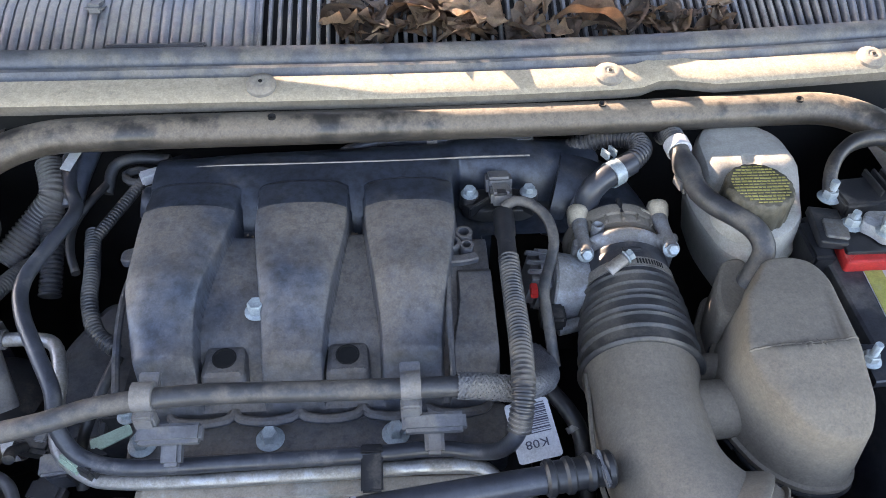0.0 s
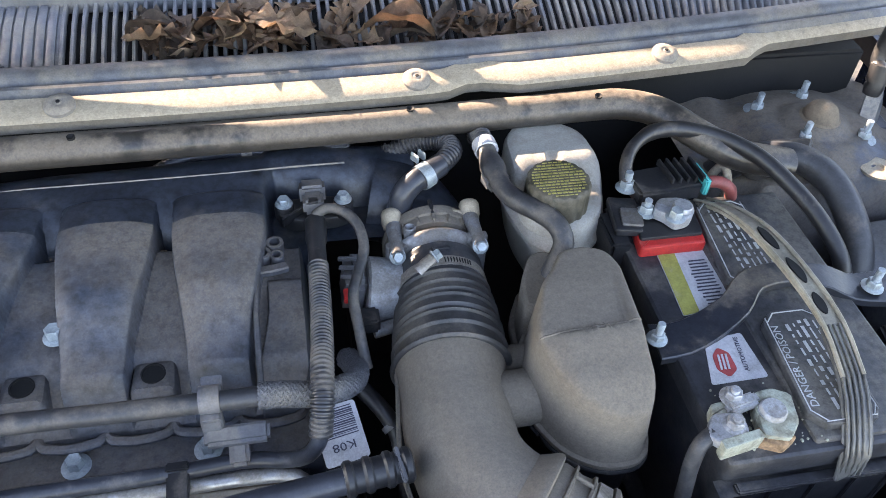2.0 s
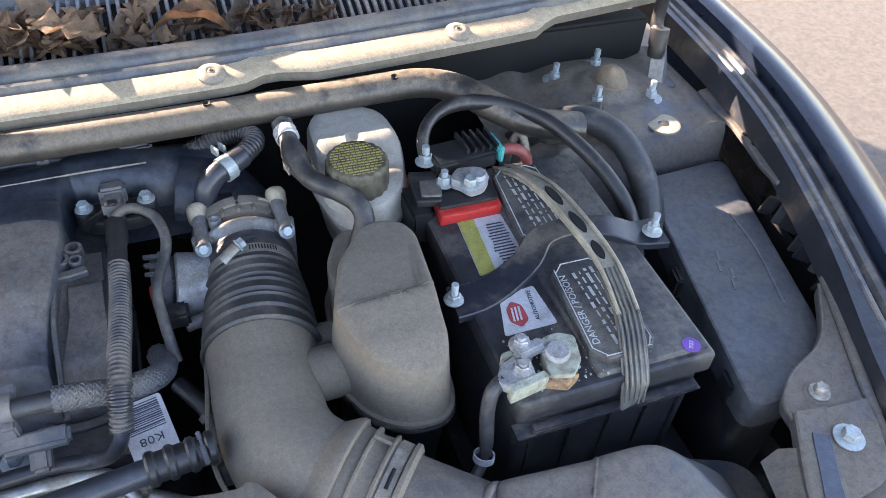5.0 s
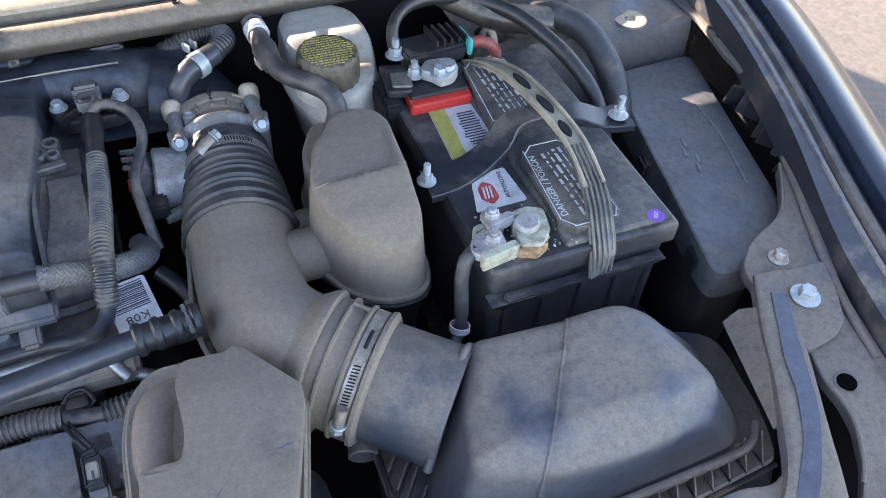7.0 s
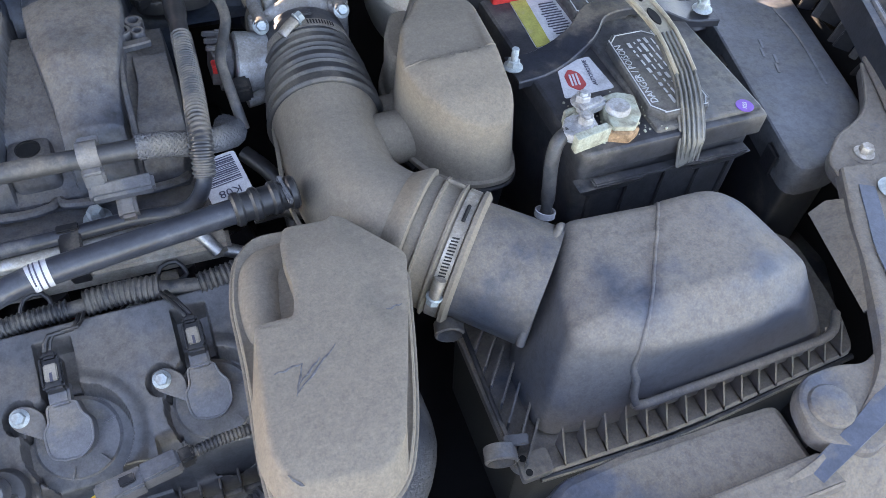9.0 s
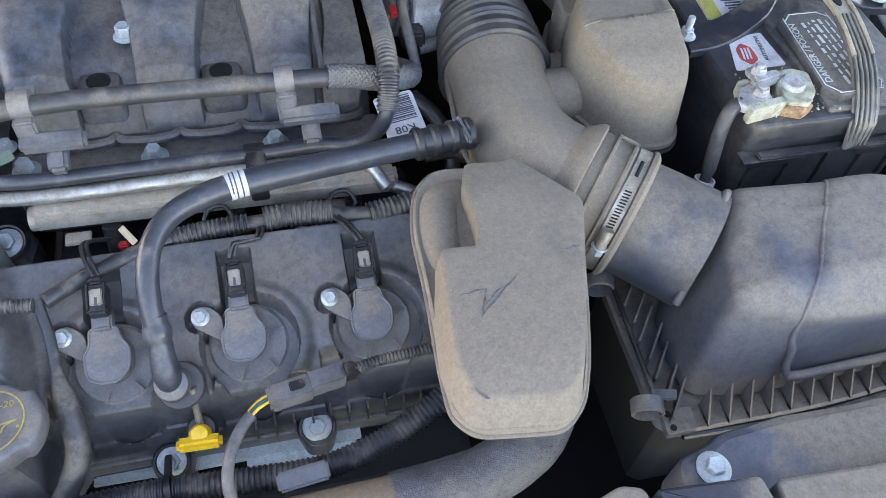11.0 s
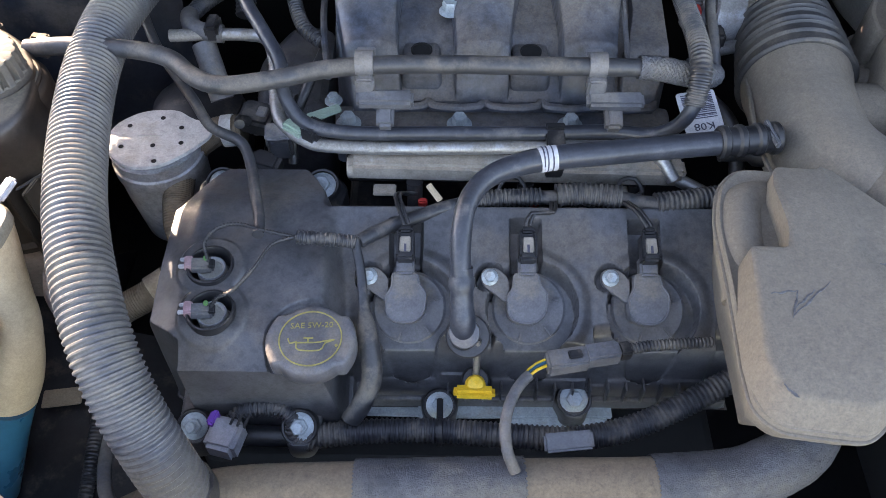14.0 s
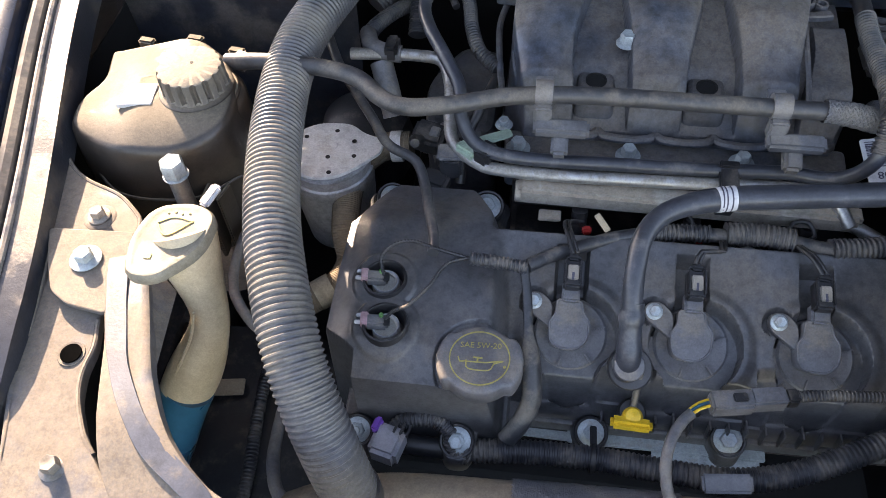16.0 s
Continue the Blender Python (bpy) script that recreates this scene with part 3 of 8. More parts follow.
part("windscreen", sheet([[cab(-1 + 2 * i / 12, j / 8) for i in range(13)] for j in range(9)], 0.005), M_GLASS, car, "dark glass windscreen")
part("roof", sheet([[(CX + (-1 + 2 * i / 12) * 0.53, 1.82 + 1.3 * j / 8, 1.585 + 0.02 * (1 - (-1 + 2 * i / 12) ** 2) + 0.02 * math.sin(j / 8 * 3.1) - 0.0) for i in range(13)] for j in range(9)], 0.01), M_PAINT, car)
for sx in (-1, 1):
    part("pillar", sweep([cab(sx * 1.0, v) + Vector((0, 0, 0.0)) for v in (0, 0.3, 0.7, 1.0)], 0.03, seg=8), M_PAINT, car)
    part("side", sheet([[(CX + sx * w_, y, z) for w_, z in ((0.86, 0.35), (0.87, 0.70), (0.84, 1.0), (0.70, 1.13), (0.70 - 0.17 * min(1, (y - 1.04) / 0.78), 1.20 + 0.385 * min(1, (y - 1.04) / 0.78)))] for y in (1.20 + 0.2 * k for k in range(13))], 0.01), M_PAINT, car)
    for yy in (-0.05, 2.6):
        wheel = part("wheel", lathe([(0.02, -0.10), (0.30, -0.10), (0.33, -0.07), (0.335, 0.07), (0.30, 0.10), (0.22, 0.10), (0.20, 0.06), (0.02, 0.08)], (CX + sx * 0.74, 0.45 if yy < 1 else 3.0, GROUND + 0.333), (sx, 0, 0), 36), M_RUBBER, car)
tail = ((3.12, 1.585, 0.53), (3.50, 1.12, 0.66), (3.85, 1.04, 0.72), (3.95, 0.80, 0.80), (3.95, 0.36, 0.80))
part("tail", sheet([[(CX + u * w_, y, z) for u in (-1, -0.5, 0, 0.5, 1)] for y, z, w_ in tail], 0.01), M_PAINT, car)
part("bumper", loft([[Vector((CX + x, -0.08 - 0.12 * (1 - (x / 0.75) ** 2) + dy, z)) for x in (-0.72, -0.5, -0.25, 0, 0.25, 0.5, 0.72)] + [Vector((CX + x, 0.02 + dy, z)) for x in (0.72, 0, -0.72)] for dy, z in ((0.03, 0.30), (0, 0.45), (0, 0.70), (0.05, 0.84), (0.10, 0.86))]), M_PAINT, car)

# ---- cowl ----
xs = [CX - 0.80 + 1.60 * k / 80 for k in range(81)]
def cowl_end(x):
    return 0.012 * st(0.62, 0.80, x - CX) + 0.012 * st(-0.45, -0.75, x - CX)


LIPZ = 1.127
def front_cut(x):
    """The lip's front edge, with its step back to the right."""
    return 0.011 * st(0.365, 0.385, x) * (1 - st(0.42, 0.44, x)) + 0.022 * st(0.73, 0.765, x)


rows = [[(x, 0.872 + lipbow(x) + front_cut(x) + d, LIPZ + h) for x in xs] for d, h in ((0.002, -0.014), (0.0, -0.002), (0.004, 0.001), (0.020, 0.004), (0.032, 0.006), (0.036, 0.003))]
lip = part("cowl_lip", sheet(rows, 0.002), M_LIP, car, "dust-covered tan cowl lip")
part("cowl_channel", sheet([[(x, 0.906 + lipbow(x) + d, LIPZ + h) for x in xs] for d, h in ((0.0, 0.0), (0.003, 0.002), (0.008, 0.010), (0.012, 0.011), (0.014, 0.006), (0.018, 0.006), (0.021, 0.013), (0.026, 0.017), (0.034, 0.0185), (0.039, 0.017), (0.043, 0.004))], 0.002), M_COWL, lip, "grey ribbed rubber weather strip")
def cy(x):
    return 0.955 + lipbow(x) * 1.0


def cowl_top(x):
    return 0.005 * st(0.0, 0.2, abs(x - 0.22) - 0.02)


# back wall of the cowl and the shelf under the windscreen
# back wall behind the slats: the shade of the gaps is in its colour
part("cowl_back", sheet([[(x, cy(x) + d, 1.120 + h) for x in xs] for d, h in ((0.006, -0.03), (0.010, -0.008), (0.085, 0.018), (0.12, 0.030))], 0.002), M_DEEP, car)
# back rows raised to cast shade on the slats, lowered right for sun
part("cowl_shelf", sheet([[(x, cy(x) + d, 1.120 + h - max(0, h - 0.038) * st(0.48, 0.56, x) + (0.014 * st(0.20, -0.02, x) if h > 0.05 else 0)) for x in xs] for d, h in ((0.092, 0.026), (0.094, 0.037), (0.108, 0.060), (0.12, 0.068), (0.14, 0.070), (0.165, 0.076), (0.178, 0.101))], 0.002), M_COWL, car, "grey plastic windscreen shelf")
grille = part("cowl_grille", sheet([[(x, cy(x) + d, 1.120 + h) for x in xs] for d, h in ((-0.006, 0.0), (0.004, 0.004), (0.008, 0.012))], 0.002), M_COWL, car, "grey plastic slatted cowl grille")
# slats: upright bars with open gaps; left of the middle the panel is closed and only grooved
slat_me = None
x = -0.60
while x < 0.93:
    w_ = 0.0046 if x > -0.03 else 0.0090
    key = x > -0.03
    bmx = loft([[Vector((-w_ / 2, d + 0.004, h - 0.004)), Vector((-w_ / 2, d, h)), Vector((-w_ * 0.3, d - 0.001, h + 0.001)), Vector((w_ * 0.3, d - 0.001, h + 0.001)), Vector((w_ / 2, d, h)), Vector((w_ / 2, d + 0.004, h - 0.004))]

                for d, h in ((0.004, 0.008), (0.030, 0.0175), (0.062, 0.028), (0.094, 0.034))])
    lean = 0.02 * st(0.55, 0.72, x)
    for v in bmx.verts:
        v.co += Vector((x + lean * (v.co.z / 0.037), cy(x), 1.122))
    part("slat", bmx, M_COWL, grille)
    x += 0.0105 if x > -0.04 else 0.0112
part("closed_panel", sheet([[(x, cy(x) + d, 1.122 + h) for x in [-0.62 + 0.59 * k / 20 for k in range(21)]] for d, h in ((0.005, 0.0060), (0.031, 0.0158), (0.063, 0.0262), (0.095, 0.0322))], 0.0015), M_COWL, grille, "closed grooved panel")
part("moulded_boss", box((-0.205, cy(-0.205) + 0.062, 1.152), (0.020, 0.030, 0.010), 0.004, (-18, 0, 0)), M_COWL, grille)
part("rubber_flap", box((-0.135, cy(-0.135) + 0.004, 1.137), (0.105, 0.010, 0.006), 0.002, (-20, 0, 0)), M_RUBBER, grille, "black rubber flap")
for cxx, cyy, czz in ((-0.019, 0.883, 1.142), (0.337, 0.900, 1.136), (0.627, 0.929, 1.132)):
    pc = part("push_clip", lathe([(0.0005, 0.0052), (0.0030, 0.0050), (0.0042, 0.0044), (0.0060, 0.0052), (0.0110, 0.0040), (0.0152, 0.0012), (0.0148, -0.003), (0.002, -0.004)], (cxx, 0.889 + lipbow(cxx), LIPZ + 0.0065), (0, -0.2, 1), 28), M_CLIP, lip, "round dusty push clip")
    part("clip_pin", lathe([(0.0020, 0.0), (0.0020, 0.0006), (0.0003, 0.0006)], (cxx, 0.888 + lipbow(cxx), LIPZ + 0.0116), (0, -0.2, 1), 12), M_DEEP, pc)

# ---- right strut tower and its shelf ----
def tower(x, y):
    d = math.hypot((x - 0.815) / 1.05, y - 0.865)
    z = 1.060 - 0.018 * st(0.05, 0.11, d) + 0.010 * st(0.045, 0.025, d)
    z -= 0.24 * st(0.775, 0.745, y)
    z -= 0.16 * st(0.715, 0.665, x) * st(0.80, 0.76, y)
    z += 0.004 * math.sin(x * 90) * st(0.08, 0.12, d)
    return z


def tower_in(x, y):
    return x < CX + gutter(y) - 0.055


tw = part("strut_tower", field(0.64, 0.96, 0.72, 0.965, 60, 48, tower, tower_in), M_SUPPORT, car, "dusty black strut tower")
for px_, py_, pz_ in ((0.762, 0.905, 1.052), (0.828, 0.918, 1.055), (0.862, 0.832, 1.055), (0.788, 0.838, 1.055)):
    part("stud_nut", hexbolt((px_, py_, pz_), 0.0075, 0.009, 0.0155, stud=0.026), M_ZINC, tw, "bright zinc nut on a threaded stud")
part("dome_cap", lathe([(0.024, 0), (0.024, 0.004), (0.021, 0.006), (0.020, 0.010), (0.016, 0.018), (0.009, 0.023), (0.0005, 0.0245)], (0.817, 0.861, 1.066), seg=28), M_TANHOSE, tw, "brown dusty dome cap")
part("slot_plate", lathe([(0.021, 0), (0.021, 0.003), (0.018, 0.004), (0.008, 0.004), (0.007, 0.001), (0.0005, 0.001)], (0.855, 0.784, 1.048), seg=24), M_LIP, tw, "oval dust-covered plate")
# left tower, mostly hidden behind the expansion tank
part("strut_tower", field(CX - 0.78, CX - 0.49, 0.72, 0.965, 40, 34, lambda x, y: tower(2 * CX - x, y), lambda x, y: tower_in(2 * CX - x, y)), M_FRAME, car)

# gas strut of the bonnet, with its bracket
strut = thing("bonnet_strut", (0.89, 0.885, 1.06), "black gas strut holding the bonnet on a black bracket", "strut")
part("rod", sweep([(0.893, 0.885, 1.105), (0.900, 0.905, 1.17), (0.915, 0.86, 1.62)], 0.0085, seg=12), M_BLACK, strut)
part("collar", sweep([(0.893, 0.885, 1.098), (0.8945, 0.890, 1.118)], 0.0125, seg=14), M_BLACK, strut)
part("ball_socket", lathe([(0.004, -0.012), (0.010, -0.010), (0.012, 0.0), (0.010, 0.008), (0.004, 0.010)], (0.893, 0.884, 1.092), (0.1, 0.1, 1), 18), M_BLACK, strut)
part("bracket_plate", sheet([[(0.884, 0.872, 1.045), (0.886, 0.880, 1.070), (0.888, 0.886, 1.096)], [(0.902, 0.866, 1.045), (0.904, 0.874, 1.070), (0.904, 0.880, 1.098)], [(0.912, 0.872, 1.045), (0.914, 0.880, 1.066), (0.912, 0.888, 1.086)]], 0.003), M_RAILEDGE, strut, "folded metal bracket")
part("bracket_foot", prism([(0.878, 0.862), (0.922, 0.858), (0.926, 0.888), (0.880, 0.892)], 1.036, 1.047, 0.006, 0.002), M_FRAME, strut)

# ---- brace bar ----
bar_pts = [(-0.40, 0.73, 1.050), (-0.33, 0.775, 1.080), (-0.285, 0.817, 1.099), (-0.235, 0.849, 1.104), (-0.15, 0.855, 1.105), (0.08, 0.858, 1.105), (0.33, 0.864, 1.104), (0.50, 0.869, 1.105),
           (0.565, 0.868, 1.105), (0.605, 0.848, 1.103), (0.635, 0.812, 1.097), (0.675, 0.792, 1.083), (0.735, 0.785, 1.070)]
bar_pts = [(x, y, z - 0.002) for x, y, z in bar_pts]
brace = thing("brace_bar", (0.17, 0.88, 1.08), "dusty dark metal strut brace bar across the bay", "brace bar")
part("tube", sweep(bar_pts, 0.0185, seg=20, flat=0.9, step=0.008), M_BAR, brace)
part("end_plate", prism([(0.69, 0.775), (0.76, 0.785), (0.795, 0.83), (0.74, 0.835), (0.68, 0.815)], 1.055, 1.066, 0.012, 0.004), M_BAR, brace)
for hx in (-0.007, 0.325, 0.531):
    part("drain_hole", lathe([(0.004, 0.0), (0.004, 0.0025), (0.0025, 0.0015), (0.0004, 0.0005)], (hx, 0.853 + (0.009 if hx > 0.3 else 0), 1.1190), (0, -0.1, 1), 14), M_DEEP, brace)

# ---- radiator support ----
support = thing("radiator_support", (CX, 0.16, 0.95), "dusty black radiator support panel with a seal-rubbed band", "support panel")
def sup_z(y):
    """Height of the panel: level at the sides, sinking towards the nose."""
    return 1.031 - 0.010 * st(0.235, 0.165, y) - 0.036 * st(0.175, 0.105, y)


SUP_IN = [(-0.425, 0.390), (-0.405, 0.356), (-0.392, 0.325), (-0.379, 0.293), (-0.367, 0.264), (-0.347, 0.229), (-0.327, 0.206), (-0.304, 0.188), (-0.281, 0.178), (-0.24, 0.165), (-0.12, 0.148), (0.17, 0.138),
          (0.42, 0.145), (0.56, 0.162), (0.610, 0.180), (0.640, 0.198), (0.661, 0.219), (0.675, 0.241), (0.700, 0.285), (0.714, 0.312), (0.728, 0.340), (0.757, 0.390)]
SUP_OUT = [(-0.452, 0.388), (-0.440, 0.350), (-0.425, 0.312), (-0.414, 0.285), (-0.403, 0.250), (-0.386, 0.199), (-0.368, 0.172), (-0.345, 0.150), (-0.31, 0.128), (-0.26, 0.105), (-0.12, 0.09), (0.17, 0.085),
           (0.42, 0.09), (0.58, 0.110), (0.640, 0.130), (0.682, 0.165), (0.700, 0.200), (0.711, 0.228), (0.732, 0.271), (0.749, 0.305), (0.765, 0.335), (0.790, 0.386)]
e_in = smooth_path([(a, b, 0) for a, b in SUP_IN], 0.02)
e_out = smooth_path([(a, b, 0) for a, b in SUP_OUT], 0.02)
def along(line, u):
    k = u * (len(line) - 1)
    i = min(len(line) - 2, int(k))
    return line[i].lerp(line[i + 1], k - i)


rows = []
for k in range(121):
    a, b = along(e_in, k / 120), along(e_out, k / 120)
    row = []
    for u in (-0.03, 0.0, 0.06, 0.2, 0.4, 0.6, 0.8, 0.95, 1.0, 1.02):
        q = a.lerp(b, u)
        fall = 0.012 if u < 0 else 0.0015 if u == 0 else 0.009 if u > 1 else 0.0012 if u == 1.0 else 0.0
        row.append((q.x, q.y, sup_z(q.y) - fall + 0.0006 * math.sin(k * 0.7 + u * 5)))
    rows.append(row)
part("panel", sheet(rows, 0.002), M_SUPPORT, support)
worn = [(-0.434, 0.366), (-0.4135, 0.310), (-0.3935, 0.2655), (-0.366, 0.2265), (-0.343, 0.2045), (-0.310, 0.1830), (-0.265, 0.155), (-0.12, 0.125), (0.17, 0.115), (0.42, 0.122), (0.52, 0.143), (0.575, 0.160), (0.6245, 0.1765), (0.6575, 0.1935), (0.688, 0.2255), (0.7145, 0.264), (0.7325, 0.304), (0.764, 0.363)]
# rubbed band on the panel itself, no foam strip
part("seal_mark", strip([(a, b, sup_z(b) + 0.0014) for a, b in worn], lambda u: 0.0080 + 0.0006 * math.sin(u * 61) + 0.0003 * math.sin(u * 173), 0.0008), M_BLUEBLACK, support, "band rubbed clean by the bonnet seal")
for s_, gus in ((1, [(0.740, 0.360, 1.026), (0.728, 0.368, 1.018), (0.711, 0.365, 1.010), (0.681, 0.256, 1.016), (0.684, 0.254, 1.026)]), (-1, [(-0.407, 0.358, 1.026), (-0.398, 0.361, 1.018), (-0.384, 0.351, 1.010), (-0.371, 0.264, 1.016), (-0.373, 0.274, 1.026)])):
    a, b, c, d, e = gus
    part("gusset", sheet([[a, b, c], [Vector(a).lerp(Vector(e), 0.5), Vector(b).lerp((Vector(d) + Vector(e)) / 2, 0.5), Vector(c).lerp(Vector(d), 0.5)], [e, (Vector(d) + Vector(e)) / 2, d]], 0.002), M_SUPPORT, support, "dusty folded gusset under the panel edge")

# plates between support and wings
def flip(sgn, pts):
    return list(pts) if sgn > 0 else [(0.324 - p[0], p[1] + 0.009) + tuple(p[2:]) for p in pts]


for sgn in (1, -1):
    low = part("corner_plate", prism(flip(sgn, [(0.752, 0.372), (0.838, 0.384), (0.832, 0.330), (0.815, 0.262), (0.785, 0.180), (0.760, 0.100), (0.660, 0.100), (0.690, 0.165), (0.715, 0.190), (0.728, 0.204), (0.745, 0.232), (0.751, 0.255), (0.751, 0.278), (0.758, 0.303), (0.752, 0.320)]), 1.008, 1.020, 0.006, 0.0025, tilt=lambda x, y: -0.016 * st(0.21, 0.1, y)), M_SUPPORT, support, "dusty pressed corner plate")
    tab = part("tab_plate", prism(flip(sgn, [(0.755, 0.386), (0.834, 0.383), (0.819, 0.347), (0.803, 0.319), (0.785, 0.308), (0.748, 0.302)]), 1.0265, 1.0305, 0.005, 0.0012), M_SUPPORT, support, "dusty bolted tab of the panel")
    up_ = part("corner_plate", prism(flip(sgn, [(0.754, 0.370), (0.757, 0.402), (0.770, 0.417), (0.791, 0.432), (0.826, 0.446), (0.851, 0.464), (0.872, 0.492), (0.890, 0.519), (0.914, 0.522), (0.888, 0.460), (0.846, 0.366)]), 1.012, 1.0255, 0.010, 0.0025), M_SUPPORT, support, "dusty pressed corner plate")
    part("rolled_edge", sweep(flip(sgn, [(0.7555, 0.385, 1.0245), (0.7585, 0.402, 1.0245), (0.771, 0.4155, 1.0245), (0.791, 0.4305, 1.0245), (0.826, 0.4445, 1.0245), (0.850, 0.462, 1.0245), (0.871, 0.490, 1.0250), (0.889, 0.516, 1.0250)]), 0.0022, seg=8), M_SUPPORT, up_)
    part("ridge", sweep(flip(sgn, [(0.900, 0.520, 1.027), (0.874, 0.462, 1.028), (0.842, 0.392, 1.027), (0.826, 0.345, 1.023), (0.812, 0.280, 1.019)]), lambda u: 0.0075 - 0.003 * u, seg=10, flat=0.6), M_SUPPORT, up_, "raised dusty ridge")
    part("slot_rim", sweep(flip(sgn, [(0.758, 0.302, 1.019), (0.7515, 0.278, 1.019), (0.7515, 0.255, 1.019), (0.745, 0.232, 1.019), (0.728, 0.204, 1.019), (0.717, 0.192, 1.017)]), 0.0022, seg=8), M_SUPPORT, low)
    bx, by = flip(sgn, [(0.7855, 0.3525)])[0]
    part("bolt", hexbolt((bx, by, 1.031), 0.0080, 0.008, 0.0138), M_ZINC, tab, "zinc bolt with wide washer")
    bx, by = flip(sgn, [(0.7960, 0.4020)])[0]
    part("bolt", hexbolt((bx, by, 1.0265), 0.0065, 0.007, 0.0100), M_CLAMP, up_)
    part("boss", lathe([(0.0150, -0.002), (0.0145, 0.0012), (0.0120, 0.0022), (0.0100, 0.0022)], (bx, by, 1.0245), seg=26), M_SUPPORT, up_)
    bx, by = flip(sgn, [(0.7665, 0.2690)])[0]
    part("hole", lathe([(0.0084, 0), (0.0084, 0.0012), (0.0005, 0.0010)], (bx, by, 1.0206), seg=22), M_VOID, low, "dark round hole")
    part("hole_rim", lathe([(0.0112, 0), (0.0108, 0.0006), (0.0086, 0.0002), (0.0082, -0.002)], (bx, by, 1.0200), seg=22), M_SUPPORT, low)
    bx, by = flip(sgn, [(0.742, 0.179)])[0]
    part("bolt", hexbolt((bx, by, 1.016), 0.0070, 0.008, 0.0105), M_STEEL, low)

part("mount_plate", prism([(0.668, 0.224), (0.648, 0.215), (0.625, 0.222), (0.592, 0.221), (0.575, 0.207), (0.568, 0.176), (0.600, 0.150), (0.660, 0.165)], 1.004, 1.020, 0.010, 0.003), M_SUPPORT, support, "dusty mount plate")
part("mount_cap", lathe([(0.0185, -0.002), (0.0182, 0.001), (0.0165, 0.0030), (0.009, 0.0042), (0.0005, 0.0046)], (0.597, 0.1925, 1.0195), seg=32), M_SUPPORT, support, "round dusty rubber cap")
# low front cover of the radiator
part("grille_cover", prism([(0.345, 0.185), (0.351, 0.205), (0.376, 0.210), (0.388, 0.217), (0.430, 0.219), (0.510, 0.220), (0.575, 0.216), (0.575, 0.150), (0.345, 0.150)], 0.95, 0.994, 0.010, 0.008, tilt=lambda x, y: 0.004 * st(0.385, 0.400, x) + 0.004 * math.sin(x * 60) * st(0.40, 0.44, x)), M_SUPPORT, support, "dust-covered plastic cover")
part("bolt", hexbolt((0.3730, 0.1915, 0.994), 0.0072, 0.006, 0.0128), M_ZINC, support, "zinc bolt with wide washer")
part("front_flap", prism([(0.256, 0.150), (0.262, 0.178), (0.297, 0.189), (0.312, 0.184), (0.318, 0.150)], 0.99, 1.012, 0.005, 0.003), M_SUPPORT, support)
part("front_flap", prism([(0.322, 0.140), (0.319, 0.181), (0.394, 0.175), (0.398, 0.140)], 0.99, 1.014, 0.004, 0.003), M_FRAME, support, "blue-black front flap")
part("front_flap", prism([(0.402, 0.140), (0.404, 0.170), (0.480, 0.166), (0.570, 0.168), (0.575, 0.140)], 0.99, 1.014, 0.004, 0.003), M_SUPPORT, support)

# dusty perforated plate and folded brackets along the right wing edge
wb = part("wing_plate", prism([(0.945, 0.845), (0.995, 0.850), (0.990, 0.760), (0.970, 0.70), (0.952, 0.653), (0.930, 0.651), (0.930, 0.684), (0.939, 0.729), (0.945, 0.767), (0.941, 0.797)], 1.040, 1.046, 0.006, 0.0015), M_SUPPORT, car, "tan dust-covered perforated plate")
for hx, hy in ((0.949, 0.742), (0.948, 0.722)):
    part("hole", lathe([(0.0045, 0), (0.0045, 0.0008), (0.0003, 0.0008)], (hx, hy, 1.0462), seg=16), M_DEEP, wb)
for k in range(7):
    by = 0.655 - 0.021 * k
    bx = 0.938 - 0.11 * (0.655 - by) * (1 if k < 4 else 1.6)
    wide = (0.018, 0.010, 0.022, 0.012, 0.020, 0.009, 0.016)[k]
    fold = join(box((bx, by, 1.006 + 0.005 * (k % 3)), (wide, 0.0035, 0.034), 0.001, (14 - 9 * (k % 2), 6, -28 - 14 * (k % 3))), box((bx + 0.006, by - 0.006, 1.020 - 0.006 * (k % 2)), (wide * 0.7, 0.012, 0.003), 0.001, (10, 22, -20)))
    part("wing_bracket", fold, (M_FRAME, M_SUPPORT)[k % 2], car, "folded dusty bracket")

# ================= the engine =================
# intake manifold: three front runners and the plenum behind, one moulded skin
RUN = [(-0.0835, -0.082, 0.0), (0.019, 0.0225, 0.0), (0.1225, 0.125, 0.0)]
def plenum(x, y):
    side = st(0.163, 0.180, x)
    c = 0.832 + 0.006 * math.sin((x - 0.1) * 9) + 0.026 * side
    half = 0.070 - 0.014 * st(-0.02, -0.13, x) - 0.026 * side
    d = (y - c) / half
    top = 1.076 - 0.012 * st(0.18, 0.30, x)
    if abs(d) >= 1.0:
        return 0.93
    return 0.985 + (top - 0.985) * (1 - abs(d) ** 2.6) ** 0.5


def runner_z(y):
    return 0.985 + 0.062 * st(0.588, 0.622, y) + 0.030 * st(0.61, 0.70, y) + 0.004 * st(0.70, 0.76, y) - 0.12 * st(0.80, 0.86, y)


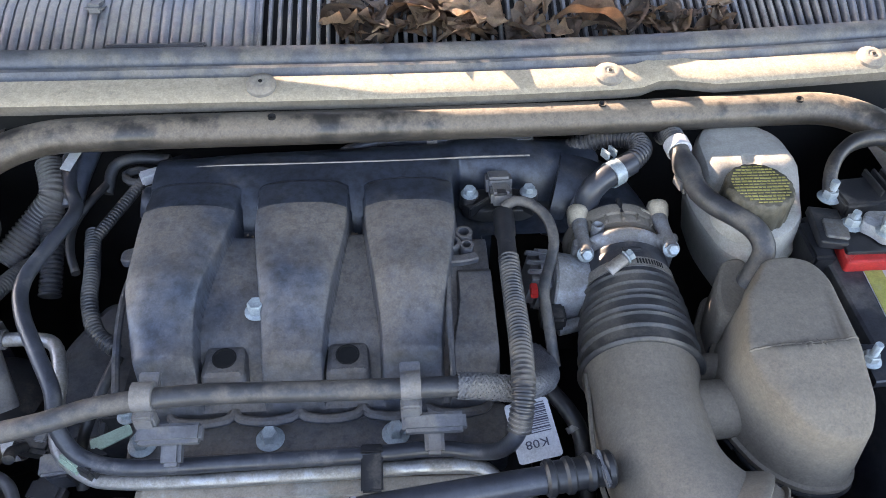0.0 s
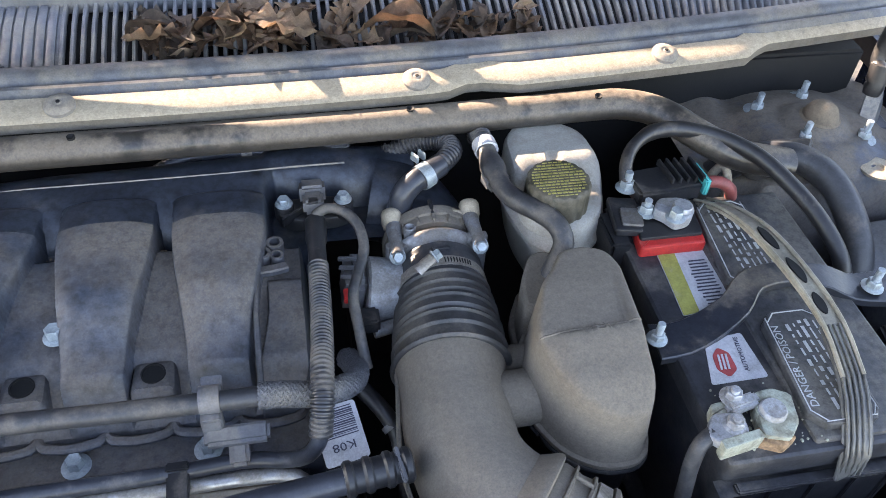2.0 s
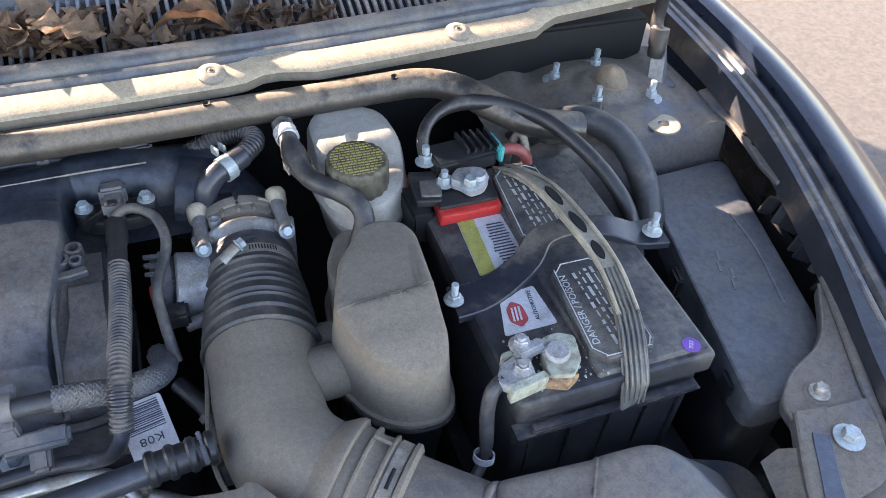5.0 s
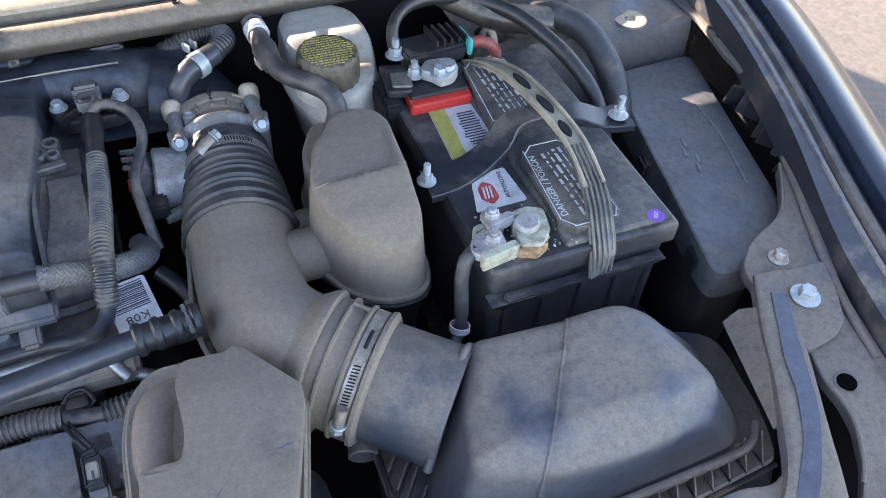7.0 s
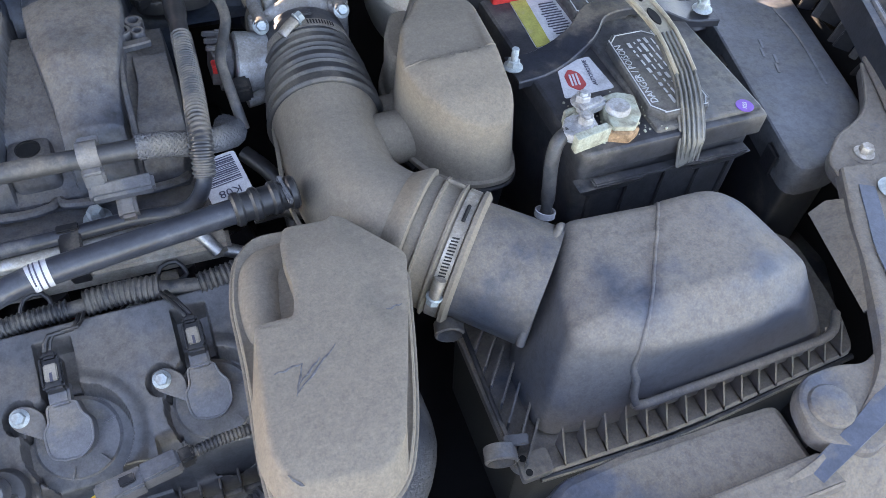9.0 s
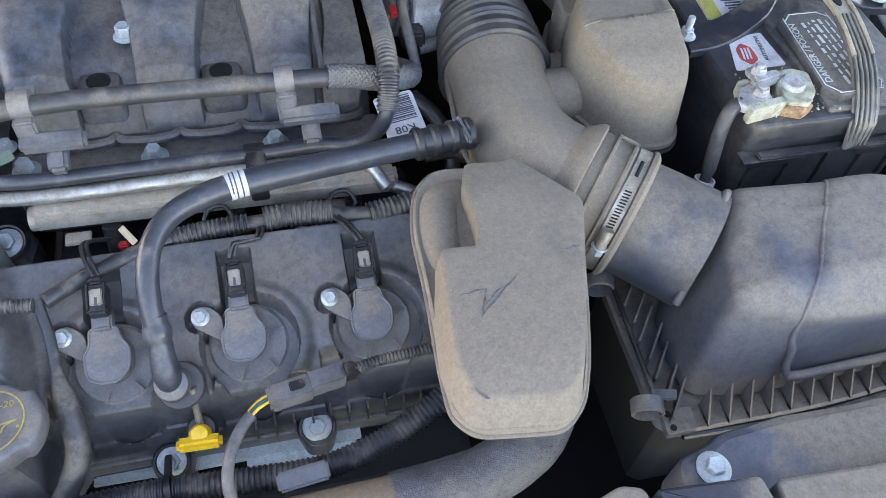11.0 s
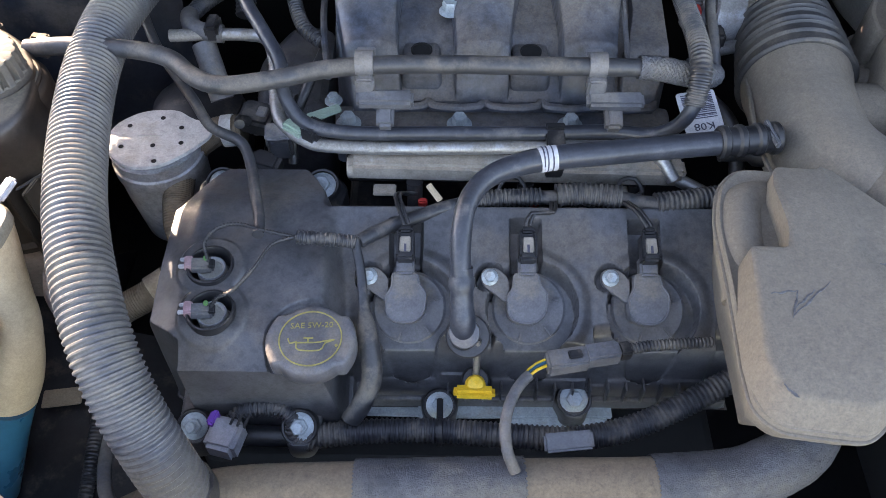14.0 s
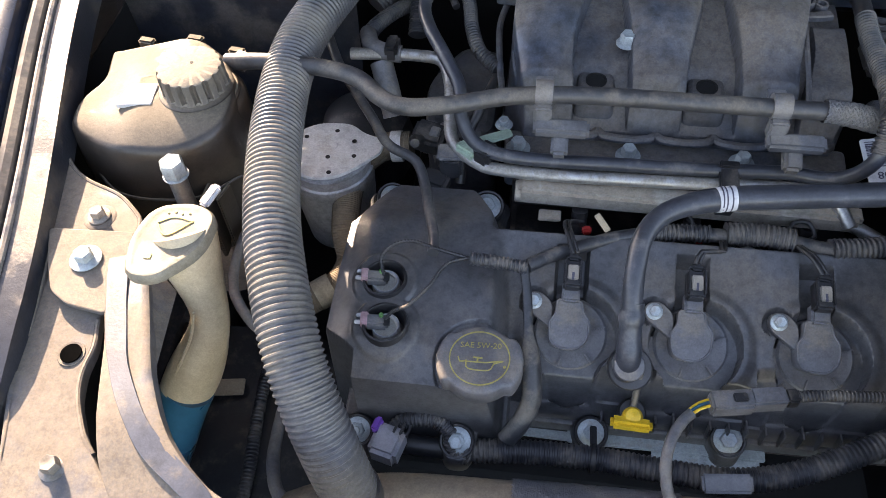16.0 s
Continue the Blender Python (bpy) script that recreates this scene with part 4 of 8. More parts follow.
def manifold(x, y):
    # tan webs between the runners, with pits at the plenum
    z = 0.990 + 0.044 * st(0.59, 0.66, y) + 0.022 * st(0.64, 0.74, y) - 0.020 * st(0.748, 0.765, y)
    z -= 0.012 * st(0.155, 0.19, x)
    t = st(0.60, 0.77, y)
    for a, b, _ in RUN:
        c = a + (b - a) * t
        if a < -0.05:
            c -= 0.012 * math.sin(math.pi * st(0.56, 0.80, y))
        half = 0.027 + 0.0185 * t ** 1.3
        d = abs(x - c) / half
        rz = runner_z(y) - 0.010 * min(d, 1.0) ** 3
        z = max(z, rz - 0.09 * st(0.93, 1.16, d))
    # outer lobe towards the throttle
    e = abs(x - 0.178 - 0.012 * st(0.60, 0.68, y)) / 0.026
    z = max(z, 0.992 + 0.046 * st(0.585, 0.63, y) + 0.012 * st(0.62, 0.70, y) - 0.05 * st(0.70, 0.745, y) - 0.10 * st(0.85, 1.15, e))
    z = max(z, plenum(x, y))
    m = man_edge(x, y)
    return 0.93 + (z - 0.93) * st(0.0, 0.008, m)


def man_edge(x, y):
    left = -0.134 + 0.020 * st(0.66, 0.59, y) + 0.03 * st(0.86, 0.90, y)
    right = 0.206 - 0.012 * st(0.62, 0.59, y) if y < 0.775 else 0.335 - 0.03 * st(0.85, 0.90, y)
    return min(x - left, right - x, y - 0.590, 0.902 - y)


man = thing("intake_manifold", (0.04, 0.72, 0.95), "dusty black plastic intake manifold with three curved runners", "intake manifold")
part("runner_shell", field(-0.140, 0.212, 0.586, 0.7701, 352, 184, manifold, lambda x, y: man_edge(x, y) > -0.003), M_MANIFOLD, man)
part("plenum", field(-0.140, 0.342, 0.7701, 0.902, 360, 100, manifold, lambda x, y: man_edge(x, y) > -0.003), M_PLENUM, man, "dark plenum")
# mounting flange with scalloped port edge
part("flange", prism([(-0.124, 0.558), (0.205, 0.556), (0.208, 0.606), (-0.128, 0.606)], 0.945, 0.979, 0.008, 0.004), M_MANIFOLD, man)
part("flange_foot", prism([(-0.115, 0.546), (0.19, 0.546), (0.19, 0.56), (-0.115, 0.56)], 0.93, 0.962, 0.006, 0.003), M_BLACK, man)
for k in range(5):
    xk = -0.062 + 0.056 * k
    part("port_lip", sweep([(xk - 0.027, 0.599, 0.990), (xk - 0.022, 0.591, 0.991), (xk, 0.587, 0.992), (xk + 0.022, 0.591, 0.991), (xk + 0.027, 0.599, 0.990)], 0.0045, seg=8), M_MANIFOLD, man)
# bosses with dark bores between the runners
for bx, by in ((-0.0405, 0.630), (0.066, 0.629)):
    bs = part("boss", prism([(bx - 0.021, by - 0.022), (bx + 0.021, by - 0.022), (bx + 0.019, by + 0.016), (bx - 0.019, by + 0.016)], 0.99, 1.0285, 0.009, 0.006, 0.001), M_MANIFOLD, man)
    part("bore", lathe([(0.0105, 0.0), (0.0105, 0.0014), (0.0092, 0.0014), (0.0088, -0.001), (0.0085, -0.03), (0.0004, -0.03)], (bx, by - 0.001, 1.0287), seg=24), M_DEEP, bs, "dark round bore")
grit_ = bmesh.new()
rg = random.Random(3)
for gx, gy, gz in ((-0.031, 0.742, 1.049), (0.0735, 0.744, 1.049)):
    for k in range(60):
        q = Vector((gx + rg.gauss(0, 0.006), gy + rg.gauss(0, 0.009), gz + rg.uniform(-0.001, 0.002)))
        b_ = bmesh.ops.create_icosphere(grit_, subdivisions=1, radius=rg.uniform(0.0006, 0.0018))
        bmesh.ops.transform(grit_, matrix=Matrix.Translation(q) @ Matrix.Diagonal((1, 1.3, 0.5, 1)), verts=b_["verts"])
tagged(part("settled_grit", grit_, M_TANHOSE, man, "pale grit settled in the pits", smooth=False), "pale grit settled in the pits", kind="stuff")
part("seam", sweep([(-0.110, 0.831, 1.0740), (-0.063, 0.834, 1.0755), (0.023, 0.834, 1.0757), (0.133, 0.835, 1.0757), (0.19, 0.838, 1.0750), (0.253, 0.846, 1.0690)], 0.0011, seg=6), M_CLIP, man, "pale weld seam")
part("side_seam", sweep([(-0.130, 0.600, 1.018), (-0.139, 0.66, 1.026), (-0.143, 0.72, 1.026), (-0.132, 0.772, 1.03)], 0.0035, seg=8), M_MANIFOLD, man)
part("lobe_rib", sweep([(0.157, 0.598, 1.03), (0.1565, 0.66, 1.053), (0.158, 0.72, 1.056)], 0.0028, seg=6), M_MANIFOLD, man)
ear = part("ear", prism([(-0.150, 0.752), (-0.150, 0.737), (-0.125, 0.735), (-0.118, 0.75), (-0.13, 0.758)], 1.035, 1.043, 0.006, 0.002), M_MANIFOLD, man)
for ex, ey, er in ((0.176, 0.744, 0.0085), (0.1775, 0.727, 0.0065), (0.164, 0.731, 0.0085)):
    part("eyelet", lathe([(er, 0), (er, 0.012), (er * 0.92, 0.013), (er * 0.62, 0.013), (er * 0.55, 0.004), (er * 0.1, 0.002)], (ex, ey, 1.048), seg=20), M_MANIFOLD, man)
part("eyelet_arm", strip([(0.158, 0.712, 1.058), (0.172, 0.711, 1.060), (0.186, 0.716, 1.058)], 0.005, 0.006), M_MANIFOLD, man)
for bx in (-0.112, -0.003, 0.106):
    bolt((bx, 0.577, 0.979), 0.0075, 0.010, 0.0125)
bolt((-0.013, 0.665, 1.047), 0.0078, 0.010, 0.0110)
bolt((-0.1285, 0.603, 0.985), 0.006, 0.006, 0.009)

# tube lying along the back of the plenum, with two bands of tape
vt = thing("vacuum_tube", (0.14, 0.884, 1.05), "blue-black vacuum tube with tape bands behind the plenum", "tube")
VT = [(0.050, 0.872, 1.050), (0.070, 0.876, 1.060), (0.102, 0.880, 1.066), (0.155, 0.880, 1.066), (0.202, 0.876, 1.064), (0.226, 0.880, 1.064)]
part("tube", sweep(VT, 0.0068, seg=16), M_RUBBER_CLEAN, vt)
part("tape", sweep([(0.094, 0.8795, 1.0655), (0.106, 0.880, 1.066)], 0.0078, seg=16), M_BLACK, vt, "black tape band")
part("tape", sweep([(0.147, 0.880, 1.066), (0.158, 0.880, 1.066)], 0.0078, seg=16), M_CLIP, vt, "pale printed tape band")
part("tape_mark", box((0.1525, 0.8735, 1.071), (0.004, 0.003, 0.006), 0.0008, (50, 0, 0)), M_INK, vt)
part("end_block", box((0.243, 0.882, 1.064), (0.036, 0.018, 0.016), 0.003, (0, 0, 4)), M_GREYPL, vt, "grey plastic end block")

# pressure sensor on the plenum with two bolts
sensor = thing("pressure_sensor", (0.217, 0.785, 1.05), "black pressure sensor on a bolted bracket with plug", "sensor")
part("bracket", prism([(0.180, 0.792), (0.180, 0.812), (0.196, 0.818), (0.238, 0.818), (0.254, 0.812), (0.254, 0.790), (0.240, 0.783), (0.196, 0.783)], 1.035, 1.050, 0.007, 0.003), M_BLACK, sensor)
part("gusset", box((0.196, 0.788, 1.052), (0.003, 0.03, 0.012), 0.001, (0, 0, -50)), M_BLACK, sensor)
part("gusset", box((0.238, 0.788, 1.052), (0.003, 0.03, 0.012), 0.001, (0, 0, 50)), M_BLACK, sensor)
part("body", box((0.2165, 0.812, 1.062), (0.026, 0.020, 0.020), 0.003, (-15, 0, 0)), M_GREYPL, sensor)
part("plug", box((0.2165, 0.792, 1.064), (0.021, 0.024, 0.016), 0.003, (-12, 0, 0)), M_GREYPL, sensor)
part("plug_slot", box((0.2165, 0.786, 1.0725), (0.010, 0.010, 0.002), 0.0006, (-12, 0, 0)), M_BLACK, sensor)
for bx in (0.187, 0.247):
    part("post", lathe([(0.010, 0), (0.010, 0.014), (0.0095, 0.015), (0.002, 0.015)], (bx, 0.803, 1.040), seg=20), M_BLACK, sensor)
    bolt((bx, 0.803, 1.055), 0.0062, 0.006, 0.009)
part("green_clip", prism([(0.209, 0.766), (0.226, 0.766), (0.226, 0.776), (0.209, 0.776)], 1.050, 1.062, 0.003, 0.002), mat("green_clip", (0.10, 0.20, 0.12), 0.4, dust=0.3, patch=40), sensor, "faded green locking clip")

# throttle body, bellows and the big intake duct
throttle = thing("throttle_assembly", (0.32, 0.75, 0.97), "cast aluminium throttle body with four long screws", "throttle body")
TC = (0.3335, 0.738, 1.010)
part("barrel", lathe([(0.036, -0.028), (0.0430, -0.026), (0.0430, -0.008), (0.0465, -0.004), (0.0500, -0.001), (0.0515, 0.001), (0.0515, 0.004), (0.0440, 0.006), (0.0425, 0.010), (0.03, 0.011)], TC, (0, 1, 0), 56), M_ALUD, throttle)
part("gritty_ring", sweep([(0.3335, 0.747, 1.010), (0.3335, 0.757, 1.010)], 0.0418, seg=48), M_TANHOSE, throttle, "dirty brown ring")
# flange and screw caps in pale tan: dust and sunlit tops in one colour
part("arch", hoop([(0.040, -0.003), (0.0460, -0.003), (0.0475, 0.000), (0.0478, 0.006), (0.0500, 0.007), (0.0510, 0.010), (0.0505, 0.018), (0.0485, 0.020), (0.040, 0.020)], (0.3335, 0.757, 1.012), (0, 1, 0), 56), M_DUCT, throttle, "dusty black plenum flange")
for k in (-2, -1, 0, 1, 2):
    a_ = math.radians(90 + 19 * k)
    part("flange_rib", box((0.3335 + 0.0475 * math.cos(a_), 0.7590, 1.012 + 0.0475 * math.sin(a_)), (0.0028, 0.009, 0.006), 0.0006, (0, -19 * k, 0)), M_DUCT, throttle)
part("split_post", sweep([(0.3335, 0.764, 1.060), (0.3335, 0.782, 1.062)], 0.0028, seg=8), M_BLACK, throttle)
part("plenum_elbow", sweep([(0.3335, 0.776, 1.010), (0.330, 0.800, 1.010), (0.312, 0.832, 1.016), (0.28, 0.842, 1.02)], lambda u: 0.047, seg=32), M_PLENUM, throttle)
for px_, top_, sgn in ((0.2935, 1.050, -1), (0.3745, 1.0535, 1)):
    part("screw_tube", sweep([(px_ - sgn * 0.001, 0.775, top_ - 0.005), (px_, 0.75, top_ - 0.005), (px_ + sgn * 0.001, 0.724, top_ - 0.005)], lambda u: 0.0082 - 0.0012 * st(0.2, 0.5, u), seg=18, step=0.003), M_ALUD, throttle, "pale cast screw tube")
    part("screw_cap", lathe([(0.0090, -0.012), (0.0105, -0.006), (0.0108, 0.004), (0.0085, 0.0085), (0.0045, 0.0105), (0.0005, 0.011)], (px_, 0.776, top_ - 0.002), (0, 0.72, 0.7), 22), M_LIP, throttle, "dust-covered rounded cap")
    part("cap_web", sweep([(px_, 0.774, top_ - 0.003), (px_ - sgn * 0.010, 0.772, top_ - 0.0045), (px_ - sgn * 0.020, 0.770, top_ + 0.003)], lambda u: 0.006 - 0.003 * u, seg=10), M_LIP, throttle)
    part("screw_head", hexbolt((px_ + sgn * 0.001, 0.725, top_ - 0.006), 0.0056, 0.007, 0.0082, (0, -0.78, 0.62)), M_ZINC, throttle)
    part("ear", prism([(px_ - 0.011, 0.733), (px_ + 0.011, 0.733), (px_ + 0.011, 0.743), (px_ - 0.011, 0.743)], 0.985, top_ - 0.002, 0.004, 0.002), M_ALUD, throttle)
part("stub", lathe([(0.0062, -0.02), (0.0062, 0.010), (0.0050, 0.011), (0.0036, 0.006), (0.0003, 0.003)], (0.3085, 0.751, 1.046), (0, 0.1, 1), 18), M_ALUD, throttle)
part("motor_housing", lathe([(0.030, 0), (0.034, 0.002), (0.034, 0.020), (0.0345, 0.022), (0.0345, 0.034), (0.032, 0.036), (0.0005, 0.036)], (0.294, 0.715, 1.003), (-1, 0.05, 0.15), 40), M_ALU, throttle, "bright cast motor housing")
part("motor_cover", box((0.250, 0.722, 1.014), (0.026, 0.050, 0.05), 0.008, (0, 8, 0)), M_GREYPL, throttle)
for k in range(3):
    part("cover_rib", box((0.2455, 0.708 + 0.012 * k, 1.040), (0.022, 0.003, 0.006), 0.001, (0, 8, 0)), M_GREYPL, throttle)
part("red_lock", box((0.2395, 0.693, 1.030), (0.007, 0.014, 0.008), 0.001), M_RED, throttle)
part("plug", box((0.256, 0.675, 1.012), (0.024, 0.022, 0.018), 0.003), M_BLACK, throttle)
part("lower_stub", sweep([(0.285, 0.676, 1.0), (0.272, 0.672, 1.0), (0.262, 0.670, 1.0)], 0.007, seg=14), M_ALUD, throttle)

duct = thing("intake_duct", (0.32, 0.55, 0.95), "dust-covered black intake duct with rubber bellows", "intake duct")
def fold(u):
    """Bellows: a smooth cone with rounded folds in pairs."""
    w = 0.0
    for c, s_ in ((0.05, 0.020), (0.20, 0.020), (0.33, 0.016), (0.41, 0.016), (0.56, 0.020), (0.64, 0.016), (0.80, 0.020), (0.97, 0.028)):
        w = max(w, 1 - abs(u - c) / s_ if abs(u - c) < s_ else 0.0)
    return 0.0455 + 0.0085 * u + 0.0030 * w ** 0.6


part("bellows", sweep([(0.3330, 0.694, 1.011), (0.3315, 0.665, 1.0105), (0.3290, 0.640, 1.010), (0.3255, 0.606, 1.009)], fold, seg=56, step=0.0008), M_BELLOWS, duct, "ribbed rubber bellows")
part("collar", sweep([(0.3335, 0.727, 1.011), (0.3333, 0.710, 1.011), (0.3330, 0.690, 1.011)], lambda u: 0.0450 + 0.0015 * (u < 0.14) + 0.0012 * u, seg=48, step=0.0025), M_RUBBER, duct)
part("collar_tab", box((0.3335, 0.7165, 1.0575), (0.020, 0.007, 0.005), 0.002), M_RUBBER, duct)
cl = part("hose_clamp", hoop([(0.0455, -0.0055), (0.0472, -0.0055), (0.0472, 0.0055), (0.0455, 0.0055)], (0.3332, 0.701, 1.011), (0, 1, 0), 56), M_CLAMP, duct, "steel worm-drive hose clamp")
for k in range(10):
    a_ = radians(88 - 3.6 * k)
    part("band_slit", box((0.3332 + 0.0474 * math.cos(a_), 0.701, 1.011 + 0.0474 * math.sin(a_)), (0.0011, 0.006, 0.0008), 0, (0, 90 - math.degrees(a_), 0)), M_DEEP, cl)
part("worm_housing", sweep([(0.3075, 0.694, 1.0525), (0.3150, 0.698, 1.0575), (0.3225, 0.702, 1.0605)], 0.0066, seg=12, step=0.002, flat=0.75), M_CLAMP, cl)
part("worm_screw", hexbolt((0.3235, 0.7025, 1.0610), 0.0056, 0.005, 0.0068, (0.85, 0.35, 0.35)), M_ZINC, cl)
def ductr(u):
    return 0.0510 - 0.003 * st(0.0, 0.2, u) + 0.004 * st(0.5, 0.9, u)


part("elbow", sweep([(0.3245, 0.606, 1.010), (0.3225, 0.59, 1.010), (0.321, 0.57, 1.010), (0.3200, 0.545, 1.010), (0.3215, 0.516, 1.009), (0.3290, 0.490, 1.008), (0.3420, 0.470, 1.006), (0.360, 0.4535, 1.003)], ductr, seg=44, step=0.006), M_DUCT, duct)
part("mould_line", sweep([(0.2745, 0.604, 1.018), (0.2715, 0.575, 1.018), (0.2665, 0.53, 1.018), (0.268, 0.49, 1.016), (0.280, 0.452, 1.012)], 0.0022, seg=6), M_DUCT, duct)
d0, d1 = Vector((0.357, 0.456, 1.003)), Vector((0.4365, 0.390, 0.991))
dd = d1 - d0
q_ = dd.normalized()
AXQ = Vector((0, 0, 1)).rotation_difference(q_)
part("flare", lathe([(0.052, -0.016), (0.0575, -0.008), (0.0605, -0.004), (0.0625, 0.0), (0.0625, 0.003), (0.0600, 0.0042), (0.0560, 0.0046)], d0, q_, 56), M_DUCT, duct, "flared end of the duct")
cuff = part("cuff", lathe([(0.0565, 0.004), (0.0575, 0.007), (0.0570, 0.014), (0.0605, 0.0150), (0.0605, 0.0168), (0.0565, 0.0178), (0.0555, 0.021), (0.0565, 0.0300), (0.0595, 0.0310), (0.0600, 0.0330), (0.0575, 0.0340), (0.0562, 0.0350), (0.0562, 0.0480), (0.0600, 0.0490), (0.0603, 0.0525), (0.0585, 0.0540), (0.0560, 0.0560)], d0, q_, 56), M_DUCT, duct, "dusty ribbed rubber cuff")
def on_cuff(ang, along, r):
    """A point round the cuff: turn in degrees, way along its axis, radius."""
    return d0 + AXQ @ Vector((r * math.cos(radians(ang)), r * math.sin(radians(ang)), along))


def cuff_turn(p):
    v = AXQ.inverted() @ (Vector(p) - d0)
    return math.degrees(math.atan2(v.y, v.x))


cl2 = part("hose_clamp", hoop([(0.0560, 0.0362), (0.0578, 0.0364), (0.0578, 0.0472), (0.0560, 0.0474)], d0, q_, 72), M_CLAMP, duct, "bright steel worm-drive clamp")
a0 = cuff_turn((0.351, 0.375, 1.018))
up0 = cuff_turn((0.400, 0.455, 1.050))
turn = 1 if ((up0 - a0) % 360) < 180 else -1
for k in range(13):
    a_ = a0 + turn * (14 + 2.7 * k)
    part("band_slit", sweep([on_cuff(a_, 0.0388, 0.0580), on_cuff(a_ + turn * 0.8, 0.0448, 0.0580)], 0.00065, seg=6), M_DEEP, cl2)
part("band_slot", sweep([on_cuff(a0 + turn * s_, 0.0418, 0.0574) for s_ in (62, 68, 74, 80)], 0.0017, seg=10), M_DEEP, cl2)
part("worm_housing", sweep([on_cuff(a0 + turn * s_, 0.0420, 0.0605) for s_ in (-3, 3, 9, 13)], 0.0062, seg=12, step=0.002, flat=0.8), M_CLAMP, cl2)
part("worm_screw", hexbolt(on_cuff(a0 - turn * 3, 0.0420, 0.0605), 0.0058, 0.006, 0.0072, (on_cuff(a0 - turn * 6, 0.042, 0.06) - on_cuff(a0, 0.042, 0.06)).normalized()), M_ZINC, cl2)
part("cuff_bridge", sweep([on_cuff(up0, 0.0165, 0.0605), on_cuff(up0, 0.0315, 0.0600)], 0.0018, seg=8), M_DUCT, cuff)

# resonator beside the duct
res = thing("air_resonator", (0.44, 0.58, 0.95), "dust-covered black plastic air resonator chamber", "resonator")
topo = rounded([(0.394, 0.552, 0.02), (0.388, 0.578, 0.012), (0.406, 0.632, 0.02), (0.423, 0.652), (0.435, 0.673), (0.459, 0.677), (0.480, 0.669), (0.487, 0.648), (0.479, 0.562), (0.476, 0.522, 0.015), (0.467, 0.501, 0.016), (0.437, 0.500, 0.02), (0.410, 0.518, 0.02)], 0.012, 5)
bot = inset(topo, -0.006)
def ztop(x, y):
    back = 1.089 - 0.003 * st(0.62, 0.67, y)
    front = 1.0925 - 0.008 * st(0.575, 0.535, y) - 0.018 * st(0.540, 0.492, y) - 0.006 * st(0.415, 0.392, x)
    k = st(0.5765, 0.5735, y - 0.05 * (x - 0.43))
    return back + (front - back) * k


rings = [[Vector((p.x, p.y, z)) for p in inset(bot, d)] for d, z in ((0.003, 0.999), (-0.0035, 1.000), (-0.004, 1.0025), (-0.0035, 1.005), (0.0, 1.006), (0.001, 1.009))]
for t in (0.3, 0.6, 0.85):
    rings.append([Vector((a.x + (b.x - a.x) * t, a.y + (b.y - a.y) * t, 1.009 + (ztop(b.x, b.y) - 0.0060 - 1.009) * t)) for a, b in zip(bot, topo)])
for d, h in ((0.0002, -0.0045), (0.0009, -0.0022), (0.0022, -0.0007), (0.0045, 0.0)):
    rings.append([Vector((p.x, p.y, ztop(p.x, p.y) + h)) for p in inset(topo, d)])
rings += crown(inset(topo, 0.0045), ztop, [(1 - 0.06 * k, 0) for k in range(1, 17)])
res_bm = loft(rings)
belly = drape(res_bm, [(0.3905 + 0.089 * k / 24, 0.5735 + 0.0045 * k / 24) for k in range(25)], -0.0002)
part("chamber", res_bm, M_DUCT, res)
part("belly_line", sweep(belly, 0.0011, seg=6), M_DUCT, res)
part("rim", sweep([Vector((p.x, p.y, 0.996)) for p in inset(bot, -0.0025)] + [Vector((bot[0].x, bot[0].y, 0.996))], 0.0028, seg=8, step=0.01), M_BLACK, res)
part("lower_bowl", loft([[Vector((p.x, p.y, z)) for p in inset(bot, d)] for d, z in ((0.02, 0.86), (0.010, 0.90), (0.003, 0.985), (0.002, 0.998))]), M_BLACK, res, "dark lower bowl")
part("neck", sweep([(0.345, 0.566, 1.012), (0.372, 0.567, 1.012), (0.400, 0.568, 1.011)], 0.0255, seg=28), M_DUCT, res)
part("neck", sweep([(0.345, 0.612, 1.008), (0.372, 0.612, 1.007), (0.404, 0.613, 1.006)], 0.0145, seg=20), M_DUCT, res)
part("back_lug", prism([(0.400, 0.640), (0.403, 0.672), (0.421, 0.709), (0.441, 0.713), (0.450, 0.690), (0.440, 0.640)], 0.985, 1.047, 0.010, 0.004), M_DUCT, res)
part("lug_rim", prism([(0.395, 0.638), (0.398, 0.675), (0.418, 0.714), (0.443, 0.718), (0.455, 0.690), (0.445, 0.638)], 0.978, 0.988, 0.010, 0.003), M_DUCT, res)

# snorkel cover in front of the duct
cup = thing("air_inlet_cover", (0.25, 0.33, 0.95), "dust-covered black plastic snorkel cover with scratches", "inlet cover")
co_ = rounded([(0.250, 0.452, 0.006), (0.284, 0.4495, 0.004), (0.290, 0.4545, 0.003), (0.297, 0.452, 0.005), (0.3325, 0.397, 0.007), (0.315, 0.342, 0.04), (0.300, 0.300, 0.04), (0.282, 0.252, 0.010), (0.264, 0.2375, 0.010), (0.208, 0.2465, 0.012), (0.1985, 0.270, 0.012), (0.202, 0.302, 0.03), (0.2095, 0.3665, 0.004), (0.2375, 0.3655, 0.003), (0.2435, 0.385, 0.01), (0.2425, 0.430, 0.008)], 0.008, 4)
def ct(x, y):
    return 1.0635 - 0.003 * st(0.27, 0.24, y) - 0.006 * st(0.41, 0.455, y) - 0.0028 * st(0.0, 0.004, (x - 0.2875) * 0.8 - 0.45 * max(0.0, 0.362 - y)) * st(0.336, 0.344, y)


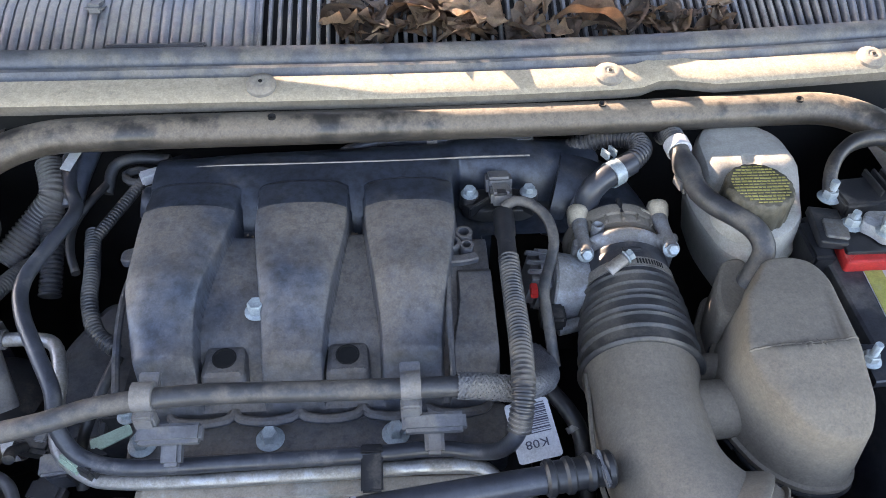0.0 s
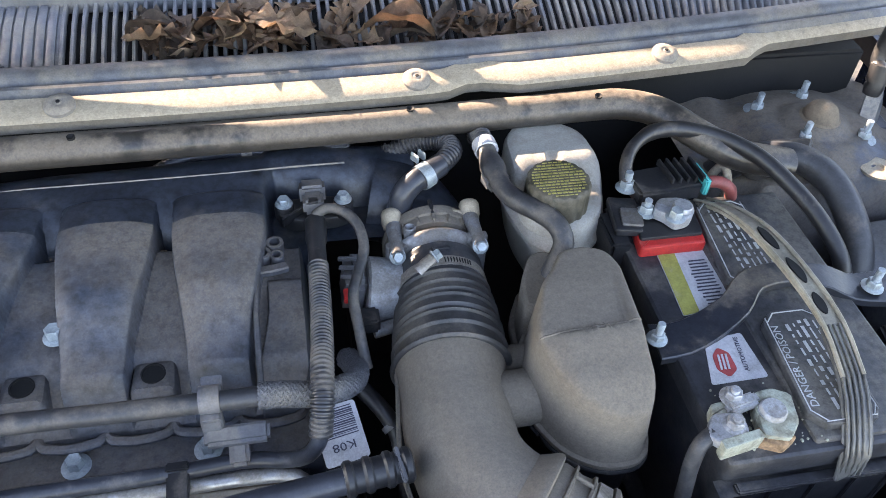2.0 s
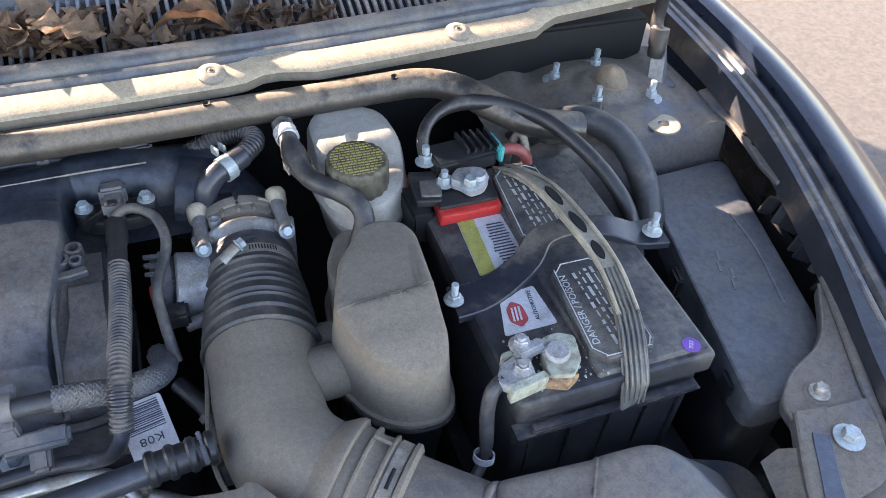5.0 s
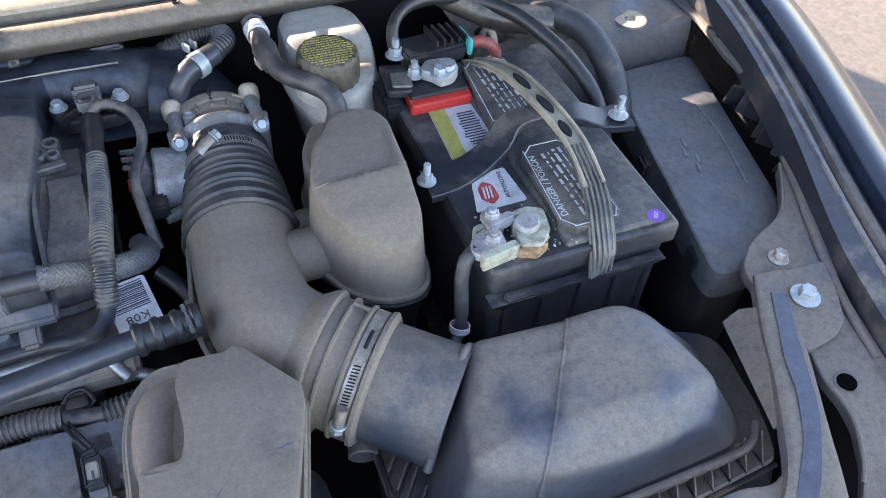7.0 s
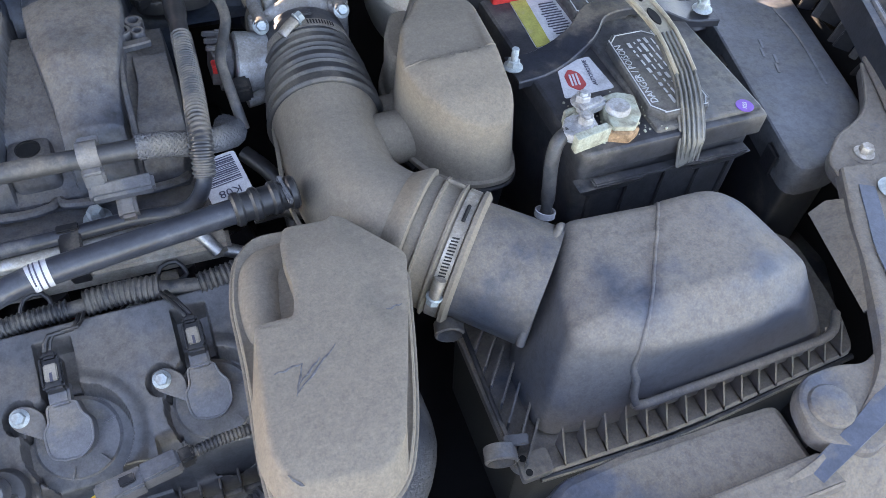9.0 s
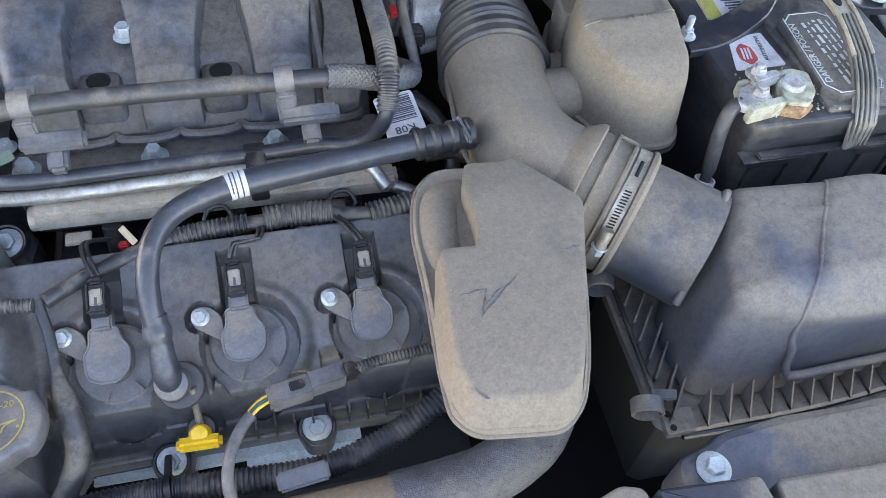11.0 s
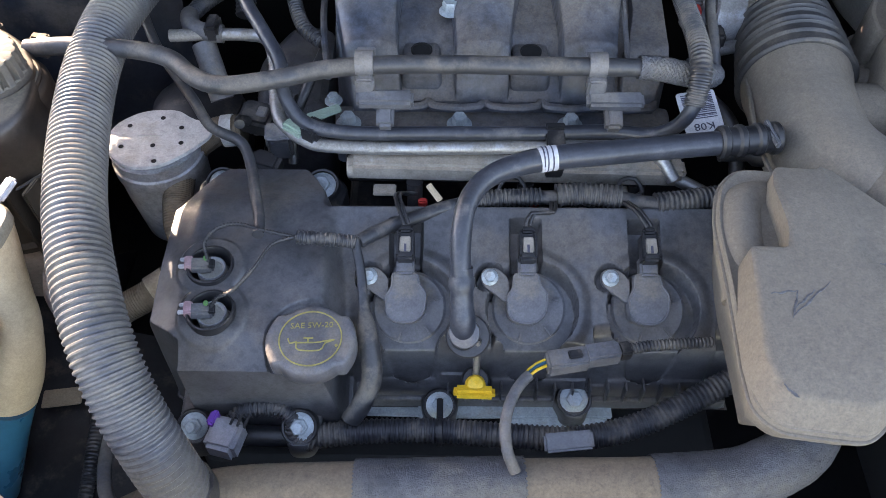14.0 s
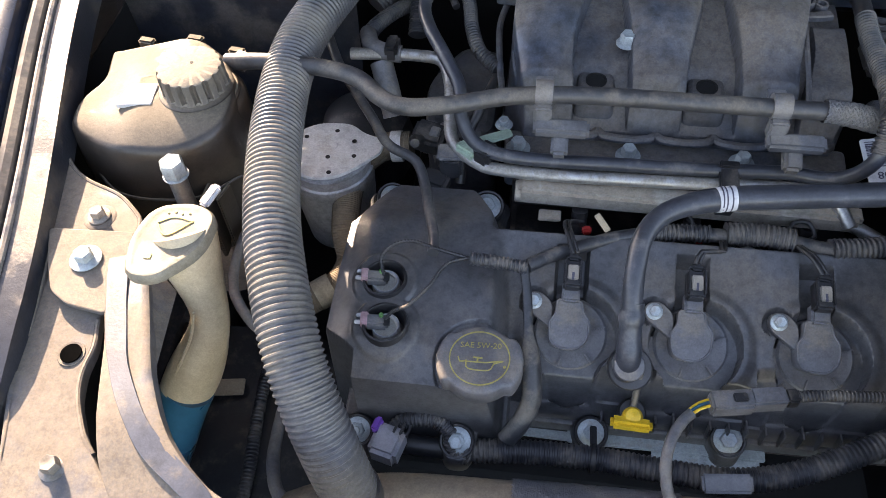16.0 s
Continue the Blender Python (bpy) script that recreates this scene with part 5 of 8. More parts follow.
def cring(o, dz, base=None):
    return [Vector((p.x, p.y, (ct(p.x, p.y) if base is None else base) + dz)) for p in o]


def spread(p, k):
    """The sloping left and front flanks of the cover."""
    return Vector((p.x - 0.009 * k * st(0.25, 0.20, p.x) * st(0.375, 0.34, p.y), p.y - 0.013 * k * st(0.275, 0.245, p.y)))


cup_bm = loft([cring([spread(p, 1.0) for p in co_], 0.0, 1.040), cring([spread(p, 0.86) for p in co_], 0.0, 1.0445), cring([spread(p, 0.55) for p in co_], -0.011), cring([spread(p, 0.28) for p in co_], -0.0055), cring([spread(p, 0.10) for p in co_], -0.0024), cring(co_, -0.0010), cring(inset(co_, 0.0022), -0.0002), cring(inset(co_, 0.0042), 0.0)] + crown(inset(co_, 0.0042), ct, [(1 - 0.07 * k, 0) for k in range(1, 14)]))
part("upper", cup_bm, M_DUCT, cup)
lo_ = rounded([(0.250, 0.464, 0.012), (0.296, 0.455), (0.335, 0.398), (0.314, 0.320, 0.03), (0.298, 0.270, 0.03), (0.283, 0.238, 0.016), (0.264, 0.222, 0.014), (0.205, 0.230, 0.018), (0.1905, 0.246, 0.018), (0.1905, 0.280, 0.03), (0.196, 0.350, 0.04), (0.197, 0.407, 0.03), (0.207, 0.445, 0.022), (0.226, 0.465, 0.022)], 0.012, 5)
def tuck(o, k):
    """The belly drawn back at the front."""
    return [Vector((p.x + 0.4 * k * st(0.24, 0.19, p.x), p.y + k * st(0.31, 0.21, p.y))) for p in o]


part("lower", loft([cring(tuck(inset(lo_, 0.018), 0.055), 0, 0.93), cring(tuck(inset(lo_, 0.010), 0.030), 0, 0.975), cring(tuck(inset(lo_, 0.004), 0.006), 0, 1.012), cring(inset(lo_, 0.0015), 0, 1.030), cring(inset(lo_, 0.0012), 0, 1.0335)]), M_DUCT, cup)
part("rim", loft([cring(inset(lo_, d), 0, z) for d, z in ((0.003, 1.0335), (-0.0008, 1.0345), (-0.0010, 1.0372), (0.0002, 1.0378), (0.0012, 1.0376), (0.0016, 1.0390), (0.0020, 1.0412), (0.0034, 1.0420), (0.0048, 1.0412), (0.006, 1.0405), (0.012, 1.0405))]), M_DUCT, cup)
part("snorkel", sweep([(0.2135, 0.345, 1.018), (0.2160, 0.372, 1.026), (0.2190, 0.405, 1.029), (0.2270, 0.432, 1.028), (0.2460, 0.442, 1.024)], lambda u: 0.0190 - 0.003 * st(0.35, 0.0, u), seg=30, step=0.004), M_DUCT, cup)
for a, b in (((0.214, 0.3235), (0.234, 0.3265)), ((0.234, 0.3265), (0.2245, 0.3035)), ((0.2255, 0.305), (0.259, 0.334)), ((0.229, 0.312), (0.246, 0.327)), ((0.300, 0.3515), (0.314, 0.3535)), ((0.206, 0.2535), (0.213, 0.2445)), ((0.208, 0.2500), (0.2145, 0.2445))):
    n_ = 6
    path_ = [(x_, y_, ct(x_, y_) + 0.0004) for x_, y_ in ((a[0] + (b[0] - a[0]) * k / n_, a[1] + (b[1] - a[1]) * k / n_ + 0.0007 * math.sin(2.1 * k)) for k in range(n_ + 1))]
    part("scratch", strip(path_, lambda u: 0.0003 + 0.0007 * math.sin(math.pi * u) * (0.7 + 0.3 * math.sin(u * 19)), 0.0006), M_SCUFF, cup, "dark scratch in the dust")

# air filter box
airbox = thing("air_filter_box", (0.56, 0.32, 0.86), "dusty black plastic air filter box with ribbed flange", "air filter box")
to = rounded([(0.476, 0.408, 0.010), (0.560, 0.402, 0.03), (0.612, 0.397, 0.03), (0.636, 0.381, 0.025), (0.652, 0.346, 0.025), (0.660, 0.311, 0.025), (0.652, 0.281, 0.016), (0.567, 0.274, 0.03), (0.488, 0.281, 0.02), (0.434, 0.300, 0.016), (0.446, 0.355, 0.03)], 0.02, 6)
bo = rounded([(0.468, 0.424, 0.010), (0.560, 0.432, 0.03), (0.662, 0.428, 0.03), (0.728, 0.400, 0.025), (0.722, 0.335, 0.025), (0.716, 0.300, 0.025), (0.700, 0.272, 0.016), (0.567, 0.268, 0.03), (0.460, 0.268, 0.02), (0.412, 0.278, 0.016), (0.410, 0.345, 0.03)], 0.02, 6)
def az(x, y):
    seam_x = 0.4925 + 0.66 * (y - 0.292)
    panel = st(-0.003, 0.003, x - seam_x)
    return 1.039 - 0.018 * st(0.312, 0.278, y) - 0.012 * st(0.61, 0.66, x) - 0.008 * st(0.480, 0.440, x) + 0.0035 * panel + 0.004 * st(0.56, 0.60, x) * st(0.33, 0.38, y)


rings = [[Vector((p.x, p.y, 0.926)) for p in bo]]
for t in (0.15, 0.35, 0.55, 0.72, 0.86):
    rings.append([Vector((a.x + (b.x - a.x) * t, a.y + (b.y - a.y) * t, 0.928 + (az(b.x, b.y) - 0.009 - 0.928) * t ** 0.92)) for a, b in zip(bo, to)])
for d, h in ((-0.001, -0.010), (0.001, -0.0055), (0.004, -0.0024), (0.009, -0.0006), (0.014, 0.0)):
    rings.append([Vector((p.x, p.y, az(p.x, p.y) + h)) for p in inset(to, d)])
rings += crown(inset(to, 0.014), az, [(1 - 0.06 * k, 0) for k in range(1, 17)])
lid_bm = loft(rings)
seam = drape(lid_bm, [(0.566 - 0.0735 * k / 26 - 0.0016 * max(0, k - 20), 0.4035 - 0.1115 * k / 26 - 0.0022 * max(0, k - 20)) for k in range(27)], -0.0010)
seam = [q for q in seam if q.z > 0.97]
part("lid", lid_bm, M_AIRBOX, airbox)
part("ridge", sweep(seam + [Vector((0.4865, 0.2745, 0.985)), Vector((0.4855, 0.2690, 0.968)), Vector((0.4885, 0.2655, 0.958))], lambda u: 0.0020 + 0.0015 * st(0.75, 1.0, u), seg=10), M_AIRBOX, airbox)
part("ridge", sweep([(0.4875, 0.2660, 0.958), (0.497, 0.2640, 0.955), (0.56, 0.2650, 0.955), (0.63, 0.2665, 0.955), (0.690, 0.2695, 0.956), (0.712, 0.288, 0.956)], 0.0042, seg=12), M_AIRBOX, airbox)
part("inlet_pipe", sweep([d0 + q_ * 0.046, d0 + q_ * 0.075, d0 + q_ * 0.100, d0 + q_ * 0.122], lambda u: 0.0520 + 0.0020 * u, seg=44), M_INLET, airbox, "blue-black inlet pipe")
part("pipe_collar", sweep([(0.486, 0.412, 1.012), (0.470, 0.402, 1.034), (0.449, 0.378, 1.036), (0.427, 0.351, 1.014), (0.412, 0.336, 0.980)], 0.0040, seg=10), M_AIRBOX, airbox)
# flange round the lid with upright ribs
fo = rounded([(0.386, 0.425), (0.66, 0.445), (0.765, 0.405, 0.03), (0.752, 0.305, 0.02), (0.735, 0.262, 0.012), (0.535, 0.2465, 0.05), (0.400, 0.2485, 0.008), (0.383, 0.262, 0.006)], 0.014, 4)
# lower half near-black: the shaded gap under the flange is put into colour
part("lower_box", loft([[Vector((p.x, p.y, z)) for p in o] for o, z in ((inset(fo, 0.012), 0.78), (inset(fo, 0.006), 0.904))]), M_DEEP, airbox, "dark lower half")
part("flange", loft([[Vector((p.x, p.y, z)) for p in o] for o, z in ((inset(fo, 0.004), 0.905), (fo, 0.908), (fo, 0.917), (inset(fo, 0.002), 0.9195))]), M_AIRBOX, airbox)
part("flange_edge", sweep([(0.402, 0.2475, 0.9125), (0.47, 0.2452, 0.9125), (0.535, 0.2445, 0.9125), (0.64, 0.2528, 0.9125), (0.733, 0.2600, 0.9125)], 0.0030, seg=8), M_BLACK, airbox)
for k in range(16):
    bx = 0.424 + 0.0195 * k
    by = 0.2485 + 0.012 * st(0.55, 0.735, bx)
    part("rib", loft([[Vector((bx - w, by, 0.9195)), Vector((bx + w, by, 0.9195)), Vector((bx + w + 0.001, by + 0.021, 0.9195)), Vector((bx + w + 0.001, by + 0.021, 0.950)), Vector((bx + w, by + 0.006, 0.926)), Vector((bx - w, by + 0.006, 0.926)), Vector((bx - w + 0.001, by + 0.021, 0.950)), Vector((bx - w + 0.001, by + 0.021, 0.9195))][:3] + [Vector((bx + w + 0.001, by + 0.021, 0.950)), Vector((bx + w, by + 0.002, 0.923))] for w in (-0.0009, 0.0009)]), M_AIRBOX, airbox)
for k in range(7):
    yk = 0.272 + 0.0185 * k
    part("rib", box((0.402 + 0.002 * (k % 2), yk, 0.928), (0.042, 0.0020, 0.018), 0.0005, (0, 0, 52)), M_AIRBOX, airbox)
part("wire_bail", sweep([(0.388, 0.404, 0.934), (0.386, 0.36, 0.935), (0.384, 0.31, 0.934), (0.384, 0.262, 0.932)], 0.0026, seg=8), M_BLACK, airbox)
for lx, ly in ((0.3725, 0.270), (0.3760, 0.3955)):
    part("latch", hoop([(0.0125, -0.007), (0.0137, -0.006), (0.0137, 0.006), (0.0125, 0.007), (0.0114, 0.007), (0.0114, -0.007)], (lx, ly, 0.934), (0.25, 0.95, 0.1), 28), M_GREYPL, airbox, "grey spring latch")
    part("latch_tail", box((lx + 0.014, ly + 0.004, 0.944), (0.020, 0.010, 0.0025), 0.001, (0, -15, -20)), M_GREYPL, airbox)
part("lug", prism([(0.384, 0.246), (0.412, 0.247), (0.414, 0.268), (0.386, 0.270)], 0.9185, 0.926, 0.003, 0.001), M_AIRBOX, airbox)
for hx_, hy_ in ((0.391, 0.2515), (0.3905, 0.2640)):
    part("lug_hole", lathe([(0.0030, 0), (0.0030, 0.0008), (0.0003, 0.0006)], (hx_, hy_, 0.9258), seg=14), M_DEEP, airbox)

# valve cover
SOCKETS = ((-0.218, 0.407, 0.966), (-0.210, 0.362, 0.964))
def vc(x, y):
    left = st(-0.103, -0.122, x + 0.10 * max(0.0, y - 0.40))
    zl = 0.974 - 0.008 * st(0.43, 0.34, y) - 0.020 * st(0.470, 0.545, y) - 0.010 * st(-0.235, -0.268, x)
    zl -= 0.016 * st(0.350, 0.318, y)
    # the deck leans forward, with round coil wells and notches for the plugs
    deck = 0.944 + 0.50 * (min(y, 0.476) - 0.41)
    zr = deck - 0.040 * st(0.474, 0.484, y) - 0.048 * st(0.3635, 0.3570, y)
    for k in range(3):
        cxk = -0.046 + 0.1075 * k
        d = math.hypot(x - cxk, (y - 0.3915) * 1.10)
        zr += 0.004 * st(0.056, 0.044, d) * st(0.352, 0.366, y)
        zr -= 0.016 * st(0.0415, 0.0388, d) * st(0.350, 0.356, y)
        zr -= 0.017 * st(0.0150, 0.0128, abs(x - cxk + 0.005)) * st(0.418, 0.422, y) * (1 - st(0.462, 0.466, y))
        zr -= 0.010 * st(0.0135, 0.0110, math.hypot(x - cxk + 0.0375, y - 0.4155))
    zr += 0.010 * st(0.024, 0.019, math.hypot(x + 0.001, (y - 0.362) * 1.1))
    for k in range(4):
        zr -= 0.010 * st(0.0105, 0.0080, abs(x - (-0.105 + 0.108 * k) - 0.015)) * st(0.380, 0.372, y)
    z = zl * left + zr * (1 - left)
    z += 0.003 * st(0.031, 0.0275, min(math.hypot(x - SOCKETS[0][0], y - SOCKETS[0][1]), math.hypot(x - SOCKETS[1][0], y - SOCKETS[1][1])))
    for px_, py_, _ in SOCKETS:
        z -= 0.022 * st(0.0195, 0.0178, math.hypot(x - px_, y - py_))
    z -= 0.004 * st(0.0405, 0.038, math.hypot(x + 0.125, y - 0.338)) * left
    return 0.83 + (z - 0.83) * st(0.0, 0.007, vc_edge(x, y))


def vc_edge(x, y):
    back = 0.485 if x > -0.105 else 0.546 - 0.058 * st(-0.155, -0.112, x) - 0.065 * st(-0.225, -0.272, x)
    frontedge = 0.312 + 0.036 * st(-0.112, -0.085, x)
    corner = (y - 0.335 + (x + 0.240) * 0.7) * 0.8 if x < -0.235 else 1.0
    return min(x + 0.272, 0.254 - x, y - frontedge, back - y, corner)


cover = thing("valve_cover", (0.0, 0.42, 0.86), "dusty dark grey plastic valve cover", "valve cover")
part("shell", field(-0.274, 0.256, 0.306, 0.548, 460, 208, vc, lambda x, y: vc_edge(x, y) > -0.003), M_COVER, cover)
part("back_flange", prism([(-0.10, 0.480), (0.252, 0.478), (0.252, 0.508), (-0.10, 0.512)], 0.90, 0.926, 0.006, 0.003), M_COVER, cover)
for k in range(22):
    part("rib", box((-0.088 + 0.0155 * k, 0.4965, 0.930), (0.0018, 0.018, 0.014), 0.0005), M_COVER, cover)
part("front_flange", prism([(-0.105, 0.346), (0.252, 0.346), (0.252, 0.362), (-0.105, 0.362)], 0.832, 0.845, 0.006, 0.003), M_COVER, cover)
for k in range(16):
    part("rib", box((-0.012 + 0.0165 * k, 0.352, 0.856), (0.0018, 0.014, 0.024), 0.0005), M_COVER, cover)
for bx, by, bz, rr in ((0.118, 0.4985, 0.930, 0.0075), (-0.138, 0.530, 0.940, 0.0085), (-0.236, 0.530, 0.944, 0.0075), (0.012, 0.494, 0.926, 0.0065), (0.106, 0.346, 0.850, 0.0082), (-0.020, 0.338, 0.850, 0.0078), (-0.142, 0.302, 0.880, 0.0078), (-0.234, 0.302, 0.880, 0.0074)):
    face_ = Vector((0, -0.50 if by < 0.40 else -0.30, 0.87)).normalized()
    if by < 0.40:
        part("ear", prism([(bx - rr * 2.6, 0.372), (bx - rr * 2.2, by), (bx - rr * 1.2, by - rr * 2.1), (bx + rr * 1.2, by - rr * 2.1), (bx + rr * 2.2, by), (bx + rr * 2.6, 0.372)], bz - 0.030, bz - 0.004, 0.007, 0.003), M_COVER, cover)
    part("boss", lathe([(rr * 2.1, -0.014), (rr * 2.1, 0.002), (rr * 1.95, 0.004), (rr * 1.75, 0.0035), (rr * 1.72, -0.001), (rr * 1.0, -0.001)], (bx, by, bz), face_, 28), M_BLACK, cover)
    bolt((bx, by, bz + 0.0005), rr, 0.0050, rr * 1.62, face_, stud=0.014 if rr in (0.0078, 0.0074) else 0.0)
part("wing_ear", prism([(-0.165, 0.515), (-0.160, 0.552), (-0.130, 0.556), (-0.112, 0.535), (-0.118, 0.505), (-0.098, 0.488), (-0.12, 0.478)], 0.915, 0.935, 0.010, 0.004), M_BLACK, cover)
part("wing_ear", prism([(-0.215, 0.535), (-0.235, 0.552), (-0.262, 0.535), (-0.255, 0.510), (-0.225, 0.512)], 0.92, 0.940, 0.010, 0.004), M_BLACK, cover)

# two plug sockets in the cover
M_PINK = mat("pink_plastic", (0.42, 0.26, 0.28), 0.4, dust=0.3, bump=0)
for px_, py_, pz_ in SOCKETS:
    s_ = thing("cam_sensor", (px_, py_, pz_), "pale round sensor plug sunk in the valve cover", "sensor", "cam sensors")
    part("ring", hoop([(0.0195, -0.012), (0.0205, 0.009), (0.0200, 0.0115), (0.0185, 0.0118), (0.0172, 0.010), (0.0170, -0.012)], (px_, py_, pz_), seg=44), M_BLACK, s_)
    part("core", lathe([(0.0125, -0.014), (0.0125, 0.002), (0.0110, 0.0045), (0.0095, 0.0040), (0.0090, 0.0015), (0.0005, 0.0015)], (px_, py_, pz_), seg=26), M_WHITE, s_)
    part("rim_ring", hoop([(0.0118, 0.0035), (0.0126, 0.005), (0.0118, 0.0062), (0.0105, 0.005)], (px_, py_, pz_), seg=26), M_ALU, s_)
    part("plug", box((px_ - 0.008, py_ + 0.001, pz_ + 0.008), (0.020, 0.012, 0.010), 0.002, (0, 8, 8)), M_GREYPL, s_)
    part("contact_row", box((px_ + 0.001, py_ + 0.001, pz_ + 0.0105), (0.006, 0.009, 0.004), 0.001, (0, 8, 8)), M_BLACK, s_)
    part("pink_lock", box((px_ - 0.0185, py_ + 0.001, pz_ + 0.010), (0.007, 0.012, 0.009), 0.001, (0, 8, 8)), M_PINK, s_)
    for k in (-1, 1):
        part("prong", box((px_ - 0.0235, py_ + 0.001 + 0.0035 * k, pz_ + 0.011), (0.006, 0.003, 0.004), 0.0008, (0, 8, 8)), M_LABEL, s_)
    part("green_seal", box((px_ - 0.004, py_ + 0.005, pz_ + 0.0135), (0.004, 0.005, 0.003), 0.001, (0, 8, 8)), mat("green_seal", (0.12, 0.30, 0.10), 0.4, bump=0) if "green_seal" not in bpy.data.materials else bpy.data.materials["green_seal"], s_)

# oil filler cap
cap = thing("oil_filler_cap", (-0.122, 0.333, 0.97), "dark grey oil filler cap with yellow print", "oil cap")
capo = []
for k in range(96):
    a = 2 * math.pi * k / 96
    r = 0.0370 - 0.0045 * st(0.62, 0.72, abs(math.sin(a)))
    capo.append(Vector((-0.1250 + r * math.cos(a), 0.3380 + r * math.sin(a))))
part("body", loft([[Vector((p.x, p.y, z)) for p in inset(capo, d)] for d, z in ((0.003, 0.948), (0.0, 0.953), (0.0, 0.968), (0.0010, 0.9698), (0.0020, 0.9704))] + [[Vector((-0.125 + (p.x + 0.125) * k, 0.338 + (p.y - 0.338) * k, z)) for p in capo] for k, z in ((0.91, 0.9710), (0.80, 0.9711), (0.4, 0.9711))]), M_GREYPL, cap)
def ring_mark(at, r, w, material, parent):
    b = hoop([(r - w, 0), (r - w, 0.0006), (r, 0.0006), (r, 0)], at, seg=48)
    return part("printed_ring", b, material, parent)


ring_mark((-0.1250, 0.3380, 0.9713), 0.0258, 0.0011, M_YELLOWPRINT, cap)
lettering("SAE 5W-20", (-0.1250, 0.3500, 0.9715), 0.0074, M_YELLOWPRINT, 3, 0, parent=cap)
part("oil_can_mark", strip([(-0.1360, 0.3335, 0.9722), (-0.1335, 0.3270, 0.9722), (-0.1165, 0.3270, 0.9722), (-0.1125, 0.3335, 0.9722), (-0.1050, 0.3365, 0.9722), (-0.1125, 0.3355, 0.9722), (-0.1195, 0.3340, 0.9722), (-0.1360, 0.3335, 0.9722)], 0.0006, 0.0006, step=0.002), M_YELLOWPRINT, cap)
part("oil_can_mark", strip([(-0.1265, 0.3345, 0.9722), (-0.1265, 0.3375, 0.9722)], 0.0008, 0.0006), M_YELLOWPRINT, cap)
part("oil_can_mark", strip([(-0.1305, 0.3380, 0.9722), (-0.1225, 0.3380, 0.9722)], 0.0007, 0.0006), M_YELLOWPRINT, cap)
part("oil_can_mark", strip([(-0.1430, 0.3375, 0.9722), (-0.1410, 0.3330, 0.9722), (-0.1355, 0.3345, 0.9722)], 0.0006, 0.0006), M_YELLOWPRINT, cap)
part("oil_can_mark", lathe([(0.0013, 0), (0.0013, 0.0006), (0.0002, 0.0006)], (-0.1035, 0.3315, 0.9713), seg=10), M_YELLOWPRINT, cap)

# ignition coils: one built, two copies
def coil(x, y, z):
    c = thing("ignition_coil", (x, y, z), "dark grey ignition coil with bolted ear and plug", "ignition coil", "ignition coils on the valve cover")
    part("boot_disc", lathe([(0.0335, -0.012), (0.0335, 0.0), (0.031, 0.002), (0.027, 0.001), (0.0005, 0.0015)], (x + 0.002, y - 0.006, z - 0.006), seg=44), M_GREYPL, c)
    part("body", prism([(x - 0.018, y - 0.019, 0.010), (x - 0.019, y + 0.004), (x - 0.014, y + 0.010), (x - 0.013, y + 0.024, 0.004), (x + 0.010, y + 0.024, 0.004), (x + 0.012, y + 0.013), (x + 0.018, y + 0.006, 0.010), (x + 0.017, y - 0.012, 0.010), (x + 0.006, y - 0.022, 0.010)], z - 0.004, z + 0.012, 0.005, 0.0012), M_GREYPL, c)
    out_ = rounded([(x - 0.018, y - 0.019, 0.010), (x - 0.019, y + 0.004), (x - 0.014, y + 0.010), (x - 0.013, y + 0.024, 0.004), (x + 0.010, y + 0.024, 0.004), (x + 0.012, y + 0.013), (x + 0.018, y + 0.006, 0.010), (x + 0.017, y - 0.012, 0.010), (x + 0.006, y - 0.022, 0.010)], 0.005, 3)
    part("rim", sweep([Vector((p.x, p.y, z + 0.0122)) for p in inset(out_, 0.0008)] + [Vector((out_[0].x, out_[0].y, z + 0.0122))], 0.0010, seg=6, step=0.004), M_GREYPL, c)
    part("ear", prism([(x - 0.016, y - 0.004), (x - 0.030, y + 0.006), (x - 0.041, y + 0.014), (x - 0.041, y + 0.028), (x - 0.028, y + 0.030), (x - 0.016, y + 0.020)], z - 0.001, z + 0.007, 0.007, 0.0010), M_GREYPL, c)
    part("bolt", hexbolt((x - 0.0335, y + 0.0205, z + 0.007), 0.0055, 0.005, 0.0075), M_ZINC, c, "zinc bolt")
    part("socket", box((x - 0.001, y + 0.030, z + 0.010), (0.016, 0.018, 0.014), 0.002, (-8, 0, 0)), M_GREYPL, c)
    pl = part("plug", box((x - 0.001, y + 0.045, z + 0.018), (0.016, 0.026, 0.015), 0.002, (-12, 0, 0)), M_BLACK, c)
    part("latch", box((x - 0.001, y + 0.047, z + 0.0262), (0.010, 0.014, 0.003), 0.001, (-12, 0, 0)), M_CLIP, pl, "pale grey latch")
    part("latch_slot", box((x - 0.001, y + 0.0435, z + 0.0280), (0.0022, 0.007, 0.001), 0, (-12, 0, 0)), M_INK, pl)
    for s_ in (-1, 1):
        part("latch_arm", box((x - 0.001 + s_ * 0.0066, y + 0.048, z + 0.0258), (0.0016, 0.022, 0.005), 0.0005, (-12, 0, 0)), M_BLACK, pl)
    part("cable_neck", box((x - 0.001, y + 0.0605, z + 0.0195), (0.012, 0.006, 0.010), 0.002, (-12, 0, 0)), M_BLACK, pl)
    for a in (0.3, 1.9, 4.4, 5.4):
        part("web", box((x + 0.002 + 0.027 * math.cos(a), y - 0.006 + 0.027 * math.sin(a), z - 0.002), (0.010, 0.0015, 0.003), 0.0004, (0, 0, math.degrees(a))), M_GREYPL, c)
    return c


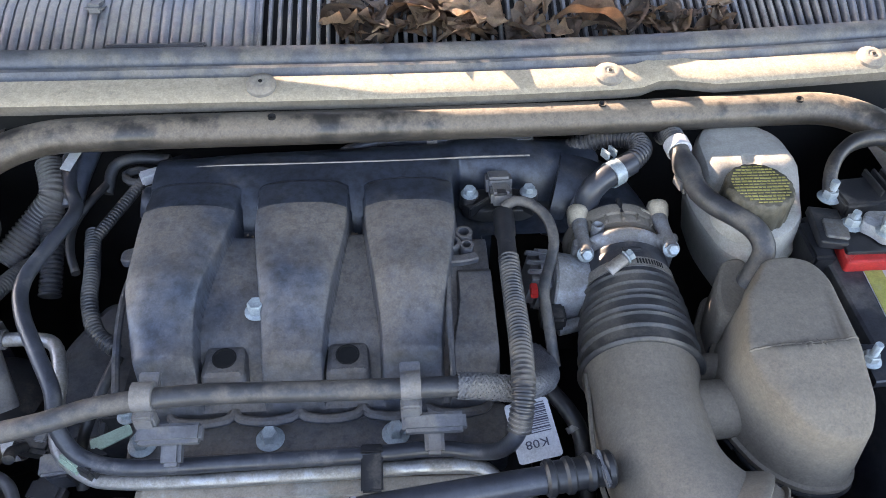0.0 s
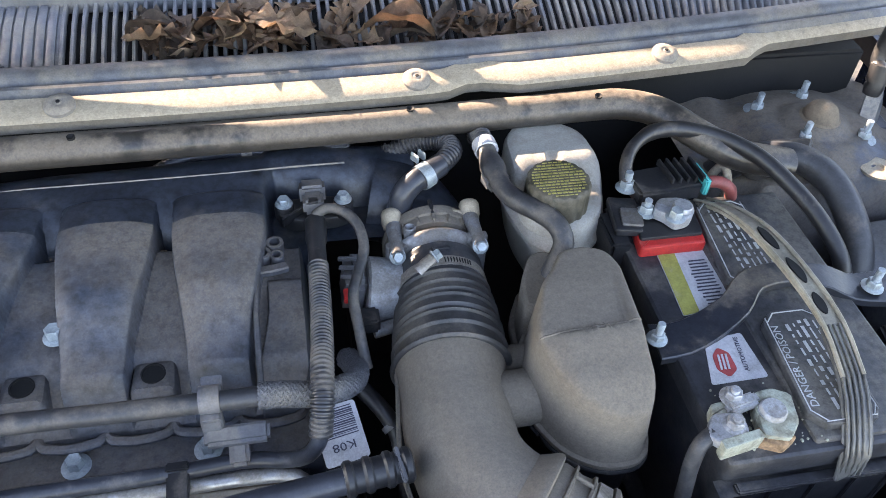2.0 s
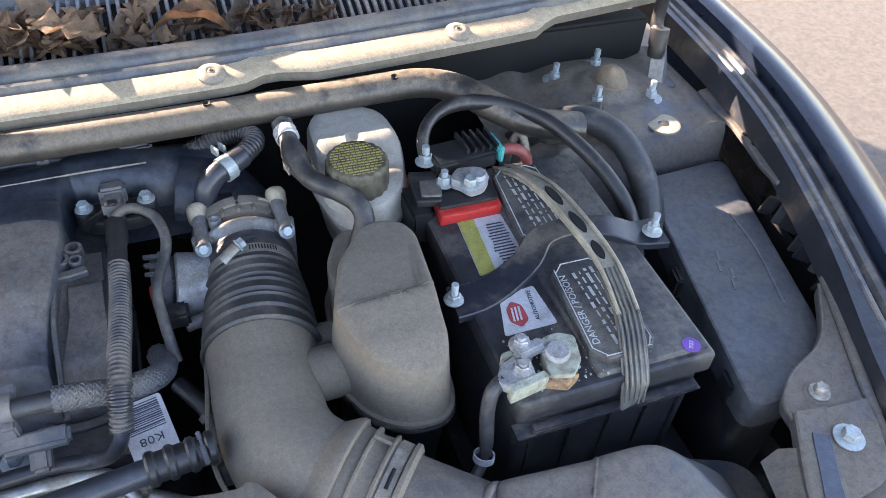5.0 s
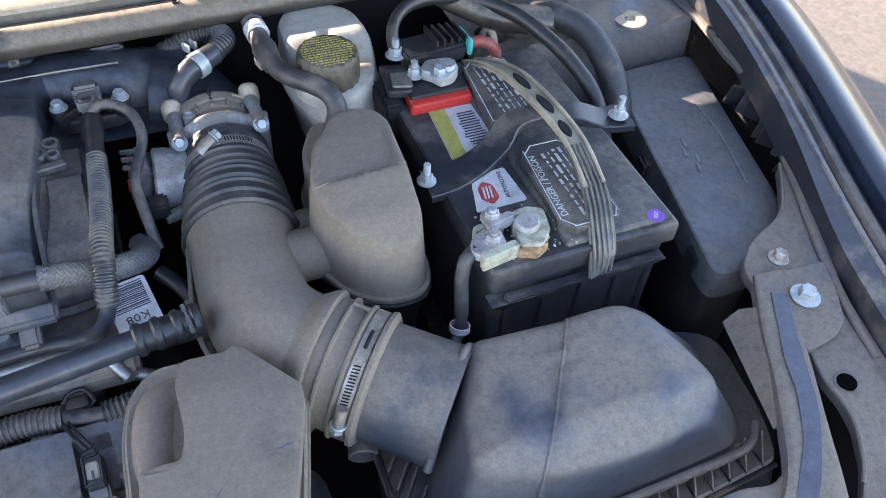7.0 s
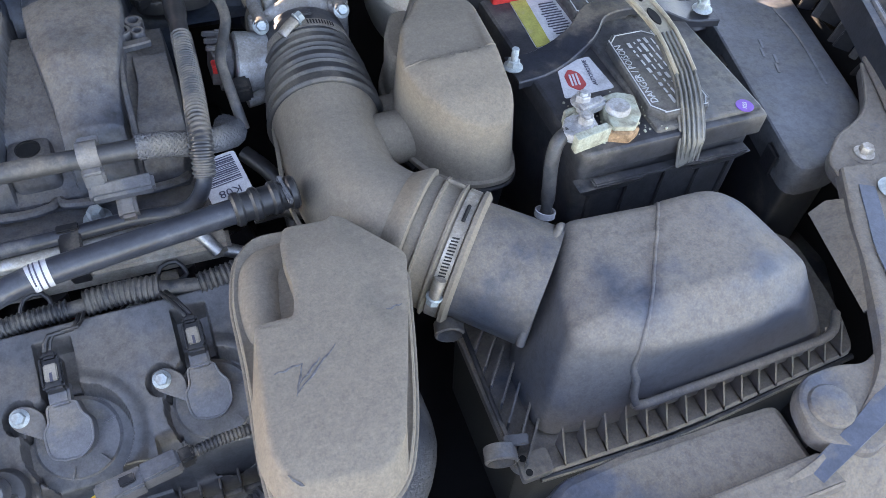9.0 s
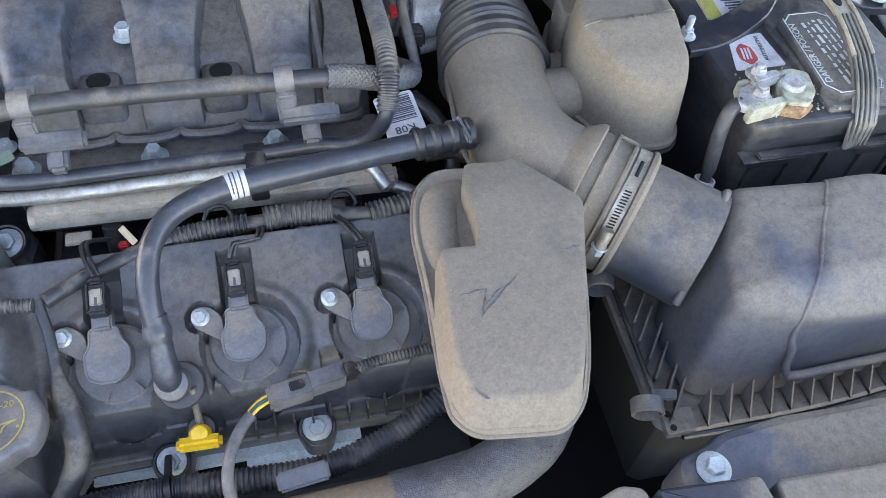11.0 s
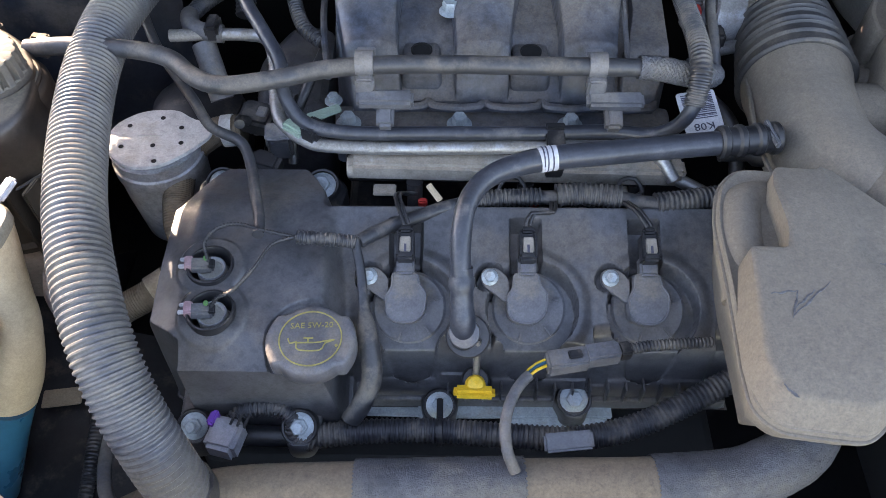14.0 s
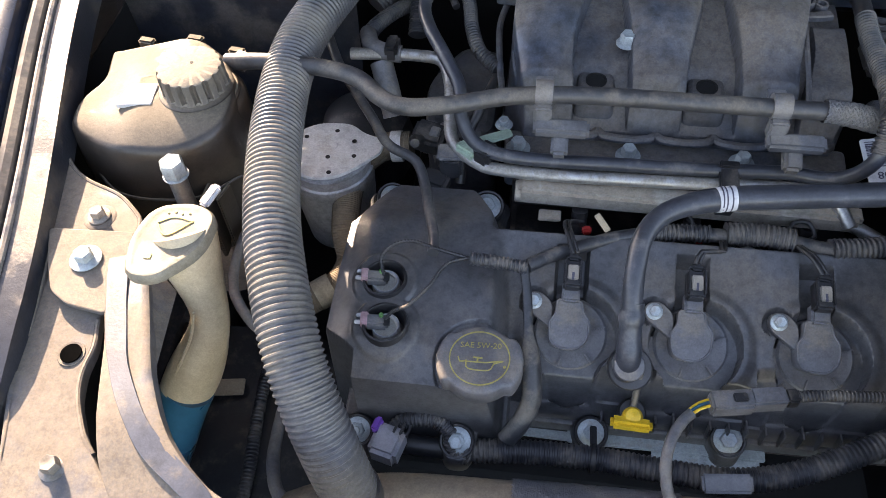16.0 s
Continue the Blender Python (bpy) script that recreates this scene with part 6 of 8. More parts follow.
c0 = coil(-0.050, 0.400, 0.934)
c0.rotation_euler = (radians(28), 0, 0)
for k in (1, 2):
    copy_thing(c0, pose(-0.050 + 0.1075 * k, 0.400, 0.934, 28, 0, 0))

# fuel rail and pipes
rail = thing("fuel_rail", (0.04, 0.53, 0.96), "dusty steel box-section fuel rail with mounting tabs", "fuel rail")
part("beam", box((0.052, 0.5300, 0.968), (0.320, 0.022, 0.022), 0.004, (0, 0, -1.2)), M_RAIL, rail)
part("end_cap", lathe([(0.010, 0), (0.011, 0.002), (0.011, 0.012), (0.009, 0.013), (0.0005, 0.013)], (-0.098, 0.533, 0.965), (-1, 0, 0), 18), M_RAIL, rail)
for tx in (-0.075, 0.15):
    part("tab", box((tx, 0.517, 0.950), (0.022, 0.014, 0.003), 0.001), M_RAIL, rail)
for k in range(3):
    ix = -0.046 + 0.1075 * k
    inj = part("injector", sweep([(ix, 0.521, 0.958), (ix, 0.514, 0.93), (ix, 0.510, 0.895)], 0.008, seg=14), M_BLACK, rail, "black fuel injector")
    part("red_lock", box((ix + 0.008, 0.506, 0.945), (0.009, 0.007, 0.008), 0.0015), M_RED, inj, "red connector lock")
hose("fuel_pipe", [(-0.30, 0.672, 1.01), (-0.26, 0.672, 1.012), (-0.224, 0.672, 1.012), (-0.200, 0.665, 1.012), (-0.188, 0.635, 1.008), (-0.184, 0.60, 1.0), (-0.176, 0.568, 0.99), (-0.150, 0.547, 0.986), (-0.125, 0.540, 0.986), (-0.06, 0.537, 0.987), (0.07, 0.537, 0.990), (0.14, 0.538, 0.990), (0.18, 0.534, 0.988), (0.20, 0.515, 0.97)], 0.0065, M_PIPE, "bright bent steel fuel pipe")
hose("fuel_pipe", [(0.175, 0.535, 0.968), (0.20, 0.524, 0.965), (0.24, 0.506, 0.955), (0.30, 0.48, 0.93)], 0.0065, M_PIPE, "short bright steel fuel pipe")
VH = thing("vacuum_hose", (0.0, 0.545, 0.99), "thin black rubber vacuum hose with corrugated end tube", "hose")
run(VH, "tube", [(-0.232, 0.885, 1.05), (-0.215, 0.83, 1.055), (-0.198, 0.79, 1.06), (-0.208, 0.745, 1.062), (-0.220, 0.70, 1.060), (-0.212, 0.665, 1.058), (-0.190, 0.625, 1.052), (-0.172, 0.593, 1.042), (-0.168, 0.570, 1.025), (-0.150, 0.553, 1.005), (-0.11, 0.5445, 1.0), (-0.02, 0.5445, 1.0), (0.077, 0.546, 1.0), (0.14, 0.549, 1.0), (0.172, 0.543, 1.002), (0.192, 0.534, 1.020), (0.2035, 0.535, 1.045), (0.2075, 0.552, 1.066), (0.2095, 0.578, 1.0725), (0.2110, 0.605, 1.069), (0.2115, 0.64, 1.058)], 0.0068, M_RUBBER_CLEAN, "thin black rubber vacuum hose")
run(VH, "corrugated_tube", [(0.2035, 0.535, 1.045), (0.2075, 0.552, 1.066), (0.2095, 0.578, 1.0725), (0.2120, 0.615, 1.068), (0.2140, 0.67, 1.060), (0.2150, 0.71, 1.060)], 0.0100, M_CORR, "black corrugated loom tube", "loom", ribs=(0.0042, 0.0014))
run(VH, "connector", [(0.2145, 0.705, 1.060), (0.2155, 0.735, 1.060), (0.2165, 0.768, 1.060)], lambda u: 0.0088 if u < 0.55 else 0.0105, M_BLACK, "black quick connector on the purge hose", "connector")
for tx in (0.086,):
    cb = thing("pipe_clip", (tx, 0.538, 0.99), "black plastic double pipe clip", "clip")
    part("saddle", box((tx, 0.5305, 1.0005), (0.018, 0.034, 0.006), 0.0015, (10, 0, 0)), M_BLACK, cb)
    part("jaw", box((tx, 0.5465, 1.0085), (0.018, 0.008, 0.003), 0.001), M_BLACK, cb)
    part("leg", box((tx, 0.514, 0.985), (0.016, 0.004, 0.034), 0.001, (20, 0, 0)), M_BLACK, cb)

# coolant hose across the front of the manifold, with two clip brackets
HH = thing("heater_hose", (0.0, 0.57, 1.045), "dusty black rubber coolant hose with braided sleeve", "hose")
run(HH, "tube", [(-0.405, 0.598, 1.052), (-0.36, 0.592, 1.060), (-0.30, 0.587, 1.060), (-0.266, 0.577, 1.058), (-0.242, 0.556, 1.056), (-0.215, 0.545, 1.056), (-0.17, 0.552, 1.057), (-0.12, 0.566, 1.058), (-0.05, 0.572, 1.059), (0.05, 0.570, 1.060), (0.10, 0.5695, 1.060), (0.17, 0.570, 1.058), (0.205, 0.571, 1.050), (0.232, 0.588, 1.035), (0.240, 0.615, 1.015), (0.232, 0.645, 1.0)], 0.0085, M_RUBBER, "dusty black rubber coolant hose")
run(HH, "braided_sleeve", [(0.157, 0.570, 1.0595), (0.18, 0.570, 1.057), (0.207, 0.572, 1.049), (0.232, 0.588, 1.035), (0.240, 0.615, 1.016), (0.234, 0.640, 1.002)], 0.0102, M_BRAID_IN, "black braided sleeve on the coolant hose", "sleeve", seg=28)
part("weave", braid([(0.157, 0.570, 1.0595), (0.18, 0.570, 1.057), (0.207, 0.572, 1.049), (0.232, 0.588, 1.035), (0.240, 0.615, 1.016), (0.234, 0.640, 1.002)], 0.0105, 12, 0.046, 0.0014), M_BRAID, HH)


for bx in (-0.090, 0.1195):
    hc = thing("hose_clip", (bx, 0.565, 1.03), "grey plastic hose clip on a cross-shaped bracket", "clip", "hose clips on the manifold")
    part("jaw", sweep([(bx - 0.008, 0.5715, 1.0605), (bx, 0.5715, 1.0605), (bx + 0.008, 0.5715, 1.0605)], 0.0116, seg=20), M_GREYPL, hc)
    part("upper_lug", box((bx, 0.590, 1.055), (0.017, 0.014, 0.004), 0.001, (25, 0, 0)), M_GREYPL, hc)
    part("cross_bar", box((bx + 0.018, 0.552, 1.035), (0.052, 0.016, 0.012), 0.003, (15, 0, 0)), M_GREYPL, hc)
    part("leg", box((bx + 0.018, 0.548, 1.022), (0.016, 0.030, 0.014), 0.003, (25, 0, 0)), M_GREYPL, hc)
    part("stem", box((bx, 0.560, 1.045), (0.017, 0.012, 0.020), 0.002), M_GREYPL, hc)

# breather hose in front
pcv = thing("breather_hose", (0.0, 0.35, 0.95), "black rubber breather hose with quick connectors", "hose")
part("hose", sweep([(-0.001, 0.372, 0.982), (-0.0035, 0.389, 1.004), (-0.003, 0.410, 1.021), (0.002, 0.434, 1.029), (0.016, 0.455, 1.034), (0.040, 0.469, 1.036), (0.070, 0.4775, 1.037), (0.12, 0.484, 1.038), (0.18, 0.491, 1.039), (0.235, 0.497, 1.040)], lambda u: 0.0088 + 0.0018 * st(0.25, 0.5, u), seg=18), M_RUBBER_CLEAN, pcv)
part("end_fitting", sweep([(0.218, 0.4955, 1.040), (0.235, 0.4975, 1.040), (0.255, 0.500, 1.040), (0.272, 0.502, 1.040)], lambda u: 0.0125 + 0.002 * (math.sin(u * 22) > 0.2), seg=18, step=0.002), M_BLACK, pcv, "black quick connector")
part("clip", box((0.262, 0.497, 1.050), (0.004, 0.030, 0.006), 0.001, (0, 0, 8)), M_GREYPL, pcv)
part("end_fitting", sweep([(-0.0025, 0.388, 1.002), (-0.002, 0.371, 0.982), (-0.001, 0.358, 0.964), (0.0, 0.356, 0.940)], lambda u: 0.0095 + 0.0014 * (abs(u - 0.18) < 0.05) + 0.0014 * st(0.4, 0.6, u), seg=20, step=0.003), M_RUBBER_CLEAN, pcv, "black elbow fitting")
part("elbow_cap", lathe([(0.0125, -0.02), (0.0135, 0.0), (0.0125, 0.004), (0.010, 0.005), (0.0005, 0.0055)], (0.0005, 0.3535, 0.956), (0, -0.55, 0.85), 28), M_GREYPL, pcv)
part("elbow_seat", lathe([(0.0195, -0.012), (0.0195, -0.002), (0.0180, 0.0), (0.0125, 0.0)], (0.004, 0.3600, 0.940), (0, -0.5, 0.87), 28), M_RUBBER, pcv)
lab = part("print_band", sweep([(0.0625, 0.4755, 1.0368), (0.070, 0.4775, 1.037), (0.0775, 0.4788, 1.0371)], 0.0111, seg=18), M_LABEL, pcv, "white printed band")
for dx in (-0.0045, -0.0015, 0.003):
    part("print_bar", sweep([(0.0695 + dx, 0.4773 + dx * 0.2, 1.0372), (0.0707 + dx, 0.4775 + dx * 0.2, 1.0372)], 0.01125, seg=18), M_INK, lab)

# wiring looms on the engine
WL = thing("wiring_loom", (0.0, 0.485, 0.96), "black taped and corrugated wiring loom behind the coils", "loom")
run(WL, "taped_run", [(-0.092, 0.437, 0.972), (-0.070, 0.452, 0.972), (-0.045, 0.464, 0.972), (-0.018, 0.476, 0.972), (0.010, 0.485, 0.972)], 0.0065, M_CORR)
run(WL, "corrugated_tube", [(0.008, 0.485, 0.972), (0.035, 0.489, 0.972), (0.072, 0.491, 0.972)], 0.0088, M_CORR, ribs=(0.0040, 0.0012))
run(WL, "taped_run", [(0.070, 0.490, 0.972), (0.088, 0.490, 0.972)], 0.0068, M_CORR)
run(WL, "corrugated_tube", [(0.086, 0.491, 0.974), (0.115, 0.493, 0.974), (0.146, 0.489, 0.974)], 0.0115, M_CORR, ribs=(0.0046, 0.0014))
run(WL, "taped_run", [(0.144, 0.489, 0.973), (0.165, 0.484, 0.973), (0.18, 0.482, 0.973)], 0.0070, M_CORR)
run(WL, "corrugated_tube", [(0.177, 0.482, 0.973), (0.200, 0.485, 0.973), (0.235, 0.492, 0.973)], 0.0112, M_CORR, ribs=(0.0046, 0.0014))
run(WL, "corrugated_tube", [(-0.142, 0.422, 0.997), (-0.118, 0.420, 0.997), (-0.092, 0.419, 0.994)], 0.0062, M_CORR, ribs=(0.0036, 0.001))
hose("wiring_loom", [(-0.335, 0.705, 1.02), (-0.310, 0.655, 1.01), (-0.285, 0.620, 1.002), (-0.262, 0.588, 0.998), (-0.240, 0.556, 0.994), (-0.210, 0.540, 0.990), (-0.196, 0.510, 0.986), (-0.188, 0.480, 0.990), (-0.178, 0.445, 0.994), (-0.176, 0.425, 0.996)], 0.0052, M_RUBBER, "thin taped wiring loom", "loom")
hose("loom_tail", [(-0.096, 0.436, 0.978), (-0.090, 0.412, 0.962), (-0.086, 0.380, 0.946), (-0.080, 0.350, 0.926), (-0.079, 0.332, 0.912), (-0.088, 0.316, 0.896), (-0.098, 0.308, 0.882)], lambda u: 0.0045 + 0.005 * st(0.35, 0.5, u), M_CORR, "black tape-wrapped loom branch on the valve cover", "loom", flat=0.7)
hose("signal_wire", [(-0.219, 0.408, 0.976), (-0.222, 0.420, 0.990), (-0.212, 0.430, 0.997), (-0.195, 0.434, 0.999), (-0.168, 0.426, 1.0), (-0.142, 0.421, 0.998)], 0.0019, M_BLACK, "pair of twisted black wires", "wire", ribs=(0.003, 0.0005), seg=8)
hose("signal_wire", [(-0.211, 0.364, 0.974), (-0.203, 0.368, 0.984), (-0.190, 0.372, 0.990), (-0.174, 0.388, 0.998), (-0.162, 0.412, 0.999), (-0.142, 0.422, 0.998)], 0.0019, M_BLACK, "pair of twisted black wires", "wire", ribs=(0.003, 0.0005), seg=8)
for k, bx in enumerate((-0.053, 0.0545, 0.162)):
    pts = ([(bx + 0.001, 0.446, 0.984), (bx - 0.005, 0.462, 0.990), (bx - 0.008, 0.482, 0.984), (bx + 0.006, 0.498, 0.966)], [(bx, 0.446, 0.984), (bx + 0.005, 0.456, 0.990), (bx + 0.022, 0.460, 0.986), (bx + 0.026, 0.480, 0.976)], [(bx, 0.446, 0.984), (bx - 0.008, 0.460, 0.988), (bx - 0.016, 0.478, 0.980)])[k]
    hose("coil_wire", pts, 0.0020, M_BLACK, "thin black coil wires", "wire", seg=8)
    hose("coil_wire", [(a + 0.004, b + 0.001, c) for a, b, c in pts], 0.0016, M_BLACK, "thin black coil wires", "wire", seg=8)
single("cable_tag", box((-0.0265, 0.488, 0.980), (0.020, 0.006, 0.0015), 0.0005, (20, 10, -55)), M_CREAM, "small pale yellow cable tag on the loom", "tag")
for k, bx in enumerate((0.155, 0.045)):
    hose("injector_wire", [(bx - 0.012, 0.500, 0.965), (bx - 0.006, 0.512, 0.972), (bx + 0.008, 0.514, 0.972), (bx + 0.014, 0.503, 0.966), (bx + 0.004, 0.497, 0.965)], 0.0022, M_BLACK, "looped black injector wires", "wire", seg=8)

# front wiring loom with plugs
FL = thing("front_wiring_loom", (0.0, 0.303, 0.855), "black corrugated wiring loom along the valve cover front", "loom")
run(FL, "taped_run", [(-0.195, 0.300, 0.866), (-0.165, 0.299, 0.866), (-0.127, 0.300, 0.866)], 0.0095, M_BLACK)
run(FL, "corrugated_tube", [(-0.130, 0.300, 0.866), (-0.08, 0.305, 0.866), (-0.02, 0.306, 0.866), (0.04, 0.302, 0.866), (0.10, 0.299, 0.868), (0.148, 0.307, 0.872), (0.192, 0.323, 0.880), (0.240, 0.345, 0.89)], 0.0115, M_CORR, ribs=(0.0046, 0.0014))
run(FL, "corrugated_tube", [(-0.205, 0.300, 0.885), (-0.19, 0.311, 0.892), (-0.165, 0.314, 0.892), (-0.150, 0.308, 0.885), (-0.146, 0.295, 0.873), (-0.13, 0.292, 0.868)], 0.0075, M_CORR, ribs=(0.0038, 0.0012))
for bx, by in ((-0.0195, 0.312), (-0.133, 0.306)):
    lc = thing("loom_clip", (bx, by, 0.86), "black plastic loom clip", "clip", "loom clips")
    part("band", sweep([(bx - 0.002, by - 0.006, 0.866), (bx + 0.002, by - 0.006, 0.866)], 0.0140, seg=18), M_BLACK, lc)
    part("tail", box((bx, by + 0.012, 0.872), (0.006, 0.024, 0.004), 0.001, (-15, 0, 0)), M_BLACK, lc)
plug = thing("sensor_plug", (-0.205, 0.293, 0.88), "grey-lilac electrical plug in the sun", "plug")
part("body", box((-0.203, 0.288, 0.888), (0.028, 0.030, 0.024), 0.004, (0, 0, -14)), mat("lilac_plastic", (0.24, 0.24, 0.27), 0.4, dust=0.3), plug)
part("lock", box((-0.2135, 0.301, 0.898), (0.008, 0.014, 0.008), 0.002, (0, 0, -14)), M_PURPLE, plug)
for k in range(3):
    part("slot", box((-0.196 + 0.006 * k, 0.300 - 0.0015 * k, 0.9005), (0.0022, 0.012, 0.002), 0.0004, (0, 0, -14)), M_BLACK, plug)
inline = thing("inline_plug", (0.105, 0.342, 0.925), "black inline wire connector with yellow and blue wires", "plug")
part("socket", box((0.088, 0.339, 0.936), (0.036, 0.018, 0.016), 0.002, (0, 0, 10)), M_GREYPL, inline)
part("sleeve", box((0.118, 0.345, 0.937), (0.030, 0.016, 0.017), 0.002, (0, 0, 10)), M_GREYPL, inline)
part("tail", box((0.138, 0.3485, 0.937), (0.012, 0.013, 0.013), 0.002, (0, 0, 10)), M_BLACK, inline)
part("latch", box((0.094, 0.340, 0.9455), (0.012, 0.008, 0.003), 0.001, (0, 0, 10)), M_BLACK, inline)
for dx, m_ in ((-0.0025, M_YELLOW), (0.001, M_BLUE), (0.0035, M_YELLOW)):
    part("wire", sweep([(0.072, 0.337 + dx, 0.936), (0.062, 0.333 + dx, 0.935), (0.052, 0.325 + dx, 0.932), (0.048, 0.319 + dx * 0.5, 0.930)], 0.0014, seg=6), m_, inline)
hose("grey_wire_tube", [(0.0560, 0.3275, 0.932), (0.0490, 0.3205, 0.931), (0.040, 0.306, 0.930), (0.034, 0.285, 0.928), (0.035, 0.265, 0.922), (0.042, 0.250, 0.912)], 0.0048, M_GREYPL, "grey plastic wire tube", "tube")
hose("plug_loom", [(0.140, 0.349, 0.937), (0.152, 0.352, 0.937), (0.165, 0.354, 0.937), (0.215, 0.358, 0.937)], lambda u: 0.0052, M_CORR, "thin black corrugated loom", "loom", ribs=(0.0032, 0.001))
# dipstick
dip = thing("oil_dipstick", (0.011, 0.327, 0.87), "yellow plastic oil dipstick handle", "dipstick")
part("handle", box((0.0105, 0.3275, 0.899), (0.0365, 0.0125, 0.010), 0.003, (-20, 0, -2)), M_YELLOW, dip)
part("dome", lathe([(0.0095, 0.0), (0.0090, 0.004), (0.0065, 0.007), (0.0005, 0.008)], (0.0115, 0.3345, 0.898), (0, -0.3, 1), 20), M_YELLOW, dip)
part("stopper", lathe([(0.0125, -0.012), (0.0130, -0.004), (0.0110, 0.0), (0.0005, 0.0005)], (0.012, 0.341, 0.895), (0, -0.4, 1), 22), M_BLACK, dip)
part("tube", sweep([(0.012, 0.343, 0.900), (0.0125, 0.352, 0.925), (0.013, 0.357, 0.94)], 0.0032, seg=10), M_STEEL, dip)

# exhaust heat shield edge and front hose
single("heat_shield", join(box((-0.055, 0.343, 0.828), (0.070, 0.012, 0.003), 0.001, (4, 0, -1)), box((0.052, 0.342, 0.830), (0.185, 0.013, 0.004), 0.001, (4, 0, 0.5)), box((0.09, 0.333, 0.826), (0.10, 0.010, 0.003), 0.001, (12, 0, 0))), M_ZINC, "bright aluminium heat shield strip below the valve cover", "heat shield")
# engine block in the same shade black as the bay
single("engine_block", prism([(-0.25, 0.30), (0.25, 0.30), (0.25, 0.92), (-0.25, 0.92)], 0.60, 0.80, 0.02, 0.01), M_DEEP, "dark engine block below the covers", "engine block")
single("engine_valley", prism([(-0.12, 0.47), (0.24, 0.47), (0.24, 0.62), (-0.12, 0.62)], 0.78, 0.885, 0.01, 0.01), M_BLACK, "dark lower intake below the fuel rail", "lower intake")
single("pad_clip", box((0.089, 0.282, 0.900), (0.042, 0.016, 0.008), 0.002, (15, 0, 6)), M_GREYPL, "grey plastic pad clip on the hose", "clip")
rh = thing("radiator_hose", (0.05, 0.25, 0.88), "large tan dust-covered radiator hose with braided sleeves", "hose")
RH = [(-0.36, 0.175, 0.80), (-0.315, 0.196, 0.845), (-0.27, 0.220, 0.872), (-0.20, 0.238, 0.884), (-0.09, 0.243, 0.888), (0.06, 0.247, 0.888), (0.17, 0.250, 0.888), (0.24, 0.258, 0.890), (0.285, 0.280, 0.892), (0.312, 0.32, 0.885), (0.318, 0.37, 0.87), (0.318, 0.42, 0.85)]
part("hose", sweep(RH, 0.0235, seg=26), M_TANHOSE, rh)
for path_ in ([(-0.088, 0.243, 0.888), (0.0, 0.2455, 0.888), (0.050, 0.2468, 0.888)], [(0.158, 0.2495, 0.888), (0.20, 0.252, 0.889), (0.24, 0.258, 0.890), (0.285, 0.280, 0.892), (0.312, 0.32, 0.885), (0.318, 0.37, 0.87), (0.318, 0.41, 0.855)]):
    sl = part("sleeve", sweep(path_, 0.0244, seg=40), M_BRAID_IN, rh, "black braided sleeve")
    part("weave", braid(path_, 0.0248, 22, 0.115, 0.0021), M_BRAID, sl)

# stub and tubes between manifold and duct
hose("brake_vacuum_pipe", [(0.235, 0.518, 1.0), (0.262, 0.519, 1.0), (0.30, 0.518, 0.995)], lambda u: 0.0055 + 0.004 * st(0.4, 0.5, u), M_BLACK, "black pipe with rubber joint", "pipe")
hose("lower_hose", [(0.245, 0.615, 0.985), (0.262, 0.59, 0.98), (0.272, 0.57, 0.965), (0.275, 0.53, 0.93)], 0.008, M_BLACK, "black lower hose with clamp", "hose")
single("hose_clamp", hoop([(0.0085, -0.003), (0.0095, -0.003), (0.0095, 0.003), (0.0085, 0.003)], (0.267, 0.581, 0.972), (0.5, -0.8, -0.4), 20), M_GREYPL, "small grey hose clamp", "clamp")
hose("throttle_wire", [(0.2165, 0.770, 1.066), (0.228, 0.773, 1.072), (0.243, 0.768, 1.072), (0.256, 0.750, 1.070), (0.260, 0.725, 1.062), (0.252, 0.70, 1.055), (0.244, 0.675, 1.050), (0.246, 0.645, 1.035), (0.250, 0.62, 1.01)], 0.0052, M_RUBBER, "taped black wire bundle", "loom")
tag = thing("barcode_tag", (0.222, 0.548, 1.005), "white paper tag with barcode and lettering", "tag")
TM = pose(0.2195, 0.5500, 1.020, 22, 0, 12) @ Matrix.Diagonal((1, 0.80, 1, 1))
def on_tag(x, y, w_, h_, m_, nm="bar", z=0.0006):
    b = box((x, y, z), (w_, h_, 0.0006), 0)
    bmesh.ops.transform(b, matrix=TM, verts=b.verts)
    return part(nm, b, m_, tag, smooth=False)


b = prism([(-0.019, -0.031), (0.019, -0.031), (0.019, 0.031), (-0.019, 0.031)], -0.0005, 0.0003, 0.004, 0.0002)
bmesh.ops.transform(b, matrix=TM, verts=b.verts)
part("card", b, M_LABEL, tag)
yy = -0.003
while yy < 0.027:
    h_ = random.choice((0.0006, 0.0010, 0.0016))
    on_tag(0, yy, 0.030, h_, M_INK)
    yy += h_ + random.choice((0.0008, 0.0013))
lettering("K08", (0, -0.0135, 0.0008), 0.0125, M_INK, 180, parent=tag, frame_m=TM)

# vacuum line behind the plenum
hose("vacuum_line", [(0.05, 0.905, 1.02), (0.09, 0.915, 1.032), (0.15, 0.917, 1.034), (0.20, 0.916, 1.032)], 0.0055, M_BLACK, "black vacuum line behind the plenum")
for bx in (0.105, 0.147):
    single("line_mark", sweep([(bx - 0.004, 0.9165, 1.034), (bx + 0.004, 0.9168, 1.034)], 0.0062, seg=14), M_LABEL, "white band on the vacuum line", "band", "bands on the vacuum line")
single("line_plug", box((0.21, 0.914, 1.034), (0.04, 0.014, 0.014), 0.003), M_BLACK, "black connector of the vacuum line", "connector")

